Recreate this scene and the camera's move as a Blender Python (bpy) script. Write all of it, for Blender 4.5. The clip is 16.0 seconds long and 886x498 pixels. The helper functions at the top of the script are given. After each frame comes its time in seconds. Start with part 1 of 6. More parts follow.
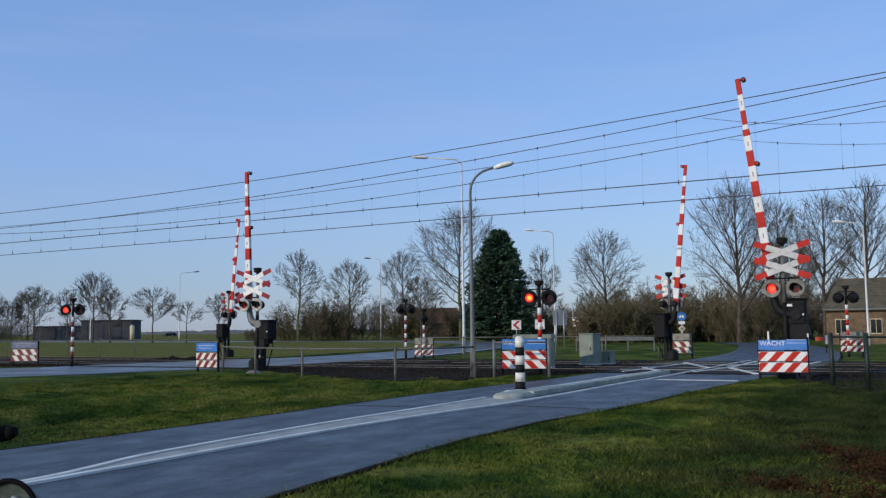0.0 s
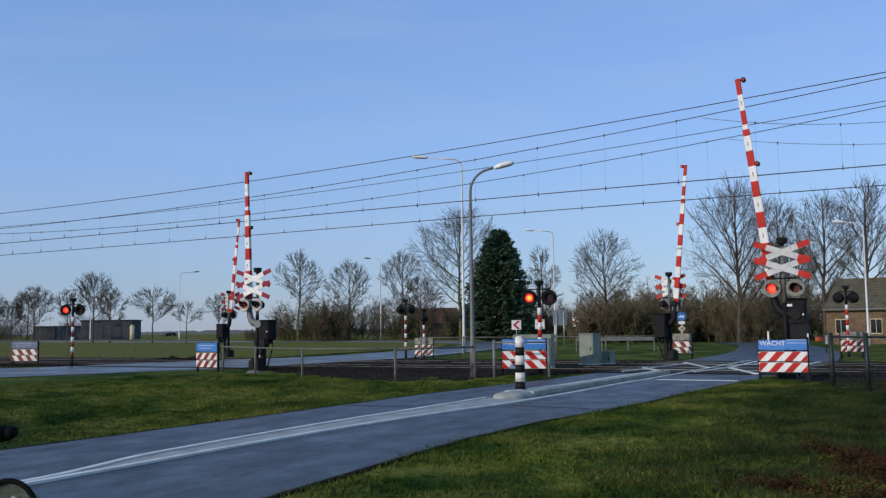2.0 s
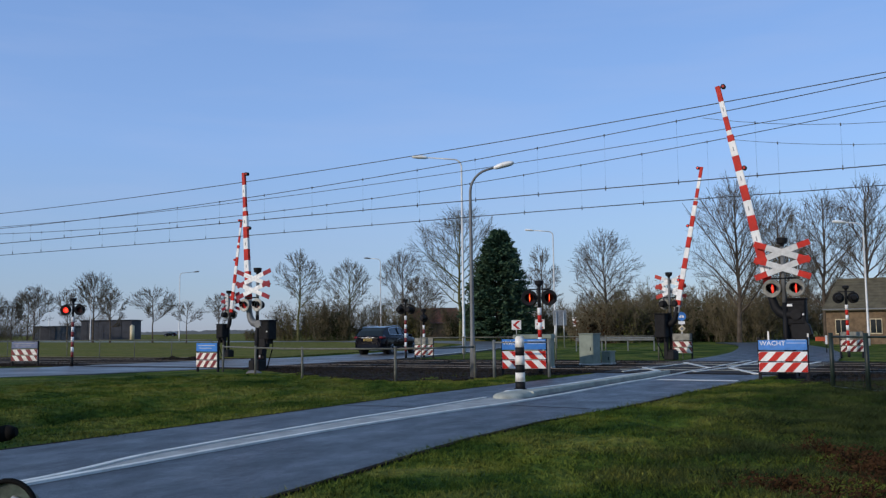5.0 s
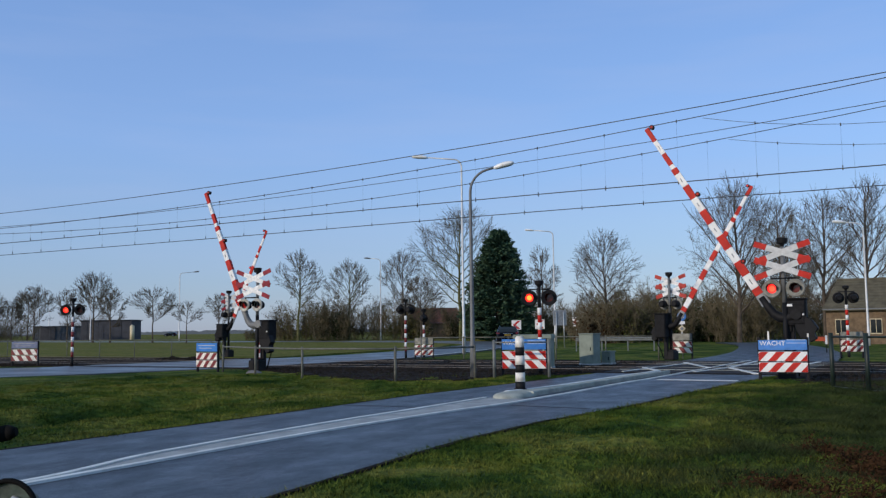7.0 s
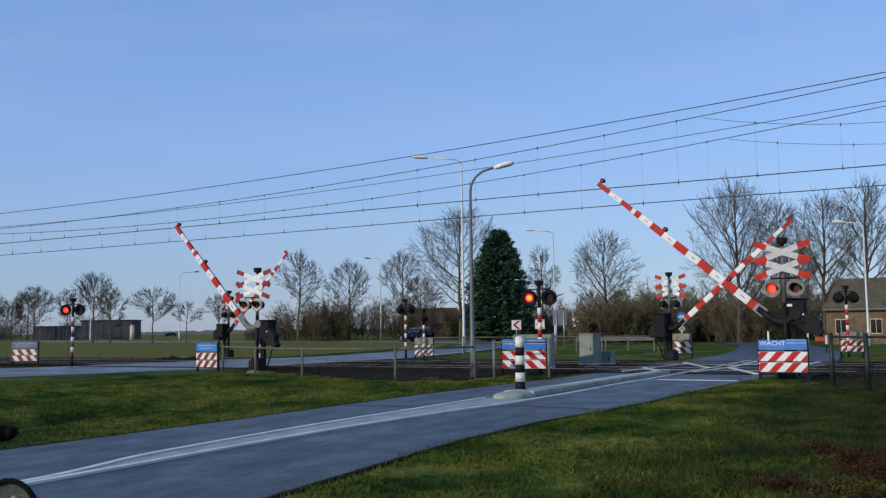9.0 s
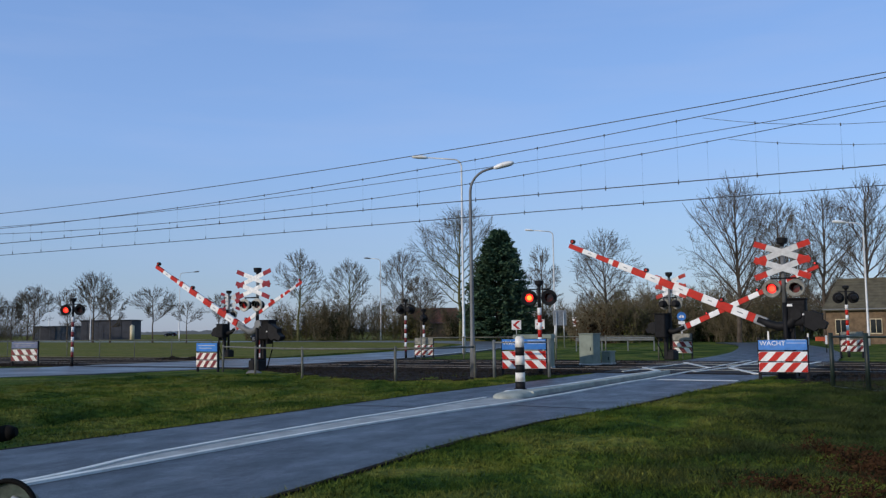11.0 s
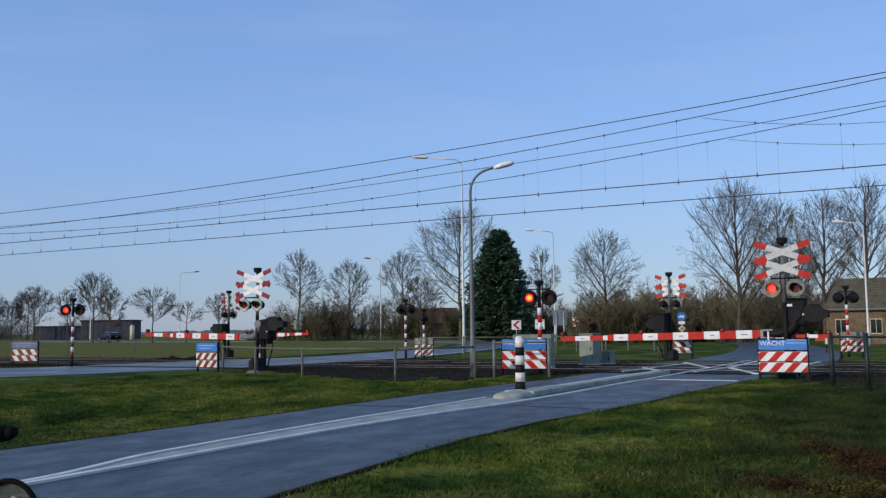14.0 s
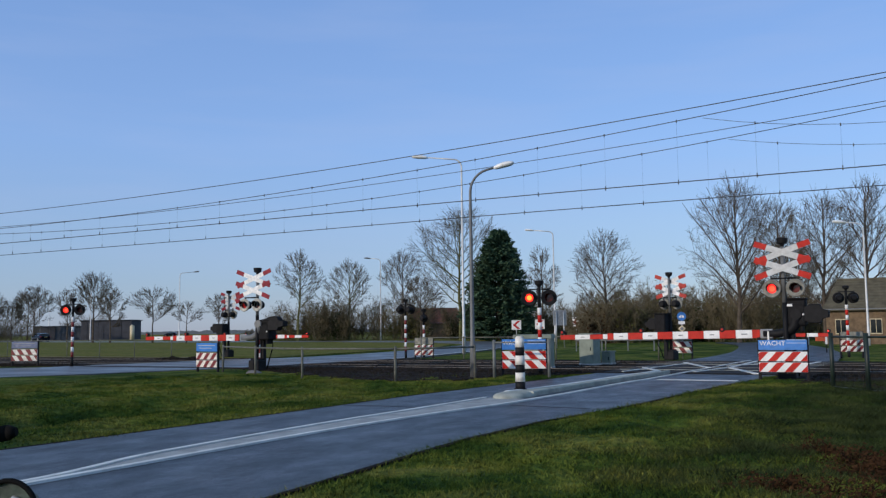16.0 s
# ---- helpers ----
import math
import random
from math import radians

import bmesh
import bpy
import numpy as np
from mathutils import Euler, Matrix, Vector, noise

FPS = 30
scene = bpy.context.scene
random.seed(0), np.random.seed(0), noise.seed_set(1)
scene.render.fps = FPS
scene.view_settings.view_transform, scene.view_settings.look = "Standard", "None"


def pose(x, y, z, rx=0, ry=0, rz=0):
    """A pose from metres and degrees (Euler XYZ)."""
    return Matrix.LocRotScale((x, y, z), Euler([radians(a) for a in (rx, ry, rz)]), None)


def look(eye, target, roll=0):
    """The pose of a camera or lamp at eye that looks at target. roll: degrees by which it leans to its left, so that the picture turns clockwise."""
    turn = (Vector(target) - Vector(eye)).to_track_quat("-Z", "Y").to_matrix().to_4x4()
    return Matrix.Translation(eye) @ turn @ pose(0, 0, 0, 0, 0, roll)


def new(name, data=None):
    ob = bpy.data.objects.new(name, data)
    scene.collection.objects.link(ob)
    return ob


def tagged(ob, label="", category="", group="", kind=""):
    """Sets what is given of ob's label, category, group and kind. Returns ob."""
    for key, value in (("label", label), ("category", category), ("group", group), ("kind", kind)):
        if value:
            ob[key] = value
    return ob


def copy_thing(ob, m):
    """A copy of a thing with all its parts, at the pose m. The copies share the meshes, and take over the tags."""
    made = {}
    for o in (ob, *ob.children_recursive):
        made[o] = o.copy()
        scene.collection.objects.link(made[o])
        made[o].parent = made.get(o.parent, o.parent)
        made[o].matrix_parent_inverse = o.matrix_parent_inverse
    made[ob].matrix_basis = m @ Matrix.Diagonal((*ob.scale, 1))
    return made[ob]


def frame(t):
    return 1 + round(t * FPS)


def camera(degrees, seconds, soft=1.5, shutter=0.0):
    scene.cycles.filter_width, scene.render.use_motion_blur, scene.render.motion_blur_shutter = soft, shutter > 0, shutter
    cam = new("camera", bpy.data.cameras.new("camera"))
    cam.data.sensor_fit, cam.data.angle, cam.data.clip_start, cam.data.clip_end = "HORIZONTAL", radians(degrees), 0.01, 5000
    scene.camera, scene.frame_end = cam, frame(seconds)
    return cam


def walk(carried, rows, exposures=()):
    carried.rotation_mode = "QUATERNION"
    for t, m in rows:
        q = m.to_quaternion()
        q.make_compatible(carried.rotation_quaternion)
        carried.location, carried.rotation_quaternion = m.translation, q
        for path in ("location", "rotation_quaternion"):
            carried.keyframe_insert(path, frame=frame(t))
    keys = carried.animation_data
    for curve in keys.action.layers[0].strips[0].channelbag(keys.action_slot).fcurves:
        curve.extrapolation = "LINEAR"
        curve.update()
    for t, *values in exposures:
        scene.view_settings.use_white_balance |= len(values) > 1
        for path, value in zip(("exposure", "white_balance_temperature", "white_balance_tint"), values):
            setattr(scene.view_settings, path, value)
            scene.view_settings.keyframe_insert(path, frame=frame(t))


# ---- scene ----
CLIP = 16.0
cam = camera(52.63, CLIP, soft=1.3)
EYE = (0.0, 0.0, 1.3)
AIM = (0.0, math.cos(radians(5.129)), 1.3 + math.sin(radians(5.129)))
walk(cam, [(0.0, look(EYE, AIM, -0.7035)), (CLIP, look(EYE, AIM, -0.7035))], exposures=[(0.0, 0.0, 5750, 17), (CLIP, 0.0, 5750, 17)])

# world and sun: a low winter sun from behind the camera's left shoulder
SUN_AZ, SUN_EL = 232.0, 19.0
world = bpy.data.worlds.new("winter_sky")
scene.world = world
world.use_nodes = True
wn = world.node_tree
sky = wn.nodes.new("ShaderNodeTexSky")
sky.sky_type = "NISHITA"
sky.sun_disc = False
sky.sun_elevation = radians(SUN_EL)
sky.sun_rotation = radians(SUN_AZ)
sky.air_density, sky.dust_density, sky.ozone_density = 1.0, 0.15, 3.5
# thin even haze over the clear sky
haze = wn.nodes.new("ShaderNodeMix")
haze.data_type = "RGBA"
haze.inputs[0].default_value = 0.60
haze.inputs[7].default_value = (1.62, 2.62, 4.75, 1)
wn.links.new(sky.outputs[0], haze.inputs[6])
# the haze thickens towards the horizon, with faint streaks of high cloud
wco = wn.nodes.new("ShaderNodeTexCoord")
wsep = wn.nodes.new("ShaderNodeSeparateXYZ")
wn.links.new(wco.outputs["Generated"], wsep.inputs[0])
tint = wn.nodes.new("ShaderNodeValToRGB")
tint.color_ramp.elements[0].position, tint.color_ramp.elements[0].color = 0.0, (0.66, 0.62, 0.53, 1)
tint.color_ramp.elements[1].position, tint.color_ramp.elements[1].color = 0.75, (0.72, 0.71, 0.53, 1)
for _p, _c in ((0.05, (0.76, 0.70, 0.595)), (0.115, (0.88, 0.79, 0.67)), (0.20, (0.90, 0.85, 0.76)), (0.35, (0.82, 0.81, 0.75))):
    tint.color_ramp.elements.new(_p).color = (*_c, 1)
wn.links.new(wsep.outputs[2], tint.inputs[0])
veil = wn.nodes.new("ShaderNodeMix")
veil.data_type, veil.blend_type = "RGBA", "MULTIPLY"
veil.inputs[0].default_value = 1.0
wn.links.new(haze.outputs[2], veil.inputs[6])
wn.links.new(tint.outputs[0], veil.inputs[7])
wmap = wn.nodes.new("ShaderNodeMapping")
wmap.inputs["Scale"].default_value = (2.2, 2.2, 16.0)
wmap.inputs["Rotation"].default_value = (0.05, -0.06, 0)
wn.links.new(wco.outputs["Generated"], wmap.inputs[0])
cirrus = wn.nodes.new("ShaderNodeTexNoise")
cirrus.inputs["Scale"].default_value, cirrus.inputs["Detail"].default_value = 1.6, 7
wn.links.new(wmap.outputs[0], cirrus.inputs["Vector"])
thin = wn.nodes.new("ShaderNodeMapRange")
thin.inputs[1].default_value, thin.inputs[2].default_value = 0.46, 0.80
thin.inputs[3].default_value, thin.inputs[4].default_value = 0.0, 0.22
wn.links.new(cirrus.outputs["Fac"], thin.inputs[0])
cloud = wn.nodes.new("ShaderNodeMix")
cloud.data_type = "RGBA"
cloud.inputs[7].default_value = (2.3, 2.7, 3.4, 1)
wn.links.new(thin.outputs[0], cloud.inputs[0])
wn.links.new(veil.outputs[2], cloud.inputs[6])
wn.links.new(cloud.outputs[2], wn.nodes["Background"].inputs[0])
wn.nodes["Background"].inputs[1].default_value = 0.192
sun_data = bpy.data.lights.new("sun", "SUN")
sun_data.energy, sun_data.angle, sun_data.color = 2.35, radians(0.5), (1.0, 0.83, 0.58)
sun = new("sun", sun_data)
_az, _el = radians(SUN_AZ), radians(SUN_EL)
SUN_TO = Vector((math.sin(_az) * math.cos(_el), math.cos(_az) * math.cos(_el), math.sin(_el)))
sun.matrix_world = look(SUN_TO * 60, (0, 0, 0))

# the crossing's own axes: t runs along the rails, n across them, from the mast beside the near road
ALONG = radians(28.36)
MX, MY = 8.45, 22.24
TV = Vector((-math.cos(ALONG), math.sin(ALONG), 0))
NV = Vector((math.sin(ALONG), math.cos(ALONG), 0))


def tn(t, n, z=0.0):
    return Vector((MX, MY, z)) + TV * t + NV * n


# ---------------------------------------------------------------- materials
def mat(name, col, rough=0.6, metal=0.0, var=0.15, scale=6.0, fine=60.0, bump=0.15, col2=None, emit=None, power=0.0, mixpos=(0.35, 0.65), random_island=0.0, spec=0.5):
    m = bpy.data.materials.new(name)
    m.use_nodes = True
    nt = m.node_tree
    b = nt.nodes["Principled BSDF"]
    b.inputs["Roughness"].default_value = rough
    b.inputs["Metallic"].default_value = metal
    b.inputs["Specular IOR Level"].default_value = spec
    tc = nt.nodes.new("ShaderNodeTexCoord")
    n1 = nt.nodes.new("ShaderNodeTexNoise")
    n1.inputs["Scale"].default_value = scale
    n1.inputs["Detail"].default_value = 6
    n2 = nt.nodes.new("ShaderNodeTexNoise")
    n2.inputs["Scale"].default_value = fine
    n2.inputs["Detail"].default_value = 3
    nt.links.new(tc.outputs["Object"], n1.inputs["Vector"])
    nt.links.new(tc.outputs["Object"], n2.inputs["Vector"])
    ramp = nt.nodes.new("ShaderNodeValToRGB")
    lo = [c * (1 - var) for c in col]
    hi = list(col2) if col2 else [min(1, c * (1 + var)) for c in col]
    ramp.color_ramp.elements[0].position, ramp.color_ramp.elements[1].position = mixpos
    ramp.color_ramp.elements[0].color = (*lo, 1)
    ramp.color_ramp.elements[1].color = (*hi, 1)
    nt.links.new(n1.outputs["Fac"], ramp.inputs[0])
    mul = nt.nodes.new("ShaderNodeMix")
    mul.data_type = "RGBA"
    mul.blend_type = "MULTIPLY"
    mul.inputs[0].default_value = min(1.0, var * 2)
    nt.links.new(ramp.outputs[0], mul.inputs[6])
    nt.links.new(n2.outputs["Fac"], mul.inputs[7])
    gain = nt.nodes.new("ShaderNodeMix")
    gain.data_type = "RGBA"
    gain.blend_type = "MULTIPLY"
    gain.inputs[0].default_value = 1.0
    g = 1.0 + min(1.0, var * 2) * 0.8
    gain.inputs[7].default_value = (g, g, g, 1)
    nt.links.new(mul.outputs[2], gain.inputs[6])
    last = gain.outputs[2]
    if random_island:
        geo = nt.nodes.new("ShaderNodeNewGeometry")
        mr = nt.nodes.new("ShaderNodeMapRange")
        mr.inputs[3].default_value, mr.inputs[4].default_value = 1 - random_island, 1 + random_island
        nt.links.new(geo.outputs["Random Per Island"], mr.inputs[0])
        vm = nt.nodes.new("ShaderNodeVectorMath")
        vm.operation = "SCALE"
        nt.links.new(last, vm.inputs[0])
        nt.links.new(mr.outputs[0], vm.inputs["Scale"])
        last = vm.outputs[0]
    nt.links.new(last, b.inputs["Base Color"])
    if bump:
        bp = nt.nodes.new("ShaderNodeBump")
        bp.inputs["Strength"].default_value = bump
        bp.inputs["Distance"].default_value = 0.02
        nt.links.new(n2.outputs["Fac"], bp.inputs["Height"])
        nt.links.new(bp.outputs[0], b.inputs["Normal"])
    if emit:
        b.inputs["Emission Color"].default_value = (*emit, 1)
        b.inputs["Emission Strength"].default_value = power
    return m


M_RED = mat("signal_red_paint", (0.47, 0.020, 0.009), 0.55, var=0.15, bump=0.03, spec=0.25)
M_WHITE = mat("white_reflective_paint", (0.80, 0.80, 0.78), 0.45, var=0.07, bump=0.03)
M_TIPDULL = mat("dull_crimson_sheet", (0.24, 0.020, 0.030), 0.55, var=0.2, bump=0.03, spec=0.25)
M_TIPFADE = mat("sun_faded_red_sheet", (0.40, 0.045, 0.030), 0.55, var=0.2, bump=0.03, spec=0.25)
M_CROSSGREY = mat("dull_reflective_sheet", (0.53, 0.54, 0.53), 0.5, var=0.12, scale=9, bump=0.04)
M_CROSSWHITE = mat("weathered_white_sheet", (0.78, 0.78, 0.76), 0.5, var=0.16, scale=9, bump=0.04)
M_BLACK = mat("black_enamel", (0.008, 0.008, 0.009), 0.65, var=0.3, bump=0.05, spec=0.25)
M_MACHINE = mat("dark_machine_housing", (0.009, 0.009, 0.010), 0.7, var=0.35, bump=0.08, spec=0.2)
M_GREYARM = mat("grey_painted_arm", (0.26, 0.27, 0.28), 0.5, var=0.15, bump=0.05)
M_GALV = mat("galvanised_steel", (0.46, 0.48, 0.49), 0.42, 0.6, var=0.14, scale=14, bump=0.06)
M_POLE = mat("pale_grey_lamp_post", (0.58, 0.59, 0.58), 0.45, 0.2, var=0.12, scale=3, bump=0.03)
M_LAMPHEAD = mat("pale_lamp_head", (0.85, 0.86, 0.84), 0.35, var=0.08, bump=0.02)
M_BLUE = mat("blue_sign_sheet", (0.05, 0.20, 0.56), 0.4, var=0.12, bump=0.02)
M_PALEBLUE = mat("worn_pale_blue_print", (0.36, 0.47, 0.66), 0.5, var=0.2, bump=0.02)
M_SIGNRED = mat("hatch_red_sheet", (0.45, 0.018, 0.010), 0.5, var=0.15, bump=0.02, spec=0.25)
# darker hatch red; on boards beyond the tracks it stands for shade
M_DULLRED = mat("darkened_hatch_red", (0.17, 0.014, 0.014), 0.5, var=0.2, bump=0.02)
M_DULLWHITE = mat("dirty_white_sheet", (0.72, 0.69, 0.62), 0.5, var=0.2, bump=0.03)
M_DARKPOLE = mat("dark_grey_lamp_post", (0.15, 0.155, 0.155), 0.6, 0.2, var=0.2, scale=3, bump=0.05)
M_BACK = mat("grey_sign_back", (0.26, 0.27, 0.28), 0.5, 0.3, var=0.18)
M_HOOD = mat("grey_lamp_hood", (0.22, 0.215, 0.18), 0.6, var=0.35, bump=0.06)
M_LENSOFF = mat("dark_red_lens", (0.10, 0.012, 0.010), 0.15, var=0.2, bump=0.0)
M_CORE = mat("lit_lamp_core", (0.6, 0.05, 0.02), 0.3, bump=0, emit=(1.0, 0.20, 0.015), power=3.2)
M_GLOW = mat("lit_red_lens", (0.6, 0.02, 0.01), 0.3, bump=0, emit=(1.0, 0.022, 0.012), power=1.6)
M_WARMCORE = mat("lit_red_lens_centre", (0.6, 0.03, 0.01), 0.3, bump=0, emit=(1.0, 0.075, 0.02), power=2.0)
M_DULLGALV = mat("dull_grey_guard_rail", (0.17, 0.18, 0.17), 0.6, 0.2, var=0.2, bump=0.05)
M_GLOWDIM = mat("dim_red_lens", (0.3, 0.015, 0.010), 0.3, bump=0, emit=(1.0, 0.03, 0.02), power=0.10)
M_BOOMLAMP = mat("lit_boom_lamp_glass", (0.5, 0.02, 0.015), 0.3, bump=0, emit=(1.0, 0.04, 0.02), power=0.8)
M_DULLBLUE = mat("faded_blue_sheet", (0.11, 0.14, 0.24), 0.5, var=0.2, bump=0.03)
M_CABINET = mat("grey_green_cabinet_paint", (0.20, 0.235, 0.19), 0.6, var=0.14, scale=4, bump=0.03)
M_CONC = mat("weathered_concrete", (0.40, 0.39, 0.36), 0.85, var=0.25, scale=3, bump=0.3)
M_TAR = mat("black_road_tar", (0.012, 0.012, 0.013), 0.6, var=0.3, scale=5, bump=0.1, spec=0.3)
M_DECK = mat("worn_dark_deck_concrete", (0.13, 0.125, 0.12), 0.8, var=0.3, scale=3, bump=0.2)
M_KERB = mat("pale_kerb_concrete", (0.34, 0.35, 0.30), 0.8, var=0.22, scale=2.5, bump=0.25)
M_FENCE = mat("weathered_fence_steel", (0.125, 0.125, 0.10), 0.7, 0.1, var=0.3, bump=0.1)
M_DKGREEN = mat("dark_green_fence_paint", (0.012, 0.022, 0.016), 0.5, var=0.3, bump=0.06)
M_MARK = mat("white_road_paint", (0.64, 0.65, 0.62), 0.65, var=0.13, scale=2.5, fine=30, bump=0.12, spec=0.25)
M_STRIP = mat("pale_grey_lane_strip", (0.32, 0.325, 0.315), 0.65, var=0.2, scale=3, bump=0.2, spec=0.3)
M_RAIL = mat("polished_rail_steel", (0.11, 0.098, 0.085), 0.55, 0.3, var=0.2, bump=0.02)
M_RUST = mat("rusty_rail_side", (0.12, 0.065, 0.04), 0.8, 0.2, var=0.3)
M_BARK = mat("grey_brown_bark", (0.085, 0.070, 0.054), 0.9, spec=0.1, var=0.3, scale=2, fine=25, bump=0.3)
M_BARKG = mat("mossy_green_bark", (0.11, 0.112, 0.050), 0.9, spec=0.1, var=0.3, scale=2, fine=25, bump=0.3)
M_TWIG = mat("fine_brown_twigs", (0.085, 0.073, 0.050), 0.9, spec=0.1, var=0.25, scale=1, bump=0)
M_BUSHLEAF = mat("dry_brown_leaves", (0.155, 0.124, 0.058), 0.85, var=0.35, scale=0.4, bump=0, col2=(0.098, 0.100, 0.036), random_island=0.4, spec=0.1)
M_NEEDLE = mat("dark_conifer_needles", (0.054, 0.092, 0.050), 0.8, var=0.4, scale=1.5, bump=0, random_island=0.5, spec=0.1)
M_EVERGREEN = mat("dull_evergreen_leaves", (0.028, 0.040, 0.012), 0.8, var=0.4, scale=1.5, bump=0, random_island=0.45, spec=0.1)
M_GLASS = mat("dark_tinted_glass", (0.012, 0.016, 0.018), 0.06, var=0.1, bump=0)
M_CARPAINT = mat("dark_blue_car_paint", (0.0016, 0.0020, 0.0060), 0.10, 0.0, var=0.1, bump=0, spec=0.16)
M_TYRE = mat("black_tyre_rubber", (0.016, 0.016, 0.016), 0.85, var=0.2, bump=0.1)
M_RIM = mat("silver_wheel_rim", (0.30, 0.31, 0.33), 0.35, 0.8, var=0.1, bump=0)
M_CHROME = mat("bright_trim_chrome", (0.75, 0.76, 0.78), 0.15, 1.0, var=0.05, bump=0)
M_PLATE = mat("yellow_plate", (0.36, 0.25, 0.03), 0.5, var=0.1, bump=0)
M_TAIL = mat("red_tail_lamp", (0.16, 0.008, 0.012), 0.2, var=0.1, bump=0)
M_BRICK = mat("brown_red_brick", (0.155, 0.106, 0.060), 0.9, var=0.25, scale=4, bump=0.2)
M_TILE = mat("grey_brown_roof_tile", (0.095, 0.083, 0.052), 0.8, var=0.25, scale=2, bump=0.2)
M_REDTILE = mat("red_brown_roof_tile", (0.16, 0.060, 0.035), 0.85, var=0.25, scale=2, bump=0.2)
M_BARN = mat("dark_barn_sheet", (0.036, 0.040, 0.052), 0.8, var=0.2, scale=1, bump=0.1)
M_CREAM = mat("cream_paint", (0.60, 0.52, 0.34), 0.6, var=0.15, bump=0.05)
M_WIRE = mat("weathered_copper_wire", (0.045, 0.050, 0.052), 0.5, 0.4, var=0.2, bump=0)
M_BOWL = mat("dull_green_lamp_bowl", (0.035, 0.055, 0.040), 0.45, var=0.4, scale=40, bump=0.1)
M_RUBBER = mat("black_rubber", (0.006, 0.006, 0.006), 0.8, var=0.2, bump=0.05, spec=0.1)
M_DEADGRASS = mat("dry_bramble", (0.046, 0.0235, 0.011), 0.95, spec=0.03, var=0.4, scale=5, bump=0.2)
# distance haze is painted into this base colour
M_FARHAZE = mat("haze_painted_far_woods", (0.125, 0.145, 0.165), 0.95, var=0.18, scale=0.05, bump=0)


def ground_mat(name, stops, scale, fine_scale, rough, bump, dist=0.05, spec=0.5, wet=False):
    """A ground surface: broad patches in several colours, finer mottling, bump."""
    m = bpy.data.materials.new(name)
    m.use_nodes = True
    nt = m.node_tree
    b = nt.nodes["Principled BSDF"]
    b.inputs["Specular IOR Level"].default_value = spec
    tc = nt.nodes.new("ShaderNodeTexCoord")
    n1 = nt.nodes.new("ShaderNodeTexNoise")
    n1.inputs["Scale"].default_value = scale
    n1.inputs["Detail"].default_value = 8
    n1.inputs["Roughness"].default_value = 0.62
    n2 = nt.nodes.new("ShaderNodeTexNoise")
    n2.inputs["Scale"].default_value = fine_scale
    n2.inputs["Detail"].default_value = 5
    for q in (n1, n2):
        nt.links.new(tc.outputs["Object"], q.inputs["Vector"])
    ramp = nt.nodes.new("ShaderNodeValToRGB")
    els = ramp.color_ramp.elements
    els[0].position, els[0].color = stops[0][0], (*stops[0][1], 1)
    els[1].position, els[1].color = stops[-1][0], (*stops[-1][1], 1)
    for p, c in stops[1:-1]:
        e = els.new(p)
        e.color = (*c, 1)
    nt.links.new(n1.outputs["Fac"], ramp.inputs[0])
    mr = nt.nodes.new("ShaderNodeMapRange")
    mr.inputs[1].default_value, mr.inputs[2].default_value = 0.3, 0.7
    mr.inputs[3].default_value, mr.inputs[4].default_value = 0.62, 1.38
    nt.links.new(n2.outputs["Fac"], mr.inputs[0])
    vm = nt.nodes.new("ShaderNodeVectorMath")
    vm.operation = "SCALE"
    nt.links.new(ramp.outputs[0], vm.inputs[0])
    nt.links.new(mr.outputs[0], vm.inputs["Scale"])
    nt.links.new(vm.outputs[0], b.inputs["Base Color"])
    if wet:
        rr = nt.nodes.new("ShaderNodeMapRange")
        rr.inputs[1].default_value, rr.inputs[2].default_value = 0.35, 0.65
        rr.inputs[3].default_value, rr.inputs[4].default_value = rough - 0.12, rough + 0.16
        nt.links.new(n1.outputs["Fac"], rr.inputs[0])
        nt.links.new(rr.outputs[0], b.inputs["Roughness"])
    else:
        b.inputs["Roughness"].default_value = rough
    bp = nt.nodes.new("ShaderNodeBump")
    bp.inputs["Strength"].default_value = bump
    bp.inputs["Distance"].default_value = dist
    nt.links.new(n2.outputs["Fac"], bp.inputs["Height"])
    nt.links.new(bp.outputs[0], b.inputs["Normal"])
    return m


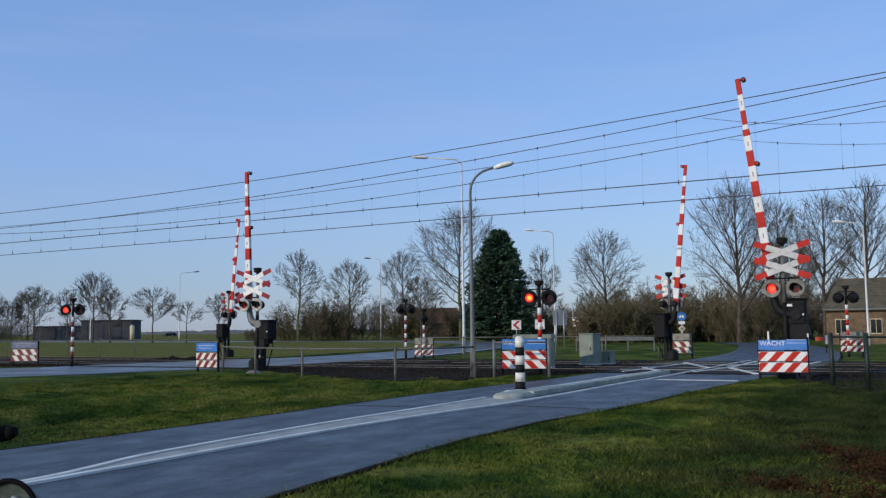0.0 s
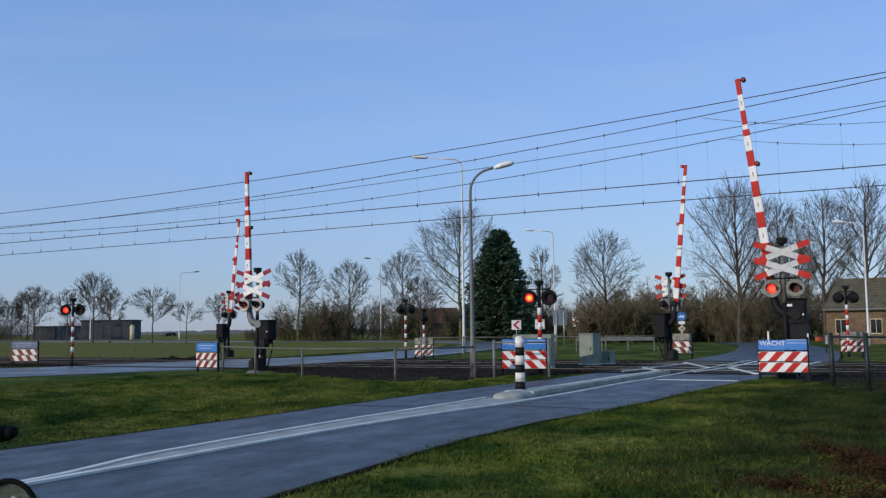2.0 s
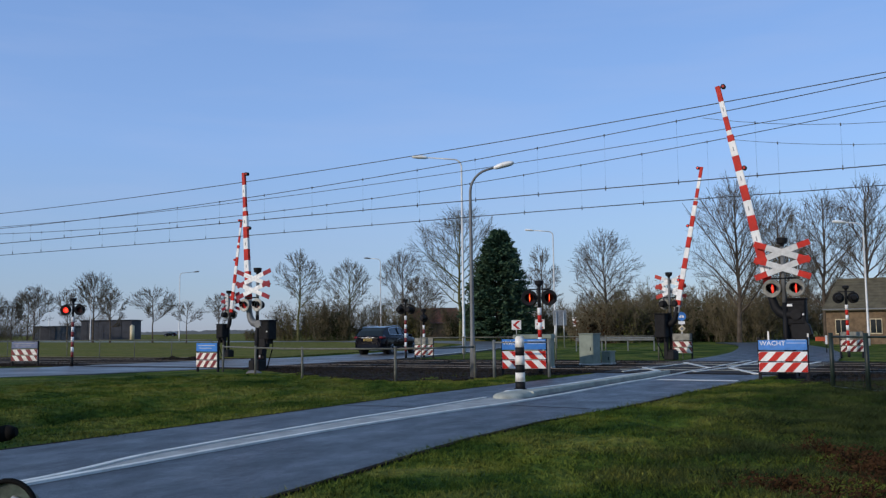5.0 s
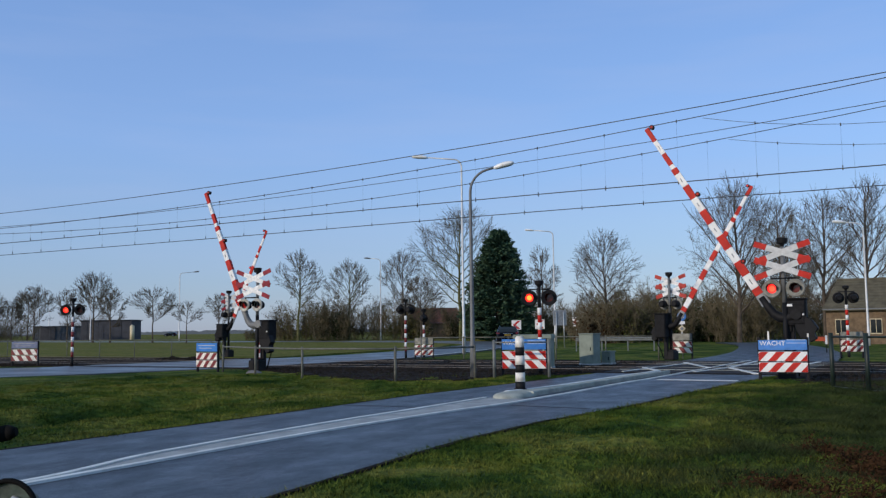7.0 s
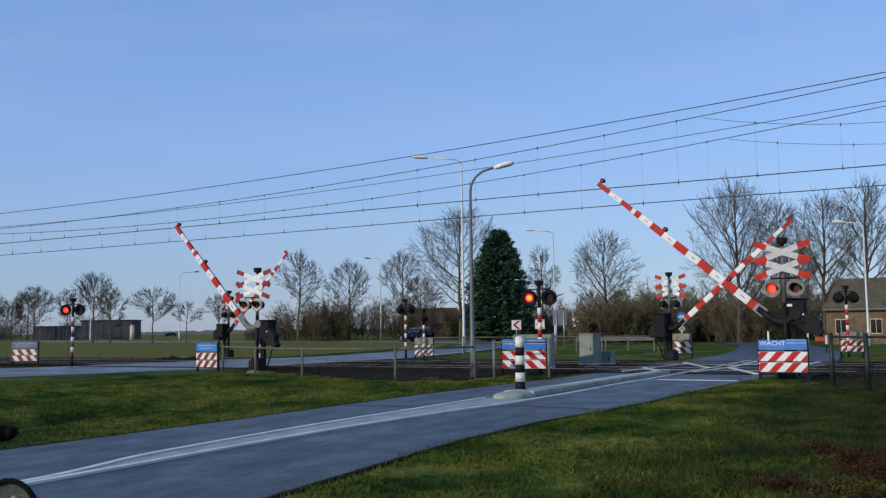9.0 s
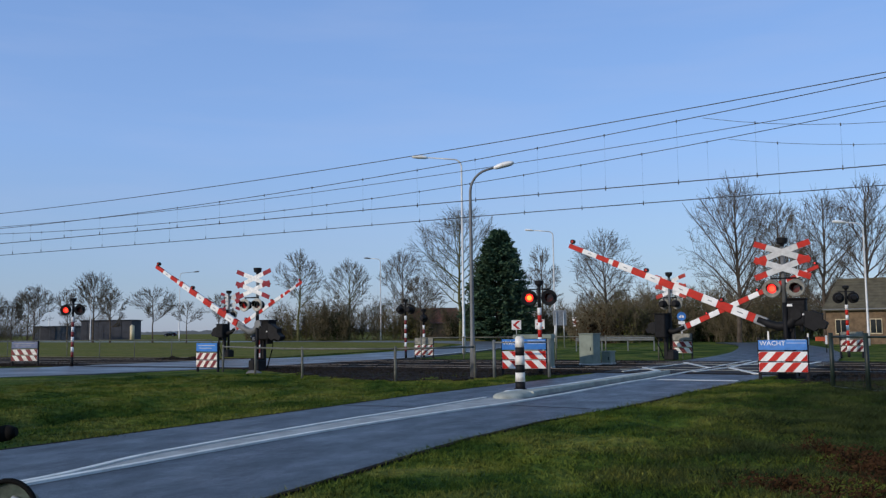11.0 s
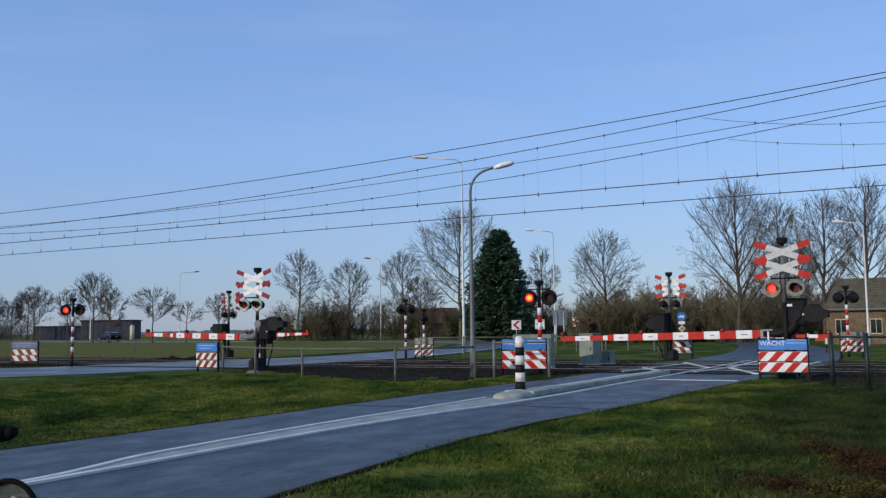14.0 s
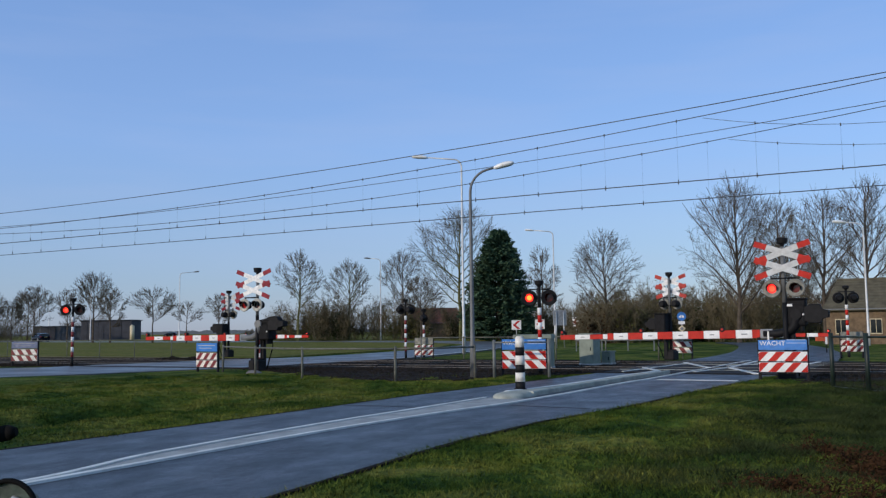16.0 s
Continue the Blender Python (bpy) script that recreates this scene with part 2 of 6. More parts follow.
def road_mat():
    """Damp asphalt: wheel-worn streaks along the lane, damp patches, coarse stones and fine cracks."""
    m = ground_mat("damp_grey_asphalt", [(0.30, (0.009, 0.010, 0.013)), (0.5, (0.022, 0.023, 0.029)), (0.70, (0.042, 0.042, 0.047))], 1.6, 42.0, 0.46, 0.60, 0.016, 0.50, True)
    nt = m.node_tree
    b = nt.nodes["Principled BSDF"]
    base = b.inputs["Base Color"].links[0].from_socket
    tc = nt.nodes.new("ShaderNodeTexCoord")
    mp = nt.nodes.new("ShaderNodeMapping")
    mp.inputs["Rotation"].default_value = (0, 0, ALONG)
    nt.links.new(tc.outputs["Object"], mp.inputs[0])
    mq = nt.nodes.new("ShaderNodeMapping")
    mq.inputs["Scale"].default_value = (1.5, 0.8, 1)
    nt.links.new(mp.outputs[0], mq.inputs[0])
    st = nt.nodes.new("ShaderNodeTexNoise")
    st.inputs["Scale"].default_value, st.inputs["Detail"].default_value, st.inputs["Roughness"].default_value = 1.3, 8, 0.7
    nt.links.new(mq.outputs[0], st.inputs["Vector"])
    r1 = nt.nodes.new("ShaderNodeMapRange")
    r1.inputs[1].default_value, r1.inputs[2].default_value, r1.inputs[3].default_value, r1.inputs[4].default_value = 0.32, 0.68, 0.74, 1.26
    nt.links.new(st.outputs["Fac"], r1.inputs[0])
    cr = nt.nodes.new("ShaderNodeTexVoronoi")
    cr.feature = "DISTANCE_TO_EDGE"
    cr.inputs["Scale"].default_value = 0.55
    wob = nt.nodes.new("ShaderNodeTexNoise")
    wob.inputs["Scale"].default_value, wob.inputs["Detail"].default_value = 1.8, 5
    nt.links.new(tc.outputs["Object"], wob.inputs["Vector"])
    add = nt.nodes.new("ShaderNodeMix")
    add.data_type = "RGBA"
    add.blend_type = "LINEAR_LIGHT"
    add.inputs[0].default_value = 0.5
    nt.links.new(tc.outputs["Object"], add.inputs[6])
    nt.links.new(wob.outputs["Color"], add.inputs[7])
    nt.links.new(add.outputs[2], cr.inputs["Vector"])
    r2 = nt.nodes.new("ShaderNodeMapRange")
    r2.inputs[1].default_value, r2.inputs[2].default_value, r2.inputs[3].default_value, r2.inputs[4].default_value = 0.002, 0.014, 0.45, 1.0
    nt.links.new(cr.outputs["Distance"], r2.inputs[0])
    grit = nt.nodes.new("ShaderNodeTexNoise")
    grit.inputs["Scale"].default_value, grit.inputs["Detail"].default_value = 16.0, 6
    nt.links.new(tc.outputs["Object"], grit.inputs["Vector"])
    r3 = nt.nodes.new("ShaderNodeMapRange")
    r3.inputs[1].default_value, r3.inputs[2].default_value, r3.inputs[3].default_value, r3.inputs[4].default_value = 0.3, 0.7, 0.25, 1.75
    nt.links.new(grit.outputs["Fac"], r3.inputs[0])
    last = base
    for r in (r1, r2, r3):
        vm = nt.nodes.new("ShaderNodeVectorMath")
        vm.operation = "SCALE"
        nt.links.new(last, vm.inputs[0])
        nt.links.new(r.outputs[0], vm.inputs["Scale"])
        last = vm.outputs[0]
    nt.links.new(last, b.inputs["Base Color"])
    gl = nt.nodes.new("ShaderNodeMapRange")
    gl.inputs[1].default_value, gl.inputs[2].default_value, gl.inputs[3].default_value, gl.inputs[4].default_value = 0.32, 0.68, 0.28, 0.54
    nt.links.new(st.outputs["Fac"], gl.inputs[0])
    nt.links.new(gl.outputs[0], b.inputs["Roughness"])
    return m


GRASS_STOPS = [(0.30, (0.024, 0.050, 0.012)), (0.42, (0.050, 0.084, 0.013)), (0.50, (0.098, 0.124, 0.020)), (0.58, (0.150, 0.154, 0.032)), (0.66, (0.076, 0.102, 0.017)), (0.76, (0.112, 0.106, 0.032))]
M_GRASS = ground_mat("rough_winter_grass", GRASS_STOPS, 0.55, 7.0, 1.0, 0.9, 0.12, 0.04)


def broad_tone(m, tint, scale, lo, hi):
    """Lays slow changes over a ground material: lush, dark and blue-green here, dry and pale there."""
    nt = m.node_tree
    b = nt.nodes["Principled BSDF"]
    tc = nt.nodes.new("ShaderNodeTexCoord")
    n = nt.nodes.new("ShaderNodeTexNoise")
    n.inputs["Scale"].default_value, n.inputs["Detail"].default_value = scale, 5
    nt.links.new(tc.outputs["Object"], n.inputs["Vector"])
    mr = nt.nodes.new("ShaderNodeMapRange")
    mr.inputs[1].default_value, mr.inputs[2].default_value = lo, hi
    nt.links.new(n.outputs["Fac"], mr.inputs[0])
    mx = nt.nodes.new("ShaderNodeMix")
    mx.data_type, mx.blend_type = "RGBA", "MULTIPLY"
    mx.inputs[7].default_value = (*tint, 1)
    nt.links.new(mr.outputs[0], mx.inputs[0])
    nt.links.new(b.inputs["Base Color"].links[0].from_socket, mx.inputs[6])
    nt.links.new(mx.outputs[2], b.inputs["Base Color"])


LUSH = (0.34, 0.50, 0.62)
broad_tone(M_GRASS, LUSH, 0.24, 0.47, 0.62)
M_ASPHALT = road_mat()
M_BALLAST = ground_mat("dark_brown_ballast", [(0.3, (0.012, 0.010, 0.008)), (0.5, (0.024, 0.019, 0.015)), (0.7, (0.040, 0.032, 0.026))], 2.0, 22.0, 0.95, 1.0, 0.06, 0.06)
M_DECKTOP = ground_mat("dark_worn_deck", [(0.3, (0.014, 0.014, 0.016)), (0.5, (0.026, 0.026, 0.029)), (0.7, (0.044, 0.043, 0.045))], 1.2, 30.0, 0.85, 0.5, 0.02, 0.2)
M_FIELD = ground_mat("pale_green_pasture", [(0.3, (0.070, 0.092, 0.014)), (0.45, (0.125, 0.130, 0.026)), (0.58, (0.158, 0.146, 0.042)), (0.72, (0.090, 0.110, 0.020))], 0.35, 3.0, 1.0, 0.7, 0.1, 0.04)
M_BLADE = ground_mat("grass_blades", GRASS_STOPS, 0.55, 4.0, 0.95, 0.0, 0.02, 0.05)
broad_tone(M_BLADE, LUSH, 0.24, 0.47, 0.62)
M_RANK = mat("rank_grass_darkened", (0.020, 0.038, 0.018), 0.95, var=0.4, scale=1.1, fine=5.0, bump=0, col2=(0.058, 0.074, 0.024), random_island=0.45, spec=0.05)
# wet main road: part of the sky sheen is put into a paler base colour
M_MAINROAD = ground_mat("wet_asphalt_pale_with_sheen", [(0.32, (0.060, 0.063, 0.068)), (0.5, (0.090, 0.093, 0.098)), (0.68, (0.120, 0.122, 0.126))], 0.5, 30.0, 0.40, 0.25, 0.010, 0.5, True)
M_OLIVELEAF = mat("olive_winter_leaves", (0.175, 0.155, 0.045), 0.85, var=0.3, scale=0.4, bump=0, col2=(0.110, 0.116, 0.032), random_island=0.4, spec=0.1)
M_SHRUBWOOD = mat("dull_brown_shrub_wood", (0.118, 0.100, 0.062), 0.9, var=0.3, scale=1, bump=0, spec=0.1)
M_PALEBARN = mat("pale_grey_barn_sheet", (0.065, 0.075, 0.09), 0.8, var=0.2, scale=1, bump=0.1)
M_PALESHIELD = mat("pale_lamp_shield", (0.40, 0.39, 0.34), 0.6, var=0.3, bump=0.05)
M_ORANGE = mat("orange_marker_sheet", (0.55, 0.10, 0.03), 0.5, var=0.15, bump=0.02)


# ---------------------------------------------------------------- mesh helpers
def part(name, bm, material, parent=None, label="", smooth=False):
    """One mesh object out of a bmesh, under a thing or a part."""
    me = bpy.data.meshes.new(name)
    bmesh.ops.recalc_face_normals(bm, faces=bm.faces[:])
    if smooth:
        for f in bm.faces:
            f.smooth = True
    bm.to_mesh(me)
    bm.free()
    for m in (material if isinstance(material, (list, tuple)) else [material]):
        me.materials.append(m)
    ob = new(name, me)
    if parent is not None:
        ob.parent = parent
    if label:
        tagged(ob, label)
    return ob


def thing(name, label, category, m=None, group="", kind=""):
    ob = new(name)
    ob.empty_display_size = 0.2
    if m is not None:
        ob.matrix_basis = m
    return tagged(ob, label, category, group, kind)


def box(bm, c, s, bevel=0.0, rot=None, idx=0):
    """A box with centre c and full size s, bevelled."""
    r = bmesh.ops.create_cube(bm, size=1.0)
    vs = r["verts"]
    bmesh.ops.scale(bm, vec=s, verts=vs)
    fs = list({f for v in vs for f in v.link_faces})
    if bevel:
        es = list({e for v in vs for e in v.link_edges})
        rb = bmesh.ops.bevel(bm, geom=es, offset=bevel, segments=1, affect="EDGES")
        fs = list({f for f in rb["faces"]} | {f for v in rb["verts"] for f in v.link_faces})
        vs = list({v for f in fs for v in f.verts})
    if rot is not None:
        bmesh.ops.transform(bm, matrix=rot, verts=vs)
    bmesh.ops.translate(bm, vec=c, verts=vs)
    for f in fs:
        f.material_index = idx
    return fs


def rod(bm, p0, p1, r0, r1=None, n=10, idx=0, caps=True):
    """A tapered rod from p0 to p1."""
    p0, p1 = Vector(p0), Vector(p1)
    r1 = r0 if r1 is None else r1
    d = p1 - p0
    q = d.to_track_quat("Z", "Y")
    a, b = [], []
    for i in range(n):
        w = 2 * math.pi * i / n
        o = q @ Vector((math.cos(w), math.sin(w), 0))
        a.append(bm.verts.new(p0 + o * r0))
        b.append(bm.verts.new(p1 + o * r1))
    for i in range(n):
        j = (i + 1) % n
        f = bm.faces.new((a[i], a[j], b[j], b[i]))
        f.material_index, f.smooth = idx, True
    if caps:
        bm.faces.new(a[::-1]).material_index = idx
        bm.faces.new(b).material_index = idx


def pipe(bm, pts, radii, n=10, idx=0):
    """A bent pipe along points."""
    pts = [Vector(p) for p in pts]
    if not isinstance(radii, (list, tuple)):
        radii = [radii] * len(pts)
    rings = []
    for k, p in enumerate(pts):
        d = (pts[min(k + 1, len(pts) - 1)] - pts[max(k - 1, 0)]).normalized()
        q = d.to_track_quat("Z", "Y") if abs(d.z) < 0.999 else Euler((0, 0, 0)).to_quaternion()
        rings.append([bm.verts.new(p + (q @ Vector((math.cos(2 * math.pi * i / n), math.sin(2 * math.pi * i / n), 0))) * radii[k]) for i in range(n)])
    for a, b in zip(rings, rings[1:]):
        best = min(range(n), key=lambda s: sum((a[i].co - b[(i + s) % n].co).length for i in range(n)))
        for i in range(n):
            f = bm.faces.new((a[i], a[(i + 1) % n], b[(i + 1 + best) % n], b[(i + best) % n]))
            f.material_index, f.smooth = idx, True
    bm.faces.new(rings[0][::-1]).material_index = idx
    bm.faces.new(rings[-1]).material_index = idx


def slab(bm, outline, z0, z1, idx=0):
    """An upright prism over a flat outline of (x, y)."""
    lo = [bm.verts.new((x, y, z0)) for x, y in outline]
    hi = [bm.verts.new((x, y, z1)) for x, y in outline]
    n = len(outline)
    bm.faces.new(lo[::-1]).material_index = idx
    bm.faces.new(hi).material_index = idx
    for i in range(n):
        bm.faces.new((lo[i], lo[(i + 1) % n], hi[(i + 1) % n], hi[i])).material_index = idx


def plate(bm, outline, y0, y1, idx=0):
    """A prism over an upright outline of (x, z), from y0 to y1."""
    a = [bm.verts.new((x, y0, z)) for x, z in outline]
    b = [bm.verts.new((x, y1, z)) for x, z in outline]
    n = len(outline)
    bm.faces.new(a).material_index = idx
    bm.faces.new(b[::-1]).material_index = idx
    for i in range(n):
        bm.faces.new((a[i], b[i], b[(i + 1) % n], a[(i + 1) % n])).material_index = idx


def ribbon(name, left, right, z0, z1, material, label, category="road", kind="structure"):
    """A strip of ground between two lines of points, with thickness."""
    bm = bmesh.new()
    L0 = [bm.verts.new((p[0], p[1], z0)) for p in left]
    R0 = [bm.verts.new((p[0], p[1], z0)) for p in right]
    L1 = [bm.verts.new((p[0], p[1], z1)) for p in left]
    R1 = [bm.verts.new((p[0], p[1], z1)) for p in right]
    for i in range(len(left) - 1):
        bm.faces.new((L1[i], R1[i], R1[i + 1], L1[i + 1]))
        bm.faces.new((L0[i], L1[i], L1[i + 1], L0[i + 1]))
        bm.faces.new((R0[i], R0[i + 1], R1[i + 1], R1[i]))
    for a, b, c, d in ((L0[0], R0[0], R1[0], L1[0]), (L0[-1], L1[-1], R1[-1], R0[-1])):
        bm.faces.new((a, b, c, d))
    return tagged(part(name, bm, material), label, category, kind=kind)


def words(text, size, material, parent, m, name="lettering", depth=0.004):
    """Raised lettering in the built-in font, as a mesh under a thing; m is its pose there (text in its xy plane)."""
    cu = bpy.data.curves.new("lettering", "FONT")
    cu.body, cu.size, cu.extrude, cu.resolution_u = text, size, depth, 2
    tmp = new("lettering_source", cu)
    bpy.context.view_layer.update()
    me = bpy.data.meshes.new_from_object(tmp.evaluated_get(bpy.context.evaluated_depsgraph_get()))
    bpy.data.objects.remove(tmp)
    me.transform(m)
    me.materials.clear()
    me.materials.append(material)
    ob = new(name, me)
    ob.parent = parent
    return ob


class Soup:
    """Vertices and faces gathered fast, for plants and other many-pieced meshes."""

    def __init__(self):
        self.v, self.f, self.m = [], [], []

    def seg(self, p0, p1, r0, r1, n=3, idx=0):
        d = (p1 - p0)
        if d.length < 1e-6:
            return
        d.normalize()
        u = d.orthogonal().normalized()
        w = d.cross(u)
        k = len(self.v)
        for p, r in ((p0, r0), (p1, r1)):
            for i in range(n):
                a = 2 * math.pi * i / n
                self.v.append(p + u * (math.cos(a) * r) + w * (math.sin(a) * r))
        for i in range(n):
            j = (i + 1) % n
            self.f.append((k + i, k + j, k + n + j, k + n + i))
            self.m.append(idx)

    def quad(self, c, u, w, idx=0):
        k = len(self.v)
        self.v += [c - u - w, c + u - w, c + u * 0.6 + w, c - u * 0.6 + w]
        self.f.append((k, k + 1, k + 2, k + 3))
        self.m.append(idx)

    def done(self, name, materials, parent=None, label=""):
        me = bpy.data.meshes.new(name)
        me.from_pydata([tuple(p) for p in self.v], [], self.f)
        for m in materials:
            me.materials.append(m)
        if len(materials) > 1:
            me.polygons.foreach_set("material_index", self.m)
        me.update()
        ob = new(name, me)
        if parent is not None:
            ob.parent = parent
        if label:
            tagged(ob, label)
        return ob


# ---------------------------------------------------------------- ground, roads, tracks
ROAD_L = ((-60, 7.0), (-26, 6.4), (-17, 6.2), (-14, 6.09), (-10.5, 6.02), (-8, 5.98), (-4.6, 5.72), (-1, 5.45), (1.9, 5.3))
ROAD_R = ((-60, 1.2), (-26, 1.4), (-18, 1.52), (-16, 1.68), (-14, 1.81), (-11.7, 1.74), (-9.9, 1.45), (-8.2, 1.28), (-4.7, 1.06), (-1, 0.70), (1.9, 0.4))


def edge_at(rows, n):
    n = max(rows[0][0], min(rows[-1][0] - 1e-6, n))
    for (a, s), (b, e) in zip(rows, rows[1:]):
        if n < b:
            return s + (e - s) * (n - a) / (b - a)


def road_l(n):
    return edge_at(ROAD_L, n)


def road_r(n):
    return edge_at(ROAD_R, n)


SOIL_L = ((5.6, 0.6), (7.2, -0.9), (7.5, -2.7), (8.9, -3.7), (10.8, -3.5), (12.1, -2.7), (16.0, 0.0), (17.6, 1.0))
SOIL_R = ((-12.0, -6.5), (-6.0, -5.8), (-2.4, -4.4), (-0.9, -2.2), (0.3, -0.3))


def soil_edge(t):
    """Near edge of the bare soil beside the tracks, or none."""
    for rows in (SOIL_L, SOIL_R):
        if rows[0][0] <= t < rows[-1][0]:
            return edge_at(rows, t)
    return None


def ground_z(x, y):
    """Height of the rough grass ground: level under the roads, lumpy on the verges."""
    q = Vector((x - MX, y - MY, 0))
    t, n = q.dot(TV), q.dot(NV)
    z = -0.020 + 0.014 * noise.noise(Vector((x * 0.35, y * 0.35, 0))) - 0.05 * min(1.0, max(0.0, (n - 1.0) / 2.0))
    if n < 1.0:
        near = min(1.0, max(0.0, (t - road_l(n) - 0.08) / 0.5, (road_r(n) - 0.08 - t) / 0.5)) * min(1.0, (1.0 - n) / 1.5)
        if t > 17.5:
            near *= max(0.0, 1 - (t - 17.5) / 1.0)
        bare = soil_edge(t)
        if bare is not None and n > bare:
            near *= 0.45
        z += near * (0.012 + 0.085 * noise.noise(Vector((x * 1.5, y * 1.5, 3))) + 0.026 * noise.noise(Vector((x * 4.3, y * 4.3, 8))))
    if n < -1.2 and (t > 6.6 or t < 0.6):
        away = min(1.0, max(0.0, (t - 6.6) / 1.2, (0.6 - t) / 1.2)) * min(1.0, (-1.2 - n) / 2.5)
        z += away * 0.07 * noise.noise(Vector((x * 0.8, y * 0.8, 4)))
        # shallow ditch beside the verge
        z -= away * 0.32 * math.exp(-((t - 9.8) / 1.1) ** 2) * min(1.0, max(0.0, (-7.5 - n) / 3.0))
    return z


def build_ground():
    def axis(fine0, fine1, step, outer):
        a = [-o for o in reversed(outer)] + list(np.arange(fine0, fine1 + 0.01, step)) + outer
        return sorted(set(round(float(v), 2) for v in a))
    xs = sorted(set(axis(-30, 24, 0.75, [40, 55, 80, 120, 200, 400, 900, 2500]) + [round(-9 + 0.18 * k, 2) for k in range(106)]))
    ys = sorted(set([y for y in axis(-6, 60, 0.75, [70, 90, 120, 170, 260, 500, 1000, 2500]) if y > -300] + [round(4 + 0.2 * k, 2) for k in range(106)]))
    verts, faces = [], []
    for y in ys:
        for x in xs:
            verts.append((x, y, ground_z(x, y)))
    w = len(xs)
    for j in range(len(ys) - 1):
        for i in range(w - 1):
            faces.append((j * w + i, j * w + i + 1, (j + 1) * w + i + 1, (j + 1) * w + i))
    me = bpy.data.meshes.new("ground")
    me.from_pydata(verts, [], faces)
    me.polygons.foreach_set("use_smooth", [True] * len(faces))
    me.materials.append(M_GRASS)
    tagged(new("ground", me), "rough green winter grass fields with dull brown patches", "ground", kind="structure")


def tnp(rows):
    return [tn(t, n) for t, n in rows]


def resample(rows, count):
    """A smooth line through rows of (t, n), as points in the world."""
    p = [Vector((a, b, 0)) for a, b in rows]
    p = [p[0] * 2 - p[1]] + p + [p[-1] * 2 - p[-2]]
    out = []
    for i in range(1, len(p) - 2):
        for k in range(count):
            s = k / count
            a, b, c, d = p[i - 1], p[i], p[i + 1], p[i + 2]
            v = 0.5 * ((2 * b) + (c - a) * s + (2 * a - 5 * b + 4 * c - d) * s * s + (3 * b - a - 3 * c + d) * s ** 3)
            out.append(tn(v.x, v.y))
    out.append(tn(p[-2].x, p[-2].y))
    return out


def build_roads():
    ns = [-60, -50, -40, -32] + [-26 + 0.5 * k for k in range(56)] + [1.9]
    left = [tn(road_l(n), n) for n in ns]
    right = [tn(road_r(n), n) for n in ns]
    ribbon("road", left, right, -0.15, 0.0, M_ASPHALT, "damp blue-grey asphalt country road with a double white line")
    ribbon("road", resample([(5.3, 10.7), (5.2, 16), (5.5, 21.5), (6.2, 27), (7.3, 34), (9.0, 42), (12, 50)], 5),
           resample([(-0.2, 10.7), (0.0, 14), (0.3, 19), (1.0, 25), (2.2, 32), (4.2, 40), (7.6, 49)], 5), -0.15, 0.0, M_ASPHALT, "damp grey asphalt road bending away beyond the tracks")
    ribbon("road", resample([(60, -24), (44, -14), (35, -6.8), (28.9, -0.8), (27.2, 1.9)], 5),
           resample([(46, -30), (34, -19), (26, -10.5), (22.1, -5.6), (19.2, 1.9)], 5), -0.15, 0.0, M_MAINROAD, "damp asphalt main road in front of the tracks, sky sheen painted pale")
    ribbon("road", resample([(25.2, 10.7), (24.6, 15), (25.75, 23.6), (28.3, 34), (30.2, 41), (33.5, 48), (39, 54.5), (47, 59.8), (57, 63), (70, 65.3), (88, 67.5), (120, 75), (175, 90), (300, 130)], 5),
           resample([(18.3, 10.7), (18.7, 15), (20.2, 22.6), (22.1, 30.6), (23.6, 37), (26.3, 46), (31.5, 55.5), (40, 63), (52, 68.6), (68, 72), (88, 74.5), (120, 82), (175, 97), (300, 137)], 5), -0.15, 0.0, M_MAINROAD, "damp asphalt main road bending across the fields, sky sheen painted pale")
    # dark crumbled edge where the asphalt meets the grass, the grass's shadow line painted in
    for edge, sgn, tag in ((road_r, -1, 1), (road_l, 1, 2)):
        es = [-19 + 0.12 * k for k in range(150)]
        inn = [tn(edge(n) - sgn * (0.012 + 0.02 * max(0.0, noise.noise(Vector((n * 5, tag, 0))))), n) for n in es]
        out = [tn(edge(n) + sgn * (0.05 + 0.05 * noise.noise(Vector((n * 2.3, tag, 4))) + 0.03 * noise.noise(Vector((n * 9, tag, 7)))), n) for n in es]
        ribbon("road_edge", inn if sgn > 0 else out, out if sgn > 0 else inn, -0.06, 0.003, M_BALLAST, "dark crumbled soil edge with painted shadow line beside the asphalt", "road edge")
    # decks of the two level crossings
    ribbon("crossing_deck", tnp([(5.35, 1.9), (5.3, 10.7)]), tnp([(0.3, 1.9), (-0.3, 10.7)]), -0.15, 0.012, M_DECKTOP, "worn asphalt and concrete deck between the rails", "level crossing")
    ribbon("crossing_deck", tnp([(27.4, 1.9), (25.4, 10.7)]), tnp([(19.0, 1.9), (18.2, 10.7)]), -0.15, 0.012, M_MAINROAD, "worn asphalt deck of the main road between the rails", "level crossing")
    # double line with its pale strip, opening out round the island
    up = [(3.92, -34), (3.92, -26), (3.92, -20), (3.94, -18.2), (4.07, -17.4), (4.24, -16.7), (4.32, -15.7), (4.38, -14.2), (4.39, -12.7), (4.33, -11), (4.30, -9.4), (4.29, -8.15)]
    lo = [(3.79, -34), (3.79, -26), (3.79, -20), (3.79, -18.2), (3.80, -17.1), (3.81, -16.3), (3.82, -15.2), (3.80, -13.8), (3.71, -12.4), (3.57, -10.9), (3.34, -9.3), (3.28, -8.1), (3.20, -6.7), (3.18, -5), (3.14, -3), (3.05, -1.5), (2.97, 1.7), (2.88, 6), (2.78, 11.5)]
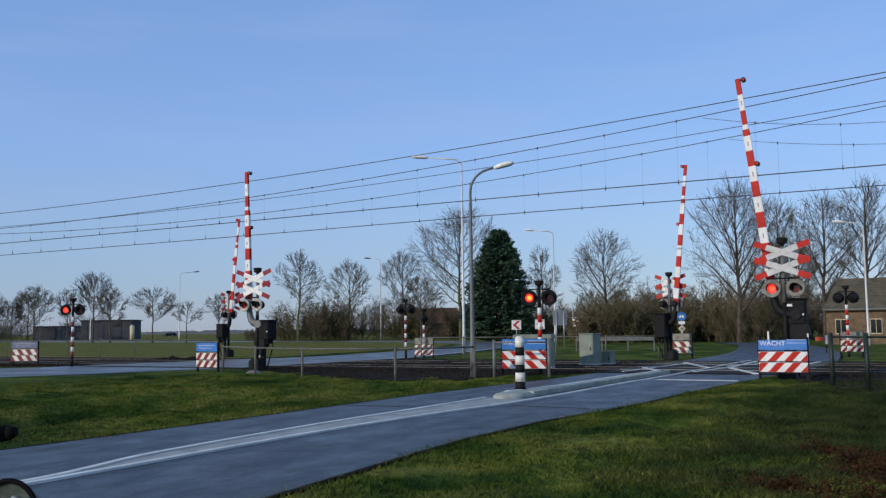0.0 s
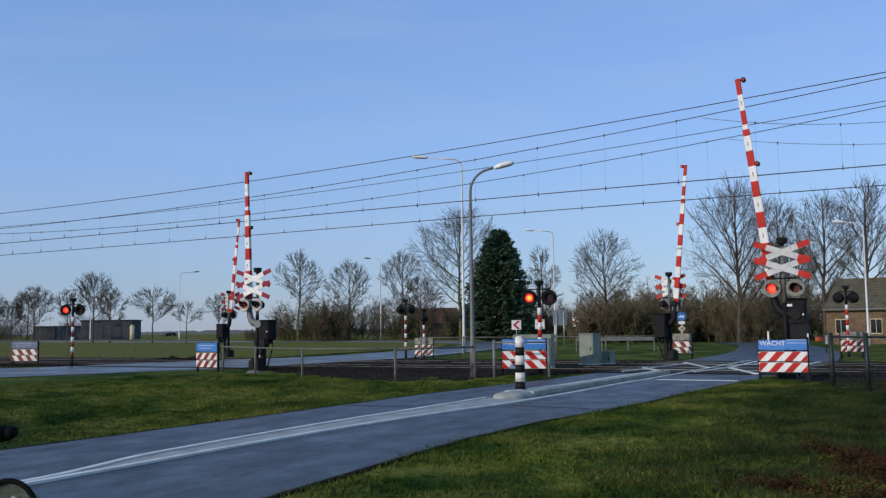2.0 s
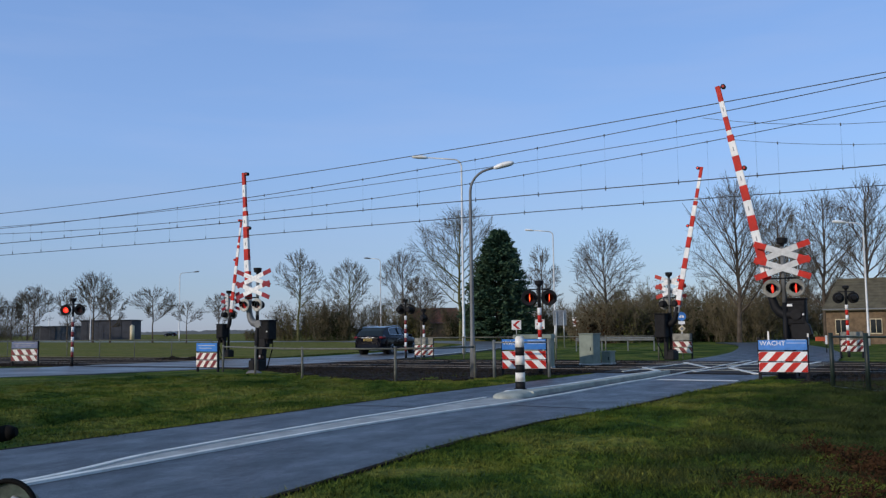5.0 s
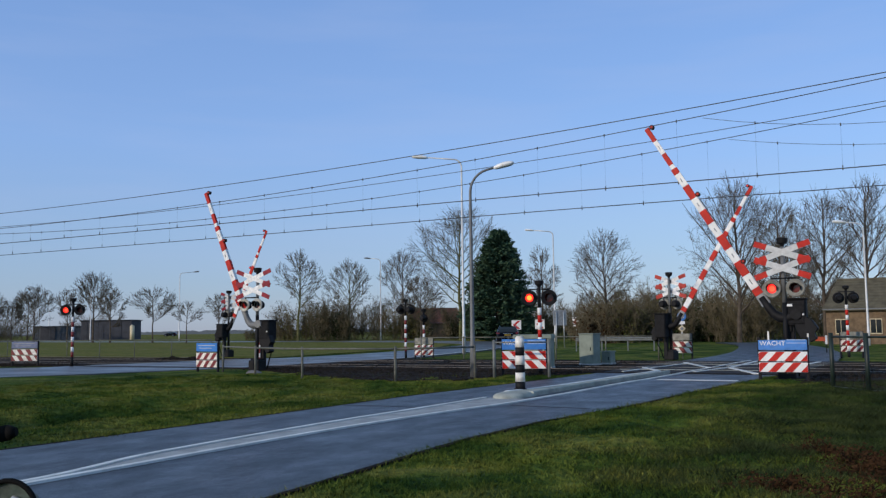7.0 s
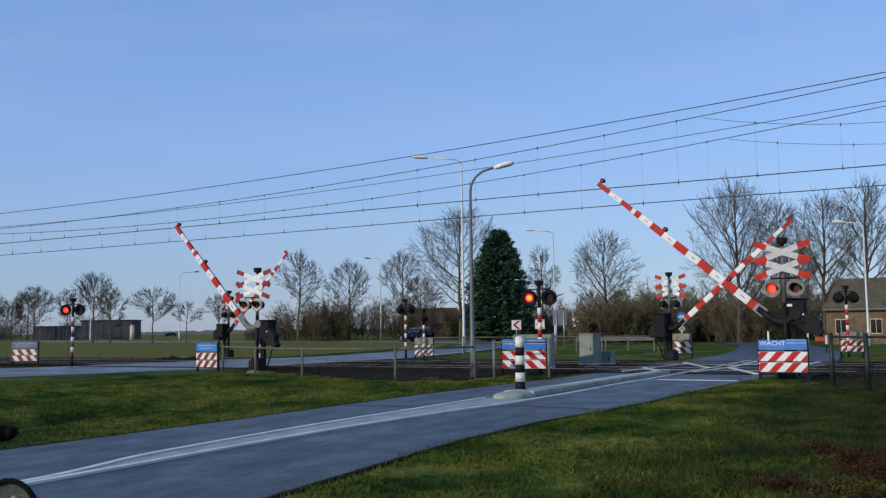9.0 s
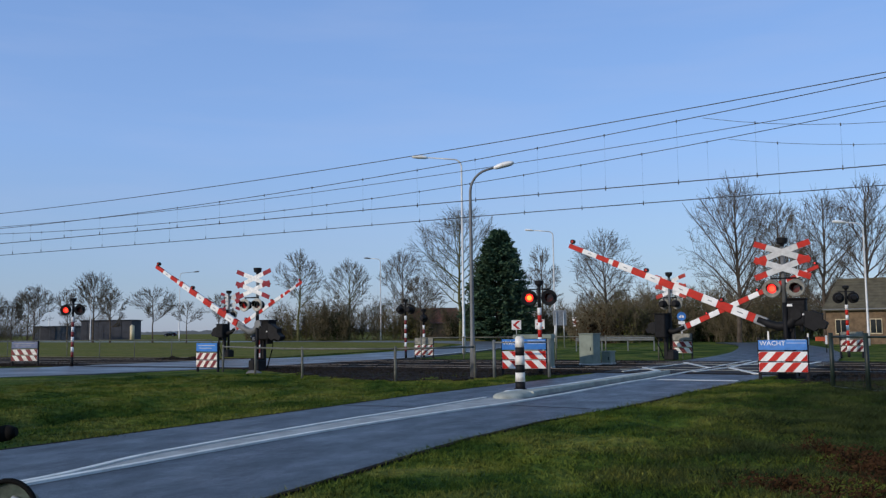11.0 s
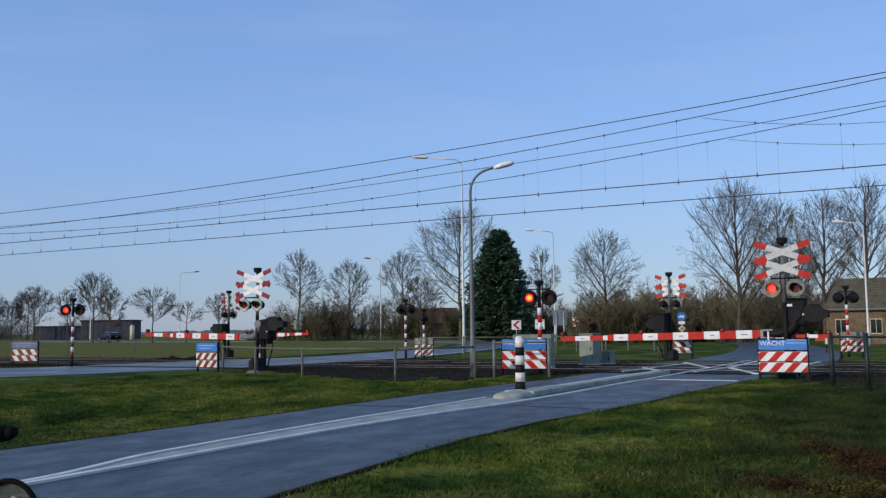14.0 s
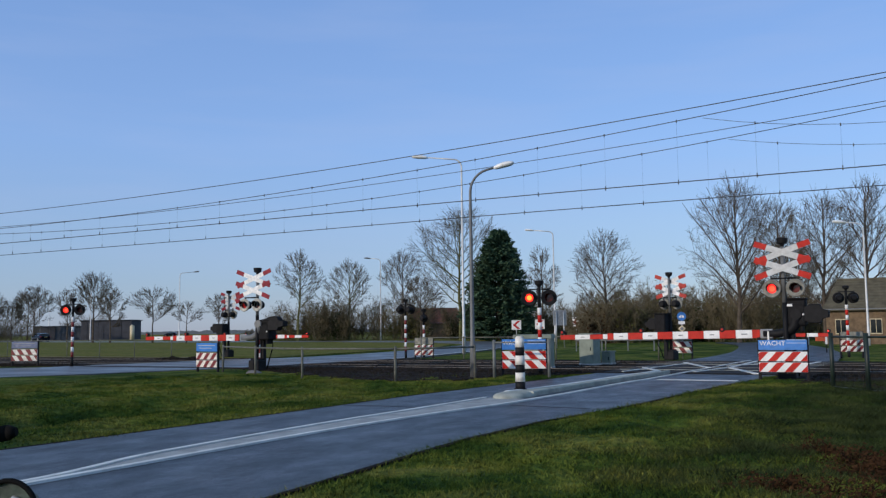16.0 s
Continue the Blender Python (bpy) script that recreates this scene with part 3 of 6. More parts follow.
    for rows, side in ((up, 1), (lo, -1)):
        a = resample(rows, 5)
        b = resample([(t + 0.085, n) for t, n in rows], 5)
        ribbon("road_marking", b, a, -0.02, 0.018 if side > 0 else 0.024, M_MARK, "worn solid white road line", "road marking")
    ribbon("lane_strip", resample([(t - 0.045, n) for t, n in up[3:]], 5), resample([(t + 0.16, n) for t, n in ((3.79, -18.2), (3.80, -17.1), (3.81, -16.3), (3.82, -15.6), (3.80, -14), (3.72, -12.5), (3.58, -11), (3.35, -9.3), (3.29, -8.15))], 5), -0.02, 0.007, M_STRIP, "pale grey surfaced strip between the white lines", "road marking")
    # worn white hatching on the crossing deck
    for a, b, w in (((4.78, 1.95), (4.38, 8.3), 0.07), ((4.88, 4.6), (3.83, 2.4), 0.16), ((4.60, 8.8), (2.96, 4.9), 0.16), ((2.42, 5.2), (1.0, 1.6), 0.16), ((2.80, 2.3), (2.36, 5.4), 0.10), ((2.36, 5.4), (2.44, 10.6), 0.12), ((2.62, 6.2), (1.3, 10.4), 0.10), ((0.50, 7.6), (0.30, 10.2), 0.12)):
        ribbon("hatch_line", tnp([(a[0] + w / 2, a[1]), (b[0] + w / 2, b[1])]), tnp([(a[0] - w / 2, a[1]), (b[0] - w / 2, b[1])]), -0.02, 0.029, M_MARK, "worn white hatching line on the crossing deck", "road marking")
    # tarred seam across the asphalt
    ribbon("tar_seam", resample([(5.9, -10.55), (5.2, -10.35), (4.55, -10.40)], 4), resample([(5.9, -10.61), (5.2, -10.43), (4.55, -10.46)], 4), -0.02, 0.004, M_TAR, "dark tarred seam across the lane", "road seam")
    ribbon("tar_seam", resample([(3.2, -9.47), (2.6, -9.52), (1.75, -9.60)], 4), resample([(3.2, -9.53), (2.6, -9.60), (1.75, -9.67)], 4), -0.02, 0.004, M_TAR, "dark tarred seam across the lane", "road seam")
    # stop lines before the rails
    ribbon("stop_line", tnp([(2.85, -1.55), (2.85, -1.25)]), tnp([(0.95, -1.55), (0.95, -1.25)]), -0.02, 0.005, M_MARK, "worn white stop line across the lane", "road marking")
    ribbon("edge_line", resample([(18.55, 11.5), (18.95, 15), (20.45, 22.6), (22.35, 30.6), (23.85, 37)], 5), resample([(18.43, 11.5), (18.83, 15), (20.33, 22.6), (22.23, 30.6), (23.73, 37)], 5), -0.02, 0.005, M_MARK, "thin white road edge line", "road marking")


ISLE_L = ((-7.6, 4.27), (-6.9, 4.13), (-5.2, 3.93), (-3.3, 3.88), (-1.3, 3.82), (0.6, 3.66))
ISLE_R = ((-7.6, 3.62), (-5.8, 3.60), (-2.8, 3.47), (0.6, 3.28))


def build_island():
    ob = thing("traffic_island", "pale concrete traffic island with a rounded nose", "traffic island")
    bm = bmesh.new()
    # rounded nose
    c = tn(3.93, -7.72)
    prof = [(0.34, -0.02), (0.335, 0.03), (0.30, 0.07), (0.22, 0.092), (0.0, 0.098)]
    rings = []
    for r, z in prof:
        rings.append([bm.verts.new(c + TV * (math.cos(2 * math.pi * i / 20) * r) + NV * (math.sin(2 * math.pi * i / 20) * r * 1.9) + Vector((0, 0, z))) for i in range(20)] if r else None)
    for a, b in zip(rings, rings[1:]):
        if b is None:
            bm.faces.new(a)
        else:
            for i in range(20):
                bm.faces.new((a[i], a[(i + 1) % 20], b[(i + 1) % 20], b[i]))
    part("nose", bm, M_KERB, ob, "rounded pale concrete nose", smooth=True)
    # kerb stones with joints, both sides; the far kerb is painted white
    n = -7.5
    while n < 0.6:
        for edge, o0, o1, m in ((ISLE_L, -0.115, 0.0, M_MARK), (ISLE_R, 0.0, 0.115, M_KERB)):
            bm = bmesh.new()
            slab(bm, [tuple(tn(edge_at(edge, q) + o, q)[:2]) for o, q in ((o0, n), (o0, n + 0.99), (o1, n + 0.99), (o1, n))], -0.05, 0.095)
            bmesh.ops.bevel(bm, geom=[e for e in bm.edges if min(v.co.z for v in e.verts) > 0.05], offset=0.02, segments=1, affect="EDGES")
            part("kerb_stone", bm, m, ob)
        n += 1.0
    ns = [-7.55 + 0.5 * k for k in range(17)]
    bm = bmesh.new()
    slab(bm, [tuple(tn(edge_at(ISLE_R, q) + 0.118, q)[:2]) for q in ns] + [tuple(tn(edge_at(ISLE_L, q) - 0.118, q)[:2]) for q in reversed(ns)], -0.05, 0.088)
    part("island_surface", bm, M_KERB, ob, "pale grey-green paved island surface")


def build_tracks():
    ribbon("track_bed", tnp([(-160, 11.0), (-40, 11.0), (0, 11.0), (60, 11.0), (420, 11.0)]), tnp([(-160, 1.3), (-40, 1.3), (0, 1.3), (60, 1.3), (420, 1.3)]), -0.4, 0.004, M_BALLAST, "dark brown soiled ballast bed of a double track", "track bed")
    for rows in (SOIL_L, SOIL_R):
        ts = [rows[0][0] + (rows[-1][0] - rows[0][0]) * k / 60 for k in range(61)]
        ribbon("soil_verge", [tn(t, 1.35) for t in ts], [tn(t, min(1.2, edge_at(rows, t) + 0.25 * noise.noise(Vector((t * 1.9, 3, 0))) + 0.12 * noise.noise(Vector((t * 7, 9, 0))))) for t in ts], -0.3, 0.006, M_BALLAST, "bare dark brown soil beside the track bed", "soil")
    # loose ballast stones and clods
    rnd = random.Random(5)
    s = Soup()
    for _ in range(15000):
        t = rnd.uniform(-9, 34)
        bare = soil_edge(t)
        n = rnd.choice((rnd.gauss(1.4, 0.6), rnd.uniform(1.4, 10.8), 1.4 if bare is None else rnd.uniform(bare - 0.3, 1.4)))
        if -0.5 < t < 5.7 or 17.8 < t < 28.8:
            continue
        p = tn(t, n, rnd.uniform(-0.01, 0.004))
        r = rnd.uniform(0.02, 0.055)
        k = len(s.v)
        tilt = rnd.uniform(0, 6.28)
        for i in range(4):
            a = tilt + i * math.pi / 2
            s.v.append(p + Vector((math.cos(a) * r * rnd.uniform(0.7, 1.3), math.sin(a) * r * rnd.uniform(0.7, 1.3), 0)))
        s.v.append(p + Vector((rnd.uniform(-0.01, 0.01), rnd.uniform(-0.01, 0.01), r)))
        for i in range(4):
            s.f.append((k + i, k + (i + 1) % 4, k + 4))
            s.m.append(0)
    tagged(s.done("ballast_stones", [M_BALLAST]), "loose dark ballast stones along the tracks", "ballast", kind="stuff")
    # rails
    for n0 in (4.24, 8.37):
        for off in (-0.7525, 0.7525):
            bm = bmesh.new()
            a, b = tn(-160, n0 + off), tn(420, n0 + off)
            d, w = TV, NV
            for lo, hi, half, idx in ((-0.12, 0.006, 0.012, 1), (0.006, 0.022, 0.034, 0)):
                vs = []
                for p in (a, b):
                    vs.append([bm.verts.new(p + w * s + Vector((0, 0, z))) for s, z in ((-half, lo), (half, lo), (half, hi), (-half, hi))])
                for i in range(4):
                    bm.faces.new((vs[0][i], vs[0][(i + 1) % 4], vs[1][(i + 1) % 4], vs[1][i])).material_index = idx
                bm.faces.new(vs[0][::-1])
                bm.faces.new(vs[1])
            tagged(part("rail", bm, [M_RAIL, M_RUST]), "steel rail with a polished head", "rail", "rails of the double track", "structure")
    # field and verges beyond the tracks
    ribbon("field", tnp([(900, 11.8), (900, 36), (900, 49), (900, 58), (900, 62), (900, 79), (900, 110), (900, 300), (900, 640)]), tnp([(26.5, 11.8), (29.5, 36), (35, 49), (47, 58), (60, 62), (10, 79), (-120, 110), (-120, 300), (-300, 640)]), -0.3, -0.008, M_FIELD, "pale yellow-green pasture beyond the tracks", "field")
    # pale concrete edge strips beside the rails on the near crossing
    for n0 in (3.40, 5.08, 7.53, 9.21):
        bm = bmesh.new()
        slab(bm, [tuple(tn(t, n)[:2]) for t, n in ((-0.1, n0 - 0.04), (5.3, n0 - 0.04), (5.3, n0 + 0.04), (-0.1, n0 + 0.04))], -0.05, 0.024)
        tagged(part("deck_strip", bm, M_KERB), "pale worn concrete strip beside the rail", "crossing strip", "strips on the crossing deck", "structure")


# ---------------------------------------------------------------- signal lamps
def lens_rotor(parent, x, y, z, r, hot):
    """A round lens that turns on an upright pin: one face lit, one face dark."""
    lit = M_GLOWDIM if hot is None else M_GLOW
    core = M_CORE if hot else (M_WARMCORE if hot is False else M_GLOWDIM)
    bm = bmesh.new()
    n = 24
    rings = []
    for yy, rr in ((-0.012, 0.0), (-0.012, r * 0.62), (-0.010, r), (0.010, r), (0.012, 0.0)):
        rings.append([bm.verts.new((math.cos(2 * math.pi * i / n) * rr, yy, math.sin(2 * math.pi * i / n) * rr)) for i in range(n)] if rr else None)
    c0, c1 = bm.verts.new((0, -0.013, 0)), bm.verts.new((0, 0.012, 0))
    for i in range(n):
        j = (i + 1) % n
        bm.faces.new((c0, rings[1][i], rings[1][j])).material_index = 0
        bm.faces.new((rings[1][i], rings[2][i], rings[2][j], rings[1][j])).material_index = 1
        bm.faces.new((rings[2][i], rings[3][i], rings[3][j], rings[2][j])).material_index = 2
        bm.faces.new((c1, rings[3][j], rings[3][i])).material_index = 2
    ob = part("turning_lens", bm, [core, lit, M_LENSOFF], parent, "round red lens, lit on one face")
    ob.location = (x, y, z)
    return ob


def lamp_unit(parent, x, y, z, plate_r, plate_mat, hood_mat, hot=True, rotor=True):
    """A round signal lamp: back shield, deep body, hood and lens, facing -y."""
    bm = bmesh.new()
    n = 28
    # dished shield with a hole for the lens
    prof = [(0.118, 0.0), (plate_r * 0.93, -0.015), (plate_r, 0.005), (plate_r * 0.97, 0.03), (0.118, 0.03)]
    rings = [[bm.verts.new((x + math.cos(2 * math.pi * i / n) * r, y + d, z + math.sin(2 * math.pi * i / n) * r)) for i in range(n)] for r, d in prof]
    for a, b in zip(rings, rings[1:] + rings[:1]):
        for i in range(n):
            bm.faces.new((a[i], a[(i + 1) % n], b[(i + 1) % n], b[i]))
    shield = part("shield", bm, plate_mat, parent)
    bm = bmesh.new()
    # body can behind, open to the front
    prof = [(0.118, 0.0), (0.135, 0.002), (0.135, 0.22), (0.09, 0.29), (0.0, 0.29)]
    rings = [[bm.verts.new((x + math.cos(2 * math.pi * i / n) * max(r, 0.004), y + 0.03 + d, z + math.sin(2 * math.pi * i / n) * max(r, 0.004))) for i in range(n)] for r, d in prof]
    inner = [[bm.verts.new((x + math.cos(2 * math.pi * i / n) * r, y + 0.03 + d, z + math.sin(2 * math.pi * i / n) * r)) for i in range(n)] for r, d in ((0.118, 0.20),)][0]
    for a, b in zip(rings, rings[1:]):
        for i in range(n):
            bm.faces.new((a[i], a[(i + 1) % n], b[(i + 1) % n], b[i]))
    for i in range(n):
        bm.faces.new((rings[0][i], inner[i], inner[(i + 1) % n], rings[0][(i + 1) % n]))
    bm.faces.new(inner)
    part("lamp_body", bm, M_BLACK, parent)
    bm = bmesh.new()
    # hood over the upper two thirds
    k0, k1, seg = -0.12 * math.pi, 1.12 * math.pi, 18
    outer, inn = [], []
    for i in range(seg + 1):
        a = k0 + (k1 - k0) * i / seg
        depth = 0.20 * (0.45 + 0.55 * max(0.0, math.sin(a)))
        row = []
        for r in (0.128, 0.118):
            row.append((bm.verts.new((x + math.cos(a) * r, y - 0.005, z + math.sin(a) * r)), bm.verts.new((x + math.cos(a) * r, y - depth, z + math.sin(a) * r))))
        outer.append(row)
    for a, b in zip(outer, outer[1:]):
        bm.faces.new((a[0][0], a[0][1], b[0][1], b[0][0]))
        bm.faces.new((a[1][0], b[1][0], b[1][1], a[1][1]))
        bm.faces.new((a[0][1], a[1][1], b[1][1], b[0][1]))
    part("hood", bm, hood_mat, parent)
    if rotor:
        return lens_rotor(parent, x, y + 0.07, z, 0.114, hot)
    return None


# ---------------------------------------------------------------- half barriers with warning cross
def cross_arm(bm, cx, y, cz, ang, size=1.0):
    m = Matrix.Translation((cx, y, cz)) @ Matrix.Rotation(ang, 4, "Y")
    xs = [v * size for v in (-0.69, -0.39, 0.39, 0.69)]
    for i, (a, b) in enumerate(zip(xs, xs[1:])):
        r = bmesh.ops.create_cube(bm, size=1.0)
        bmesh.ops.scale(bm, vec=(b - a, 0.018, 0.145), verts=r["verts"])
        bmesh.ops.translate(bm, vec=((a + b) / 2, 0, 0), verts=r["verts"])
        bmesh.ops.transform(bm, matrix=m, verts=r["verts"])
        for f in {f for v in r["verts"] for f in v.link_faces}:
            f.material_index = 1 if i == 1 else 0


DROP = 0.46  # how far the boom hangs below its pivot


def build_barrier(label, x, y, face, length, arm_mat, sheet, tips, hot=False, pale=False, housing=(1.28, 1.93), lamp_x=0.0, tail=1.0):
    """Mast with warning cross, two lamps, drive box and a boom; local -y faces the road user, the boom reaches to -x."""
    ob = thing("crossing_barrier", label, "crossing barrier", pose(x, y, 0.0, 0, 0, face), "half barriers at the crossings")
    bm = bmesh.new()
    rod(bm, (0, 0, 1.86), (0, 0, 3.25), 0.055, 0.052, 14)
    part("mast", bm, M_DARKPOLE, ob, "grey steel mast")
    bm = bmesh.new()
    rod(bm, (0, 0, 0.30), (0, 0, 1.86), 0.062, 0.060, 14)
    part("mast_foot", bm, M_BLACK, ob, "black lower mast")
    bm = bmesh.new()
    box(bm, (0, 0.02, 0.16), (0.44, 0.44, 0.36), 0.03)
    box(bm, (0, 0.02, 0.36), (0.34, 0.34, 0.06), 0.015)
    for sx in (-1, 1):
        rod(bm, (0.13 * sx, -0.1, 0.38), (0.13 * sx, -0.1, 0.42), 0.018, n=6)
    part("footing", bm, M_BLACK, ob)
    # two stacked warning crosses, red tips
    k = math.atan2(0.40, 1.12)
    for cz, yy in ((3.11, -0.10), (2.71, -0.145)):
        for s in (-1, 1):
            bm = bmesh.new()
            cross_arm(bm, lamp_x * 0.4, yy - 0.01 * s, cz, s * k, 1.0 - 0.5 * lamp_x)
            part("cross_arm", bm, [tips, sheet], ob, "white cross arm with red tips")
    for z in (3.11, 2.71):
        bm = bmesh.new()
        box(bm, (lamp_x * 0.2, -0.06, z), (0.10 + abs(lamp_x) * 0.4, 0.09, 0.10), 0.01)
        part("cross_bracket", bm, M_BLACK, ob)
    # bell on top
    bm = bmesh.new()
    prof = [(0.04, 3.22), (0.05, 3.30), (0.125, 3.33), (0.145, 3.46), (0.12, 3.475), (0.0, 3.48)]
    rings = [[bm.verts.new((math.cos(2 * math.pi * i / 16) * max(r, 0.003), math.sin(2 * math.pi * i / 16) * max(r, 0.003), z)) for i in range(16)] for r, z in prof]
    for a, b in zip(rings, rings[1:]):
        for i in range(16):
            bm.faces.new((a[i], a[(i + 1) % 16], b[(i + 1) % 16], b[i]))
    bm.faces.new(rings[-1])
    bm.faces.new(rings[0][::-1])
    part("bell", bm, M_BLACK, ob, "black warning bell")
    # lamp bracket and the two lamps
    bm = bmesh.new()
    rod(bm, (lamp_x - 0.30, -0.04, 2.46), (lamp_x + 0.30, -0.04, 2.46), 0.022, n=8)
    for s in (-1, 1):
        rod(bm, (lamp_x + 0.27 * s, -0.04, 2.46), (lamp_x + 0.27 * s, -0.02, 2.30), 0.018, n=8)
        rod(bm, (lamp_x + 0.27 * s, 0.12, 2.20), (0.0, 0.03, 2.12), 0.022, n=8)
    part("lamp_bracket", bm, M_BLACK, ob)
    lenses = [lamp_unit(ob, lamp_x + 0.275 * s, -0.10, 2.21, 0.225, M_PALESHIELD if pale else M_HOOD, M_BLACK, hot) for s in (-1, 1)]
    # drive box on a slim pedestal beside the mast
    z0, z1 = housing
    bm = bmesh.new()
    box(bm, (0.25, 0.22, (z0 + z1) / 2), (0.46, 0.44, z1 - z0), 0.035)
    drive = part("drive_box", bm, M_MACHINE, ob, "black barrier drive housing")
    bm = bmesh.new()
    box(bm, (0.25, 0.22, z1 + 0.015), (0.50, 0.48, 0.05), 0.02)
    part("lid", bm, M_MACHINE, drive)
    bm = bmesh.new()
    box(bm, (0.25, -0.008, (z0 + z1) / 2 - 0.03), (0.36, 0.016, (z1 - z0) * 0.72), 0.006)
    part("cover", bm, M_MACHINE, drive)
    for sx in (0.10, 0.36):
        bm = bmesh.new()
        box(bm, (sx, 0.20, z0 - 0.06), (0.07, 0.30, 0.16), 0.01)
        part("bracket", bm, M_MACHINE, drive)
    bm = bmesh.new()
    box(bm, (0.12, 0.18, z0 / 2 + 0.08), (0.15, 0.16, z0 - 0.1), 0.02)
    part("pedestal", bm, M_BLACK, ob, "slim black pedestal")
    bm = bmesh.new()
    pipe(bm, [(0.42, 0.30, z0 + 0.05), (0.43, 0.30, z0 - 0.25), (0.30, 0.28, 0.35), (0.22, 0.26, 0.05)], 0.022, 8)
    part("cable", bm, M_RUBBER, ob, "black cable down from the housing")
    bm = bmesh.new()
    box(bm, (0.10, -0.022, z1 - 0.14), (0.15, 0.012, 0.06), 0.004)
    part("type_plate", bm, M_WHITE, ob, "small white plate")
    bm = bmesh.new()
    rod(bm, (0.42, -0.03, z0 + 0.28), (0.42, -0.005, z0 + 0.28), 0.025, n=8)
    part("lock", bm, M_GALV, drive)
    # boom assembly turns about the pivot
    boom = boom_part(length, ob, 0.15 if pale else 0.075)
    bm = bmesh.new()
    pipe(bm, [(0.02, 0, 0.05), (-0.01, -0.02, -0.10), (-0.06, -0.02, -0.27), (-0.15, -0.01, -DROP + 0.09), (-0.29, 0, -DROP + 0.02), (-0.48, 0, -DROP), (-0.80, 0, -DROP)], [0.13, 0.14, 0.13, 0.12, 0.11, 0.10, 0.085], 12)
    rod(bm, (0.0, -0.16, 0), (0.0, 0.14, 0), 0.13, n=16)
    part("crank_arm", bm, arm_mat, boom, "curved crank arm")
    bm = bmesh.new()
    plate(bm, [(x * tail, z) for x, z in ((0.0, -0.11), (0.0, 0.13), (0.24, 0.17), (0.30, 0.24), (0.56, 0.25), (0.58, 0.10), (0.75, 0.09), (0.75, -0.09), (0.58, -0.10), (0.56, -0.23), (0.30, -0.22), (0.24, -0.15))], -0.10, 0.16)
    bmesh.ops.bevel(bm, geom=bm.edges[:], offset=0.02, segments=1, affect="EDGES")
    part("counterweight", bm, M_BLACK, boom, "black counterweight")
    for d, up in ((length - 0.06, 0.11), (length * 0.63, 0.11), (length * 0.29, 0.10)):
        z = -DROP + up + 0.03
        bm = bmesh.new()
        box(bm, (-d, 0.0, -DROP + 0.09), (0.035, 0.03, 0.15))
        rod(bm, (-d, -0.055, z), (-d, 0.055, z), 0.062, n=14)
        lamp = part("boom_lamp", bm, M_BLACK, boom, "small black boom lamp")
        for s, glass, lab in ((-1, M_SIGNRED, "dark red lamp glass"), (1, M_BOOMLAMP, "lit red lamp glass")):
            bm = bmesh.new()
            rod(bm, (-d, 0.055 * s, z), (-d, 0.062 * s, z), 0.033, n=14)
            part("lamp_glass", bm, glass, lamp, lab)
    return ob, boom, lenses


def boom_part(length, parent, deep):
    """A tapering boom of bolted bands, red and white by turns, with small bars on the white ones."""
    bm = bmesh.new()
    box(bm, (-0.725, 0, -DROP), (0.31, 0.085, 0.235), 0.02)
    boom = part("boom", bm, M_GREYARM, parent, "red and white banded barrier boom")
    # a short red band, the main bands, a splice and the slimmer tip section
    rest = length - 1.53 - 1.07
    count = 2 * round((rest / 0.415 + 1) / 2) - 1
    lengths = [0.19] + [rest / count] * count + [0.17, 0.13, 0.37, 0.43, 0.43]
    x = -0.88
    for i, span in enumerate(lengths):
        end = x - span
        f = abs(x) / length
        h = 0.225 - 0.07 * f if i <= count + 1 else 0.13
        bm = bmesh.new()
        box(bm, ((x + end) / 2, 0, -DROP), (span, deep * (1 - 0.4 * f), h), 0.008, idx=i % 2)
        if i % 2 and span > 0.2:
            box(bm, ((x + end) / 2 + 0.01, -deep * (0.5 - 0.2 * f) - 0.003, -DROP), (0.11 if i > 1 else 0.15, 0.012, h * 0.13), idx=2)
        part("band", bm, [M_RED, M_WHITE, M_GREYARM], boom)
        x = end
    return boom


# ---------------------------------------------------------------- signs, lamp masts, posts
def clip_x(poly, x0, x1):
    for lim, keep in ((x0, 1), (x1, -1)):
        out = []
        for (ax, az), (bx, bz) in zip(poly, poly[1:] + poly[:1]):
            ina, inb = (ax - lim) * keep >= 0, (bx - lim) * keep >= 0
            if ina:
                out.append((ax, az))
            if ina != inb:
                s = (lim - ax) / (bx - ax)
                out.append((lim, az + (bz - az) * s))
        poly = out
        if len(poly) < 3:
            return []
    return poly


def hatch_board(parent, w, h, z, lean, stripes, y=-0.05, dull=False, phase=0.0):
    bm = bmesh.new()
    box(bm, (0, y, z), (w, 0.022, h), 0.004)
    board = part("hatch_board", bm, M_DULLWHITE if dull else M_WHITE, parent, "white board with slanting red stripes")
    step = w / stripes
    for i in range(-1, stripes + 1):
        x = -w / 2 + (i + phase) * step
        poly = clip_x([(x, z - h / 2 + 0.004), (x + step * 0.5, z - h / 2 + 0.004), (x + step * 0.5 + lean, z + h / 2 - 0.004), (x + lean, z + h / 2 - 0.004)], -w / 2 + 0.004, w / 2 - 0.004)
        if poly:
            bm = bmesh.new()
            plate(bm, poly, y - 0.0145, y - 0.012)
            part("red_stripe", bm, M_DULLRED if dull else M_SIGNRED, board)


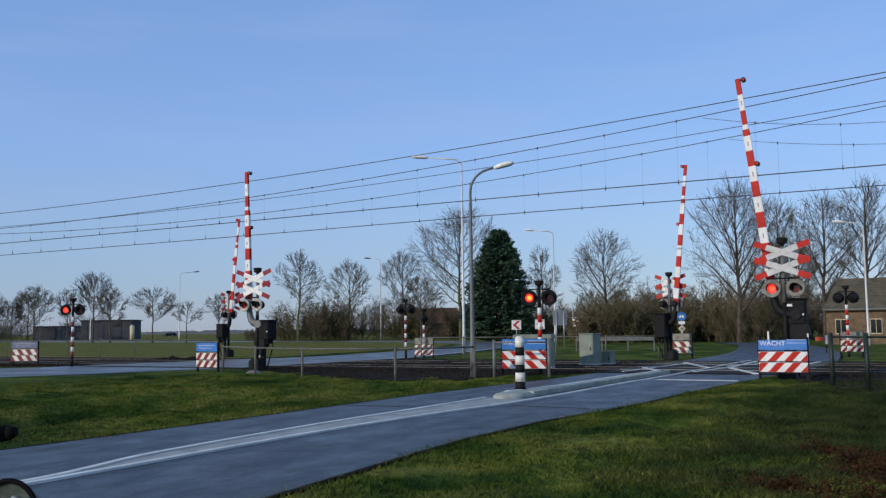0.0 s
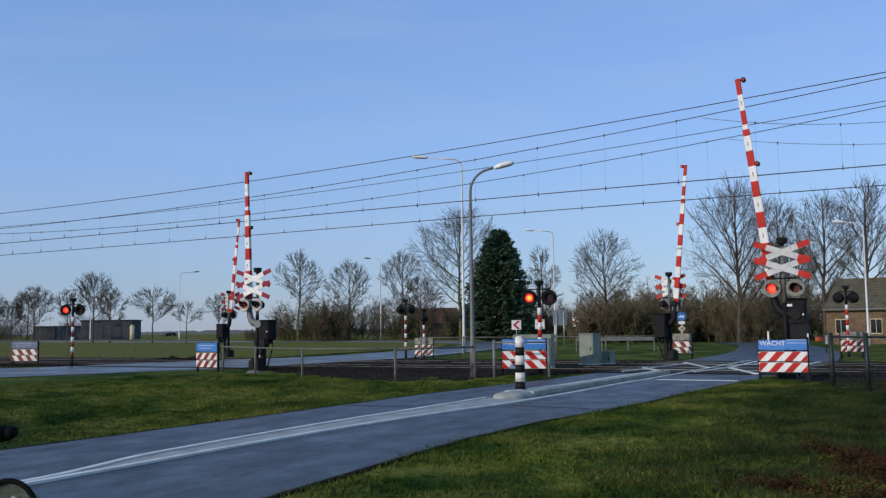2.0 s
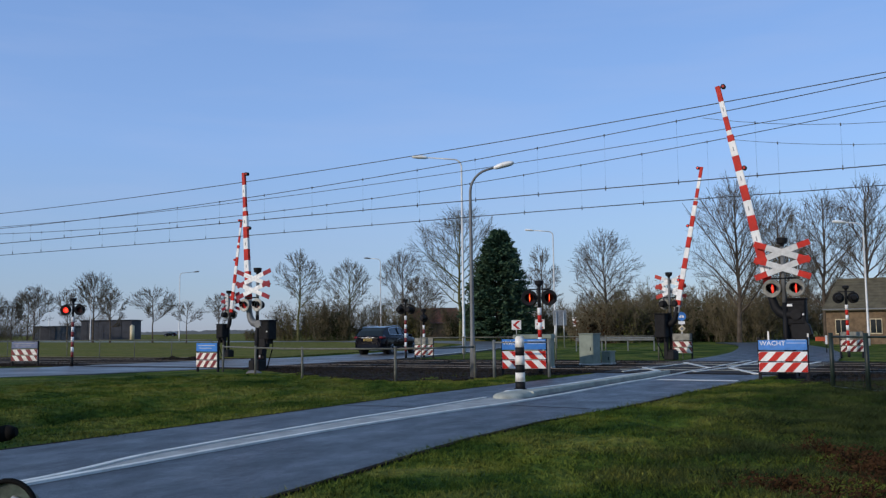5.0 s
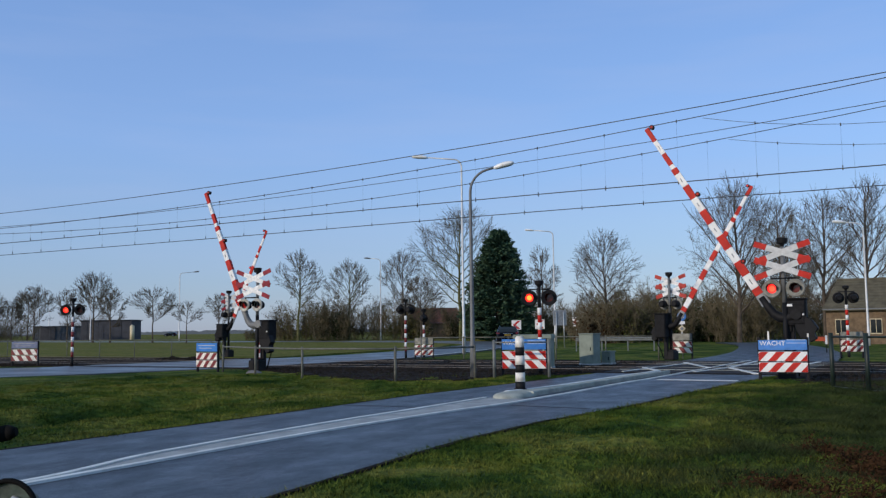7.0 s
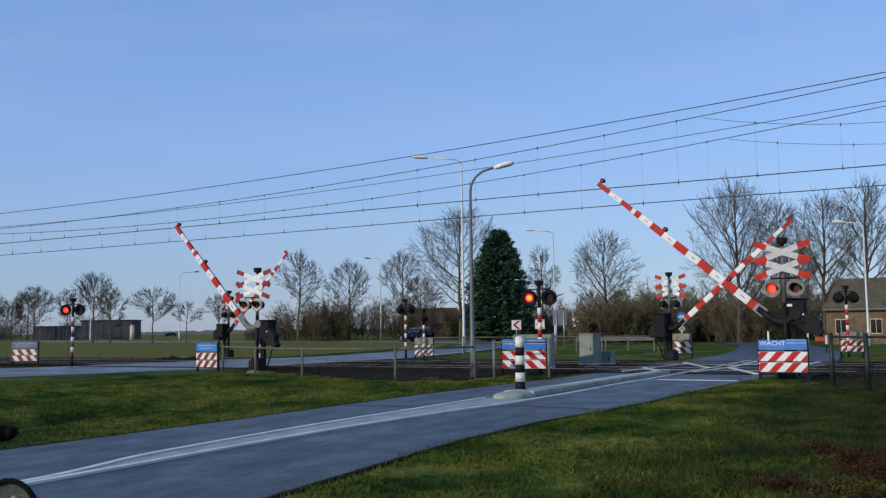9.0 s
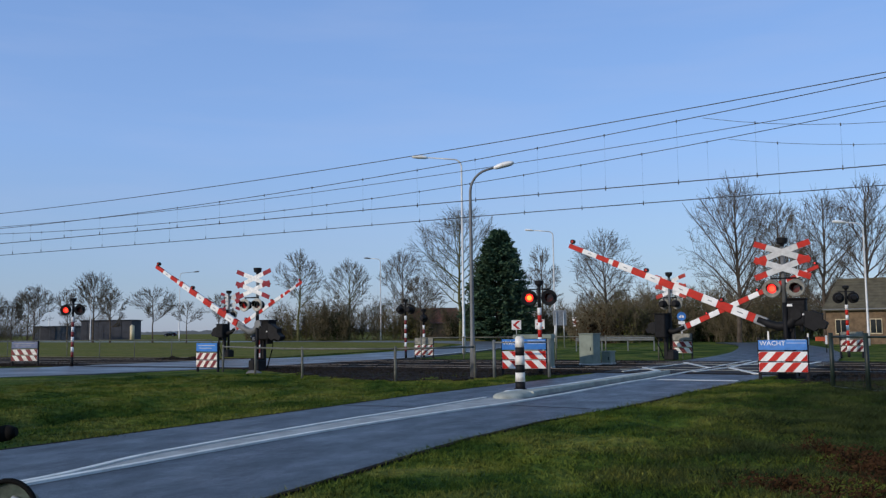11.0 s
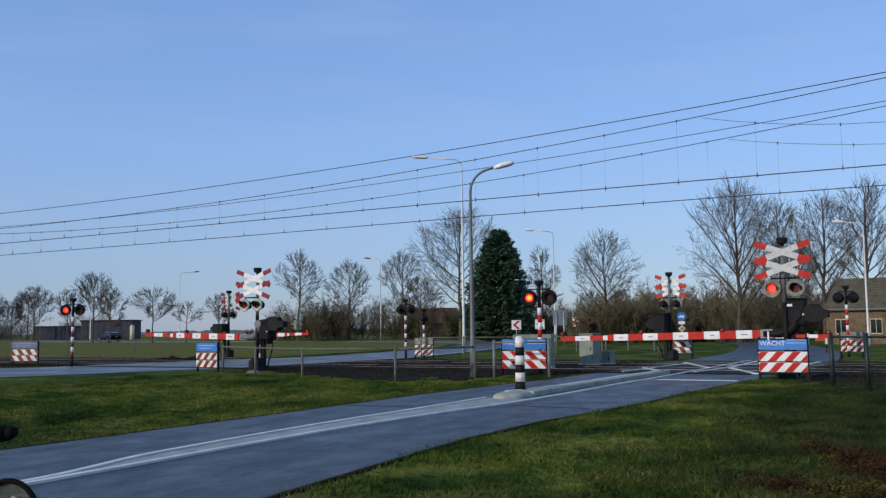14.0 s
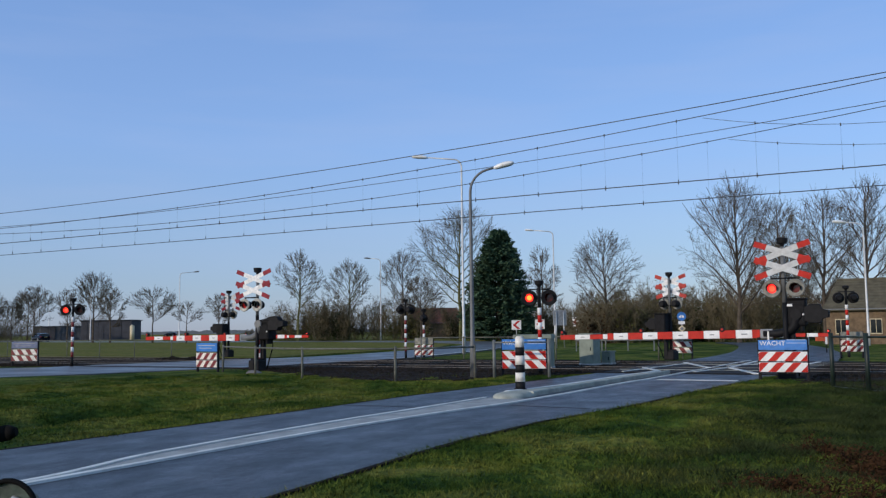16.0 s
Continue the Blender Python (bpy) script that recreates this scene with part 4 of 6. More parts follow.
def wait_sign(label, x, y, face, w=1.15, lean=0.20, stripes=3, lettering=True, blue=True, top=1.0, base=0.0, dull=False, faded=False, caps=False, slim=0.0, phase=0.0):
    """A low warning board on two posts: blue text board over two hatched planks."""
    ob = thing("waiting_sign", label, "traffic sign", pose(x, y, base, 0, 0, face), "hatched waiting signs")
    for s in (-1, 1):
        bm = bmesh.new()
        box(bm, (s * (w / 2 - 0.01), 0.0, top / 2 - 0.02), (0.07, 0.07, top + 0.08), 0.008)
        post = part("post", bm, M_BLACK, ob)
        if caps:
            bm = bmesh.new()
            box(bm, (-0.32, 0.03, top + 0.03) if s < 0 else (w / 2 + 0.02, 0.03, top - 0.03), (0.04, 0.04, 0.26), 0.006)
            part("stay", bm, M_DULLWHITE, post, "pale slat behind the board")
    bm = bmesh.new()
    box(bm, (0, -0.05, top - 0.14 - slim / 2), (w, 0.022, 0.285 - slim), 0.006)
    # dull blank boards get a darker grey, their shaded side put into the colour
    board = part("text_board", bm, (M_DULLBLUE if faded else M_BLUE) if blue else (M_HOOD if dull else M_BACK), ob, "blue enamel text board" if blue else "grey blank board")
    if blue and lettering:
        words("WACHT", 0.155, M_WHITE, board, Matrix.Translation((-w / 2 + 0.03, -0.064, top - 0.15 - slim / 2)) @ Matrix.Rotation(radians(90), 4, "X"))
        for k, (a, b) in enumerate(((0.11, 0.55), (0.09, 0.55))):
            bm = bmesh.new()
            z = top - 0.045 - 0.075 * k - (0.02 if k == 2 else 0)
            box(bm, ((a + b) / 2 * w / 1.15, -0.063, z), ((b - a) * w / 1.15, 0.005, 0.017))
            part("text_bar", bm, M_PALEBLUE, board)
    elif blue:
        for k in range(2):
            bm = bmesh.new()
            box(bm, (-0.05 * k, -0.063, top - 0.08 - 0.09 * k), (w * (0.8 - 0.2 * k), 0.005, 0.020))
            part("text_bar", bm, M_BACK if faded else M_CROSSGREY, board)
    hatch_board(ob, w, 0.225, top - 0.435, lean, stripes, dull=dull, phase=phase)
    hatch_board(ob, w, 0.225, top - 0.69, lean, stripes, dull=dull, phase=phase)
    return ob


def lamp_mast(label, x, y, face, height, hot, lamps=2, z0=0.0, lower=0.42, rotor=True, stripe=None):
    """A red and white banded post with one or two round signal lamps."""
    ob = thing("signal_mast", label, "signal lamp", pose(x, y, z0, 0, 0, face), "banded signal masts")
    zl = height
    z, i = 0.0, 0
    z = zl - 0.28
    while z > 0.01:
        e = 0.0 if z < lower else z - 0.205
        bm = bmesh.new()
        rod(bm, (0, 0, e), (0, 0, z), 0.057, n=14)
        part("band", bm, M_BLACK if e == 0.0 else ((stripe or M_RED) if i % 2 else M_WHITE), ob)
        z = e
        i += 1
    bm = bmesh.new()
    rod(bm, (0, 0, zl - 0.30), (0, 0, zl + 0.30), 0.05, n=12)
    if lamps == 2:
        rod(bm, (-0.30, 0.02, zl + 0.24), (0.30, 0.02, zl + 0.24), 0.02, n=8)
        for s in (-1, 1):
            rod(bm, (0.27 * s, 0.02, zl + 0.24), (0.27 * s, 0.05, zl + 0.10), 0.018, n=8)
    part("head_post", bm, M_BLACK, ob)
    bm = bmesh.new()
    prof = [(0.04, zl + 0.28), (0.06, zl + 0.34), (0.12, zl + 0.37), (0.135, zl + 0.48), (0.0, zl + 0.50)]
    rings = [[bm.verts.new((math.cos(2 * math.pi * i / 14) * max(r, 0.003), math.sin(2 * math.pi * i / 14) * max(r, 0.003), zz)) for i in range(14)] for r, zz in prof]
    for a, b in zip(rings, rings[1:]):
        for i in range(14):
            bm.faces.new((a[i], a[(i + 1) % 14], b[(i + 1) % 14], b[i]))
    bm.faces.new(rings[-1])
    bm.faces.new(rings[0][::-1])
    part("bell", bm, M_BLACK, ob)
    if lamps == 2:
        return ob, [lamp_unit(ob, 0.275 * s, -0.06, zl, 0.225, M_BLACK, M_BLACK, hot, rotor) for s in (-1, 1)]
    return ob, [lamp_unit(ob, 0.0, -0.06, zl + 0.05, 0.20, M_BLACK, M_BLACK, hot, rotor)]


def street_lamp(label, x, y, h, reach, face, r0=0.085, head_tilt=8, curve=0.8, steel=None, head=None, small=1.0):
    """A tapered steel post with a bent arm; the arm reaches to local +x."""
    ob = thing("street_lamp", label, "street lamp", pose(x, y, -0.08, 0, 0, face), "street lamps")
    pts, rad = [(0, 0, 0), (0, 0, 1.0), (0, 0, 1.05)], [r0 * 1.25, r0 * 1.25, r0]
    top = h - 0.1
    rad_c = curve
    pts.append((0, 0, top - rad_c))
    rad.append(r0 * 0.62)
    for k in range(1, 7):
        a = radians(90 - head_tilt) * k / 6
        pts.append((rad_c * (1 - math.cos(a)), 0, top - rad_c + rad_c * math.sin(a)))
        rad.append(r0 * 0.55)
    lx, lz = pts[-1][0], pts[-1][2]
    tz = math.tan(radians(head_tilt))
    tip = reach + 0.2 - 0.85 * small
    pts.append((tip, 0, lz + (tip - lx) * tz))
    rad.append(r0 * 0.42)
    bm = bmesh.new()
    pipe(bm, pts, rad, 12)
    part("pole", bm, steel or M_POLE, ob, "tapered grey steel pole")
    bm = bmesh.new()
    n = 14
    secs = [(reach - 0.70, 0.05, 0.05, 0.0), (reach - 0.60, 0.10, 0.08, 0.0), (reach - 0.30, 0.16, 0.11, 0.01), (reach, 0.155, 0.10, 0.0), (reach + 0.16, 0.10, 0.07, -0.01), (reach + 0.20, 0.03, 0.03, -0.01)]
    rings = []
    for sx, wy, hz, dz in secs:
        sx, wy, hz = reach + 0.2 + (sx - reach - 0.2) * small, wy * small ** 0.6, hz * small ** 0.6
        z = lz + (sx - lx) * tz + dz
        rings.append([bm.verts.new((sx, math.cos(2 * math.pi * i / n) * wy, z + math.sin(2 * math.pi * i / n) * hz)) for i in range(n)])
    for a, b in zip(rings, rings[1:]):
        for i in range(n):
            f = bm.faces.new((a[i], a[(i + 1) % n], b[(i + 1) % n], b[i]))
            f.smooth = True
    bm.faces.new(rings[0][::-1])
    bm.faces.new(rings[-1])
    part("lamp_head", bm, head or M_LAMPHEAD, ob, "oval lamp head")
    bm = bmesh.new()
    box(bm, (0, -r0 * 1.25, 0.6), (0.08, 0.012, 0.28), 0.004)
    part("service_door", bm, steel or M_POLE, ob)
    return ob


def bollard(x, y):
    ob = thing("bollard", "black and white banded plastic bollard on the traffic island", "bollard", pose(x, y, 0.07))
    z, i = 0.0, 0
    bands = [(0.17, 0), (0.18, 1), (0.155, 0), (0.185, 1), (0.165, 0), (0.19, 1)]
    for hgt, white in bands:
        bm = bmesh.new()
        r = 0.101 - 0.010 * z
        rod(bm, (0, 0, z), (0, 0, z + hgt), r, r - 0.003, 20)
        if i == len(bands) - 1:
            rod(bm, (0, 0, z + hgt), (0, 0, z + hgt + 0.03), r - 0.004, r * 0.6, 20)
        part("band", bm, M_DULLWHITE if white else M_BLACK, ob)
        z += hgt
        i += 1
    bm = bmesh.new()
    rod(bm, (0, 0, -0.02), (0, 0, 0.03), 0.15, 0.13, 20)
    part("base_ring", bm, M_BLACK, ob)


def chevron_sign(label, x, y, z, face, w):
    ob = thing("chevron_sign", label, "traffic sign", pose(x, y, -0.1, 0, 0, face), "chevron signs at the bend")
    bm = bmesh.new()
    box(bm, (0, 0, z), (w, 0.03, w), 0.01)
    part("panel", bm, M_WHITE, ob)
    bm = bmesh.new()
    s = w / 2
    plate(bm, [(-0.75 * s, z), (0.25 * s, z + 0.85 * s), (0.85 * s, z + 0.85 * s), (-0.12 * s, z), (0.85 * s, z - 0.85 * s), (0.25 * s, z - 0.85 * s)], -0.024, -0.018)
    part("red_chevron", bm, M_SIGNRED, ob)
    bm = bmesh.new()
    rod(bm, (0, 0.05, 0), (0, 0.05, z + s * 0.8), 0.04, n=10)
    part("post", bm, M_GALV, ob)


def cabinet(label, x, y, face, w, d, h, roof=0.03):
    ob = thing("equipment_cabinet", label, "cabinet", pose(x, y, -0.06, 0, 0, face))
    bm = bmesh.new()
    box(bm, (0, 0, 0.05), (w + 0.04, d + 0.04, 0.14), 0.01)
    part("plinth", bm, M_CONC, ob)
    bm = bmesh.new()
    box(bm, (0, 0, 0.11 + (h - 0.11) / 2), (w, d, h - 0.11), 0.015)
    part("body", bm, M_CABINET, ob)
    bm = bmesh.new()
    box(bm, (0, 0, h + roof / 2), (w + 0.06, d + 0.06, roof), 0.012)
    part("roof", bm, M_CABINET, ob)
    bm = bmesh.new()
    box(bm, (0, -d / 2 - 0.008, 0.11 + (h - 0.11) / 2), (w * 0.86, 0.014, (h - 0.11) * 0.88), 0.004)
    dr = part("door", bm, M_CABINET, ob)
    bm = bmesh.new()
    box(bm, (w * 0.33, -d / 2 - 0.025, h * 0.55), (0.03, 0.02, 0.12), 0.004)
    part("handle", bm, M_BLACK, dr)


def fence_run(label, pts, hgt, post_r, material, rails, base=-0.05, group="fences", mesh=0.0, square=False, post_top=0.03):
    """A fence through world points: a post at each, rails between, and thin wires."""
    ob = thing("fence", label, "fence", group=group)
    for p in pts:
        bm = bmesh.new()
        if square:
            box(bm, (p[0], p[1], base + hgt / 2), (post_r * 2, post_r * 2, hgt), 0.006)
        else:
            rod(bm, (p[0], p[1], base - 0.05), (p[0], p[1], base + hgt + post_top), post_r, n=10)
        part("post", bm, material, ob)
    for a, b in zip(pts, pts[1:]):
        for z, r in rails:
            bm = bmesh.new()
            rod(bm, (a[0], a[1], base + z), (b[0], b[1], base + z), r, n=8 if r > 0.01 else 4)
            part("rail", bm, material, ob)
    if mesh:
        s = Soup()
        for a, b in zip(pts, pts[1:]):
            a, b = Vector((a[0], a[1], 0)), Vector((b[0], b[1], 0))
            n = max(1, int((b - a).length / mesh))
            for i in range(1, n):
                p = a.lerp(b, i / n)
                s.seg(p + Vector((0, 0, base + rails[-1][0])), p + Vector((0, 0, base + rails[0][0])), 0.0011, 0.0011, 3)
        tagged(s.done("wire_mesh", [material], ob), "thin fence wire mesh", kind="stuff")
    return ob


def guard_rail(label, a, b, z, posts):
    ob = thing("guard_rail", label, "guard rail")
    a, b = Vector(a), Vector(b)
    d = (b - a).normalized()
    w = Vector((-d.y, d.x, 0))
    prof = [(0.0, 0.11), (0.04, 0.08), (0.04, 0.04), (0.0, 0.015), (0.0, -0.015), (0.04, -0.04), (0.04, -0.08), (0.0, -0.11)]
    bm = bmesh.new()
    rows = []
    for p in (a, b):
        rows.append([bm.verts.new(p - w * o + Vector((0, 0, z + h))) for o, h in prof] + [bm.verts.new(p - w * (o - 0.012) + Vector((0, 0, z + h))) for o, h in reversed(prof)])
    k = len(rows[0])
    for i in range(k):
        bm.faces.new((rows[0][i], rows[0][(i + 1) % k], rows[1][(i + 1) % k], rows[1][i]))
    part("rail", bm, M_DULLGALV, ob)
    for i in range(posts):
        p = a.lerp(b, i / (posts - 1)) + w * 0.06
        bm = bmesh.new()
        box(bm, (p.x, p.y, z / 2), (0.06, 0.09, z + 0.2), 0.005)
        part("post", bm, M_DULLGALV, ob)


def round_sign(x, y, face):
    ob = thing("round_sign", "round blue sign with a white plate on a post", "traffic sign", pose(x, y, -0.05, 0, 0, face))
    bm = bmesh.new()
    rod(bm, (0, 0.03, 0), (0, 0.03, 1.92), 0.028, n=10)
    part("post", bm, M_GALV, ob)
    bm = bmesh.new()
    rod(bm, (0, -0.012, 1.78), (0, 0.0, 1.78), 0.185, n=24)
    disc = part("disc", bm, M_BLUE, ob, "round blue disc")
    bm = bmesh.new()
    for dx in (-0.055, 0.055):
        bmesh.ops.create_cone(bm, segments=14, radius1=0.05, radius2=0.05, depth=0.006, cap_ends=True, matrix=Matrix.Translation((dx, -0.016, 1.76)) @ Matrix.Rotation(radians(90), 4, "X"))
    box(bm, (0, -0.016, 1.82), (0.12, 0.006, 0.02))
    part("symbol", bm, M_WHITE, disc)
    bm = bmesh.new()
    box(bm, (0, -0.01, 1.51), (0.27, 0.014, 0.13), 0.004)
    part("text_plate", bm, M_WHITE, ob)
    bm = bmesh.new()
    box(bm, (0, -0.01, 1.26), (0.22, 0.014, 0.22), 0.004, Matrix.Rotation(radians(45), 4, "Y"))
    d = part("diamond", bm, M_CREAM, ob, "pale diamond plate")
    bm = bmesh.new()
    box(bm, (0, -0.019, 1.26), (0.12, 0.004, 0.12), 0, Matrix.Rotation(radians(45), 4, "Y"))
    part("diamond_centre", bm, M_BACK, d)


def panel_sign(label, x, y, z, w, h, face):
    ob = thing("panel_sign", label, "traffic sign", pose(x, y, -0.05, 0, 0, face))
    bm = bmesh.new()
    box(bm, (0, 0, z), (w, 0.03, h), 0.01)
    part("panel", bm, M_BACK, ob, "plain grey back of a panel")
    for s in (-1, 1):
        bm = bmesh.new()
        rod(bm, (s * w * 0.28, -0.05, 0), (s * w * 0.28, -0.05, z + h * 0.4), 0.035, n=10)
        part("post", bm, M_GALV, ob)


def boulder(x, y, r):
    bm = bmesh.new()
    bmesh.ops.create_icosphere(bm, subdivisions=3, radius=r)
    for v in bm.verts:
        k = 1 + 0.25 * noise.noise(v.co * 3.0)
        v.co = Vector((v.co.x * k * 1.4, v.co.y * k, max(-0.1, v.co.z * k * 0.6)))
    ob = part("boulder", bm, M_DECK, None, smooth=True)
    ob.location = (x, y, -0.02)
    tagged(ob, "small grey weathered boulder in the verge", "stone")


def bramble(x, y, w, d, seed):
    rnd = random.Random(seed)
    ob = thing("bramble", "low withered red-brown bramble patch in the grass", "bramble", pose(x, y, -0.08))
    s, lv = Soup(), Soup()
    for _ in range(420):
        p = Vector((rnd.gauss(0, 0.35) * w, rnd.gauss(0, 0.35) * d, 0))
        dirn = Vector((rnd.gauss(0, 0.9), rnd.gauss(0, 0.9), rnd.uniform(0.4, 0.9))).normalized()
        for k in range(4):
            q = p + dirn * rnd.uniform(0.04, 0.085)
            s.seg(p, q, 0.005, 0.0035, 3)
            dirn = (dirn + Vector((rnd.gauss(0, 0.3), rnd.gauss(0, 0.3), -0.35))).normalized()
            for _ in range(6):
                a = Vector((rnd.gauss(0, 1), rnd.gauss(0, 1), rnd.gauss(0, 0.6))).normalized()
                lv.quad(q + Vector((rnd.gauss(0, 0.05), rnd.gauss(0, 0.05), rnd.gauss(-0.02, 0.03))), a * rnd.uniform(0.008, 0.024), a.orthogonal().normalized() * rnd.uniform(0.004, 0.011))
            p = q
    s.done("cane_tangle", [M_DEADGRASS], ob, "thin arching canes")
    lv.done("foliage", [M_DEADGRASS], ob, "withered brown leaves")


def marker_post(label, x, y, h):
    ob = thing("marker_post", label, "marker post", pose(x, y, -0.05))
    z, k = 0.0, 0
    while z < h - 0.01:
        bm = bmesh.new()
        box(bm, (0, 0, z + 0.075), (0.10, 0.06, 0.148), 0.004)
        part("band", bm, M_WHITE if k % 2 else M_DULLRED, ob)
        z += 0.15
        k += 1


def marker_sign(x, y, z):
    ob = thing("marker_sign", "small orange marker board on a white post", "marker sign", pose(x, y, -0.06))
    bm = bmesh.new()
    box(bm, (0.24, 0, z), (0.09, 0.06, 0.42), 0.01)
    part("post", bm, M_WHITE, ob, "short white post")
    bm = bmesh.new()
    rod(bm, (0.24, 0, 0), (0.24, 0, z), 0.025, n=8)
    part("stake", bm, M_BLACK, ob)
    bm = bmesh.new()
    box(bm, (-0.04, -0.01, z + 0.04), (0.46, 0.03, 0.20), 0.01)
    part("board", bm, M_ORANGE, ob, "orange board")


def soil_heap(x, y, w, seed):
    rnd = random.Random(seed)
    s = Soup()
    for _ in range(90):
        c = Vector((rnd.gauss(0, w * 0.3), rnd.gauss(0, 0.18), 0.0))
        c.z = max(0.0, 0.14 - 0.22 * abs(c.x) / w) * rnd.random()
        r = rnd.uniform(0.04, 0.13)
        k = len(s.v)
        for i in range(5):
            a = i * 1.257 + rnd.uniform(-0.3, 0.3)
            s.v.append(c + Vector((math.cos(a) * r, math.sin(a) * r, -0.03)))
        s.v.append(c + Vector((rnd.gauss(0, 0.02), rnd.gauss(0, 0.02), r * 0.8)))
        for i in range(5):
            s.f.append((k + i, k + (i + 1) % 5, k + 5))
            s.m.append(0)
    ob = s.done("soil_heap", [M_BALLAST])
    ob.location = (x, y, 0.0)
    tagged(ob, "low heap of dark soil clods beside the track", "soil", kind="stuff")


def bicycle(x, y, face):
    """A parked bicycle, bars turned to the camera; only its grip and lamp come into view."""
    ob = thing("bicycle", "parked bicycle with a black grip and a round lamp", "bicycle", pose(x, y, -0.05, 0, 0, face))
    for wx in (-1.05, 0.0):
        bm = bmesh.new()
        n = 32
        pts = [(wx + 0.34 * math.cos(2 * math.pi * i / n), 0, 0.36 + 0.34 * math.sin(2 * math.pi * i / n)) for i in range(n)]
        for i in range(n):
            rod(bm, pts[i], pts[(i + 1) % n], 0.018, n=8, caps=False)
        for i in range(0, n, 2):
            rod(bm, (wx, 0, 0.36), pts[i], 0.0015, n=4, caps=False)
        part("wheel", bm, M_TYRE, ob)
    bm = bmesh.new()
    pipe(bm, [(0, 0.05, 0.36), (-0.08, 0.05, 0.62), (-0.10, 0, 0.74), (-0.14, 0, 0.86)], 0.014, 8)
    rod(bm, (-0.12, 0, 0.80), (-0.62, 0, 0.38), 0.018, n=8)
    rod(bm, (-0.62, 0, 0.38), (-0.74, 0, 0.84), 0.018, n=8)
    rod(bm, (-0.62, 0, 0.38), (-1.05, 0, 0.36), 0.012, n=8)
    part("frame", bm, M_BLACK, ob)
    bm = bmesh.new()
    pipe(bm, [(-0.14, 0, 0.84), (-0.16, 0, 1.05), (-0.14, 0.10, 1.10), (-0.10, 0.22, 1.123)], 0.012, 8)
    pipe(bm, [(-0.16, 0, 1.05), (-0.14, -0.10, 1.10), (-0.10, -0.22, 1.123)], 0.012, 8)
    part("handlebar", bm, M_CHROME, ob, "chrome handlebar")
    for s in (-1, 1):
        bm = bmesh.new()
        rod(bm, (-0.10, 0.20 * s, 1.122), (-0.085, 0.335 * s, 1.140), 0.0175, n=14)
        rod(bm, (-0.085, 0.335 * s, 1.140), (-0.083, 0.352 * s, 1.142), 0.0175, 0.009, n=14)
        part("grip", bm, M_RUBBER, ob, "black rubber grip")
    # round lamp on a bracket below the grip, with cables
    bm = bmesh.new()
    n = 22
    for k in range(n):
        a, b = 2 * math.pi * k / n, 2 * math.pi * (k + 1) / n
        rod(bm, (-0.19, -0.405 + 0.062 * math.cos(a), 0.995 + 0.062 * math.sin(a)), (-0.19, -0.405 + 0.062 * math.cos(b), 0.995 + 0.062 * math.sin(b)), 0.0055, n=6, caps=False)
    lamp = part("lamp_rim", bm, M_RUBBER, ob, "black rim of a round bicycle lamp")
    bm = bmesh.new()
    rod(bm, (-0.185, -0.405, 0.995), (-0.12, -0.405, 0.995), 0.058, 0.03, n=20)
    part("lamp_bowl", bm, M_BOWL, lamp, "dull green-grey lamp bowl")
    bm = bmesh.new()
    pipe(bm, [(-0.10, -0.26, 1.12), (-0.20, -0.31, 1.02), (-0.205, -0.345, 0.985), (-0.205, -0.40, 0.94)], 0.004, 6)
    pipe(bm, [(-0.10, -0.24, 1.12), (-0.20, -0.33, 1.04), (-0.208, -0.375, 1.0), (-0.20, -0.42, 0.99)], 0.004, 6)
    rod(bm, (-0.10, -0.24, 1.12), (-0.14, -0.35, 1.0), 0.008, n=6)
    part("cable", bm, M_RUBBER, lamp)
    bm = bmesh.new()
    rod(bm, (-0.192, -0.452, 0.985), (-0.192, -0.372, 1.012), 0.0035, n=6)
    rod(bm, (-0.192, -0.425, 0.955), (-0.192, -0.385, 0.97), 0.006, n=6)
    rod(bm, (-0.192, -0.44, 1.012), (-0.192, -0.415, 1.022), 0.007, n=6)
    part("reflector_rib", bm, M_GALV, lamp, "pale reflector ribs")
    bm = bmesh.new()
    box(bm, (-0.78, 0, 0.90), (0.26, 0.16, 0.06), 0.025)
    part("saddle", bm, M_RUBBER, ob)


# ---------------------------------------------------------------- overhead wires
def sag_wire(name, label, n0, f, r, t0=-70, t1=160, step=1.5):
    s = Soup()
    prev = None
    t = t0
    while t <= t1 + 0.01:
        p = tn(t, n0, f(t))
        if prev is not None:
            s.seg(prev, p, r, r, 5)
        prev = p
        t += step
    return tagged(s.done(name, [M_WIRE]), label, "overhead wire", "overhead wires over the tracks", "structure")


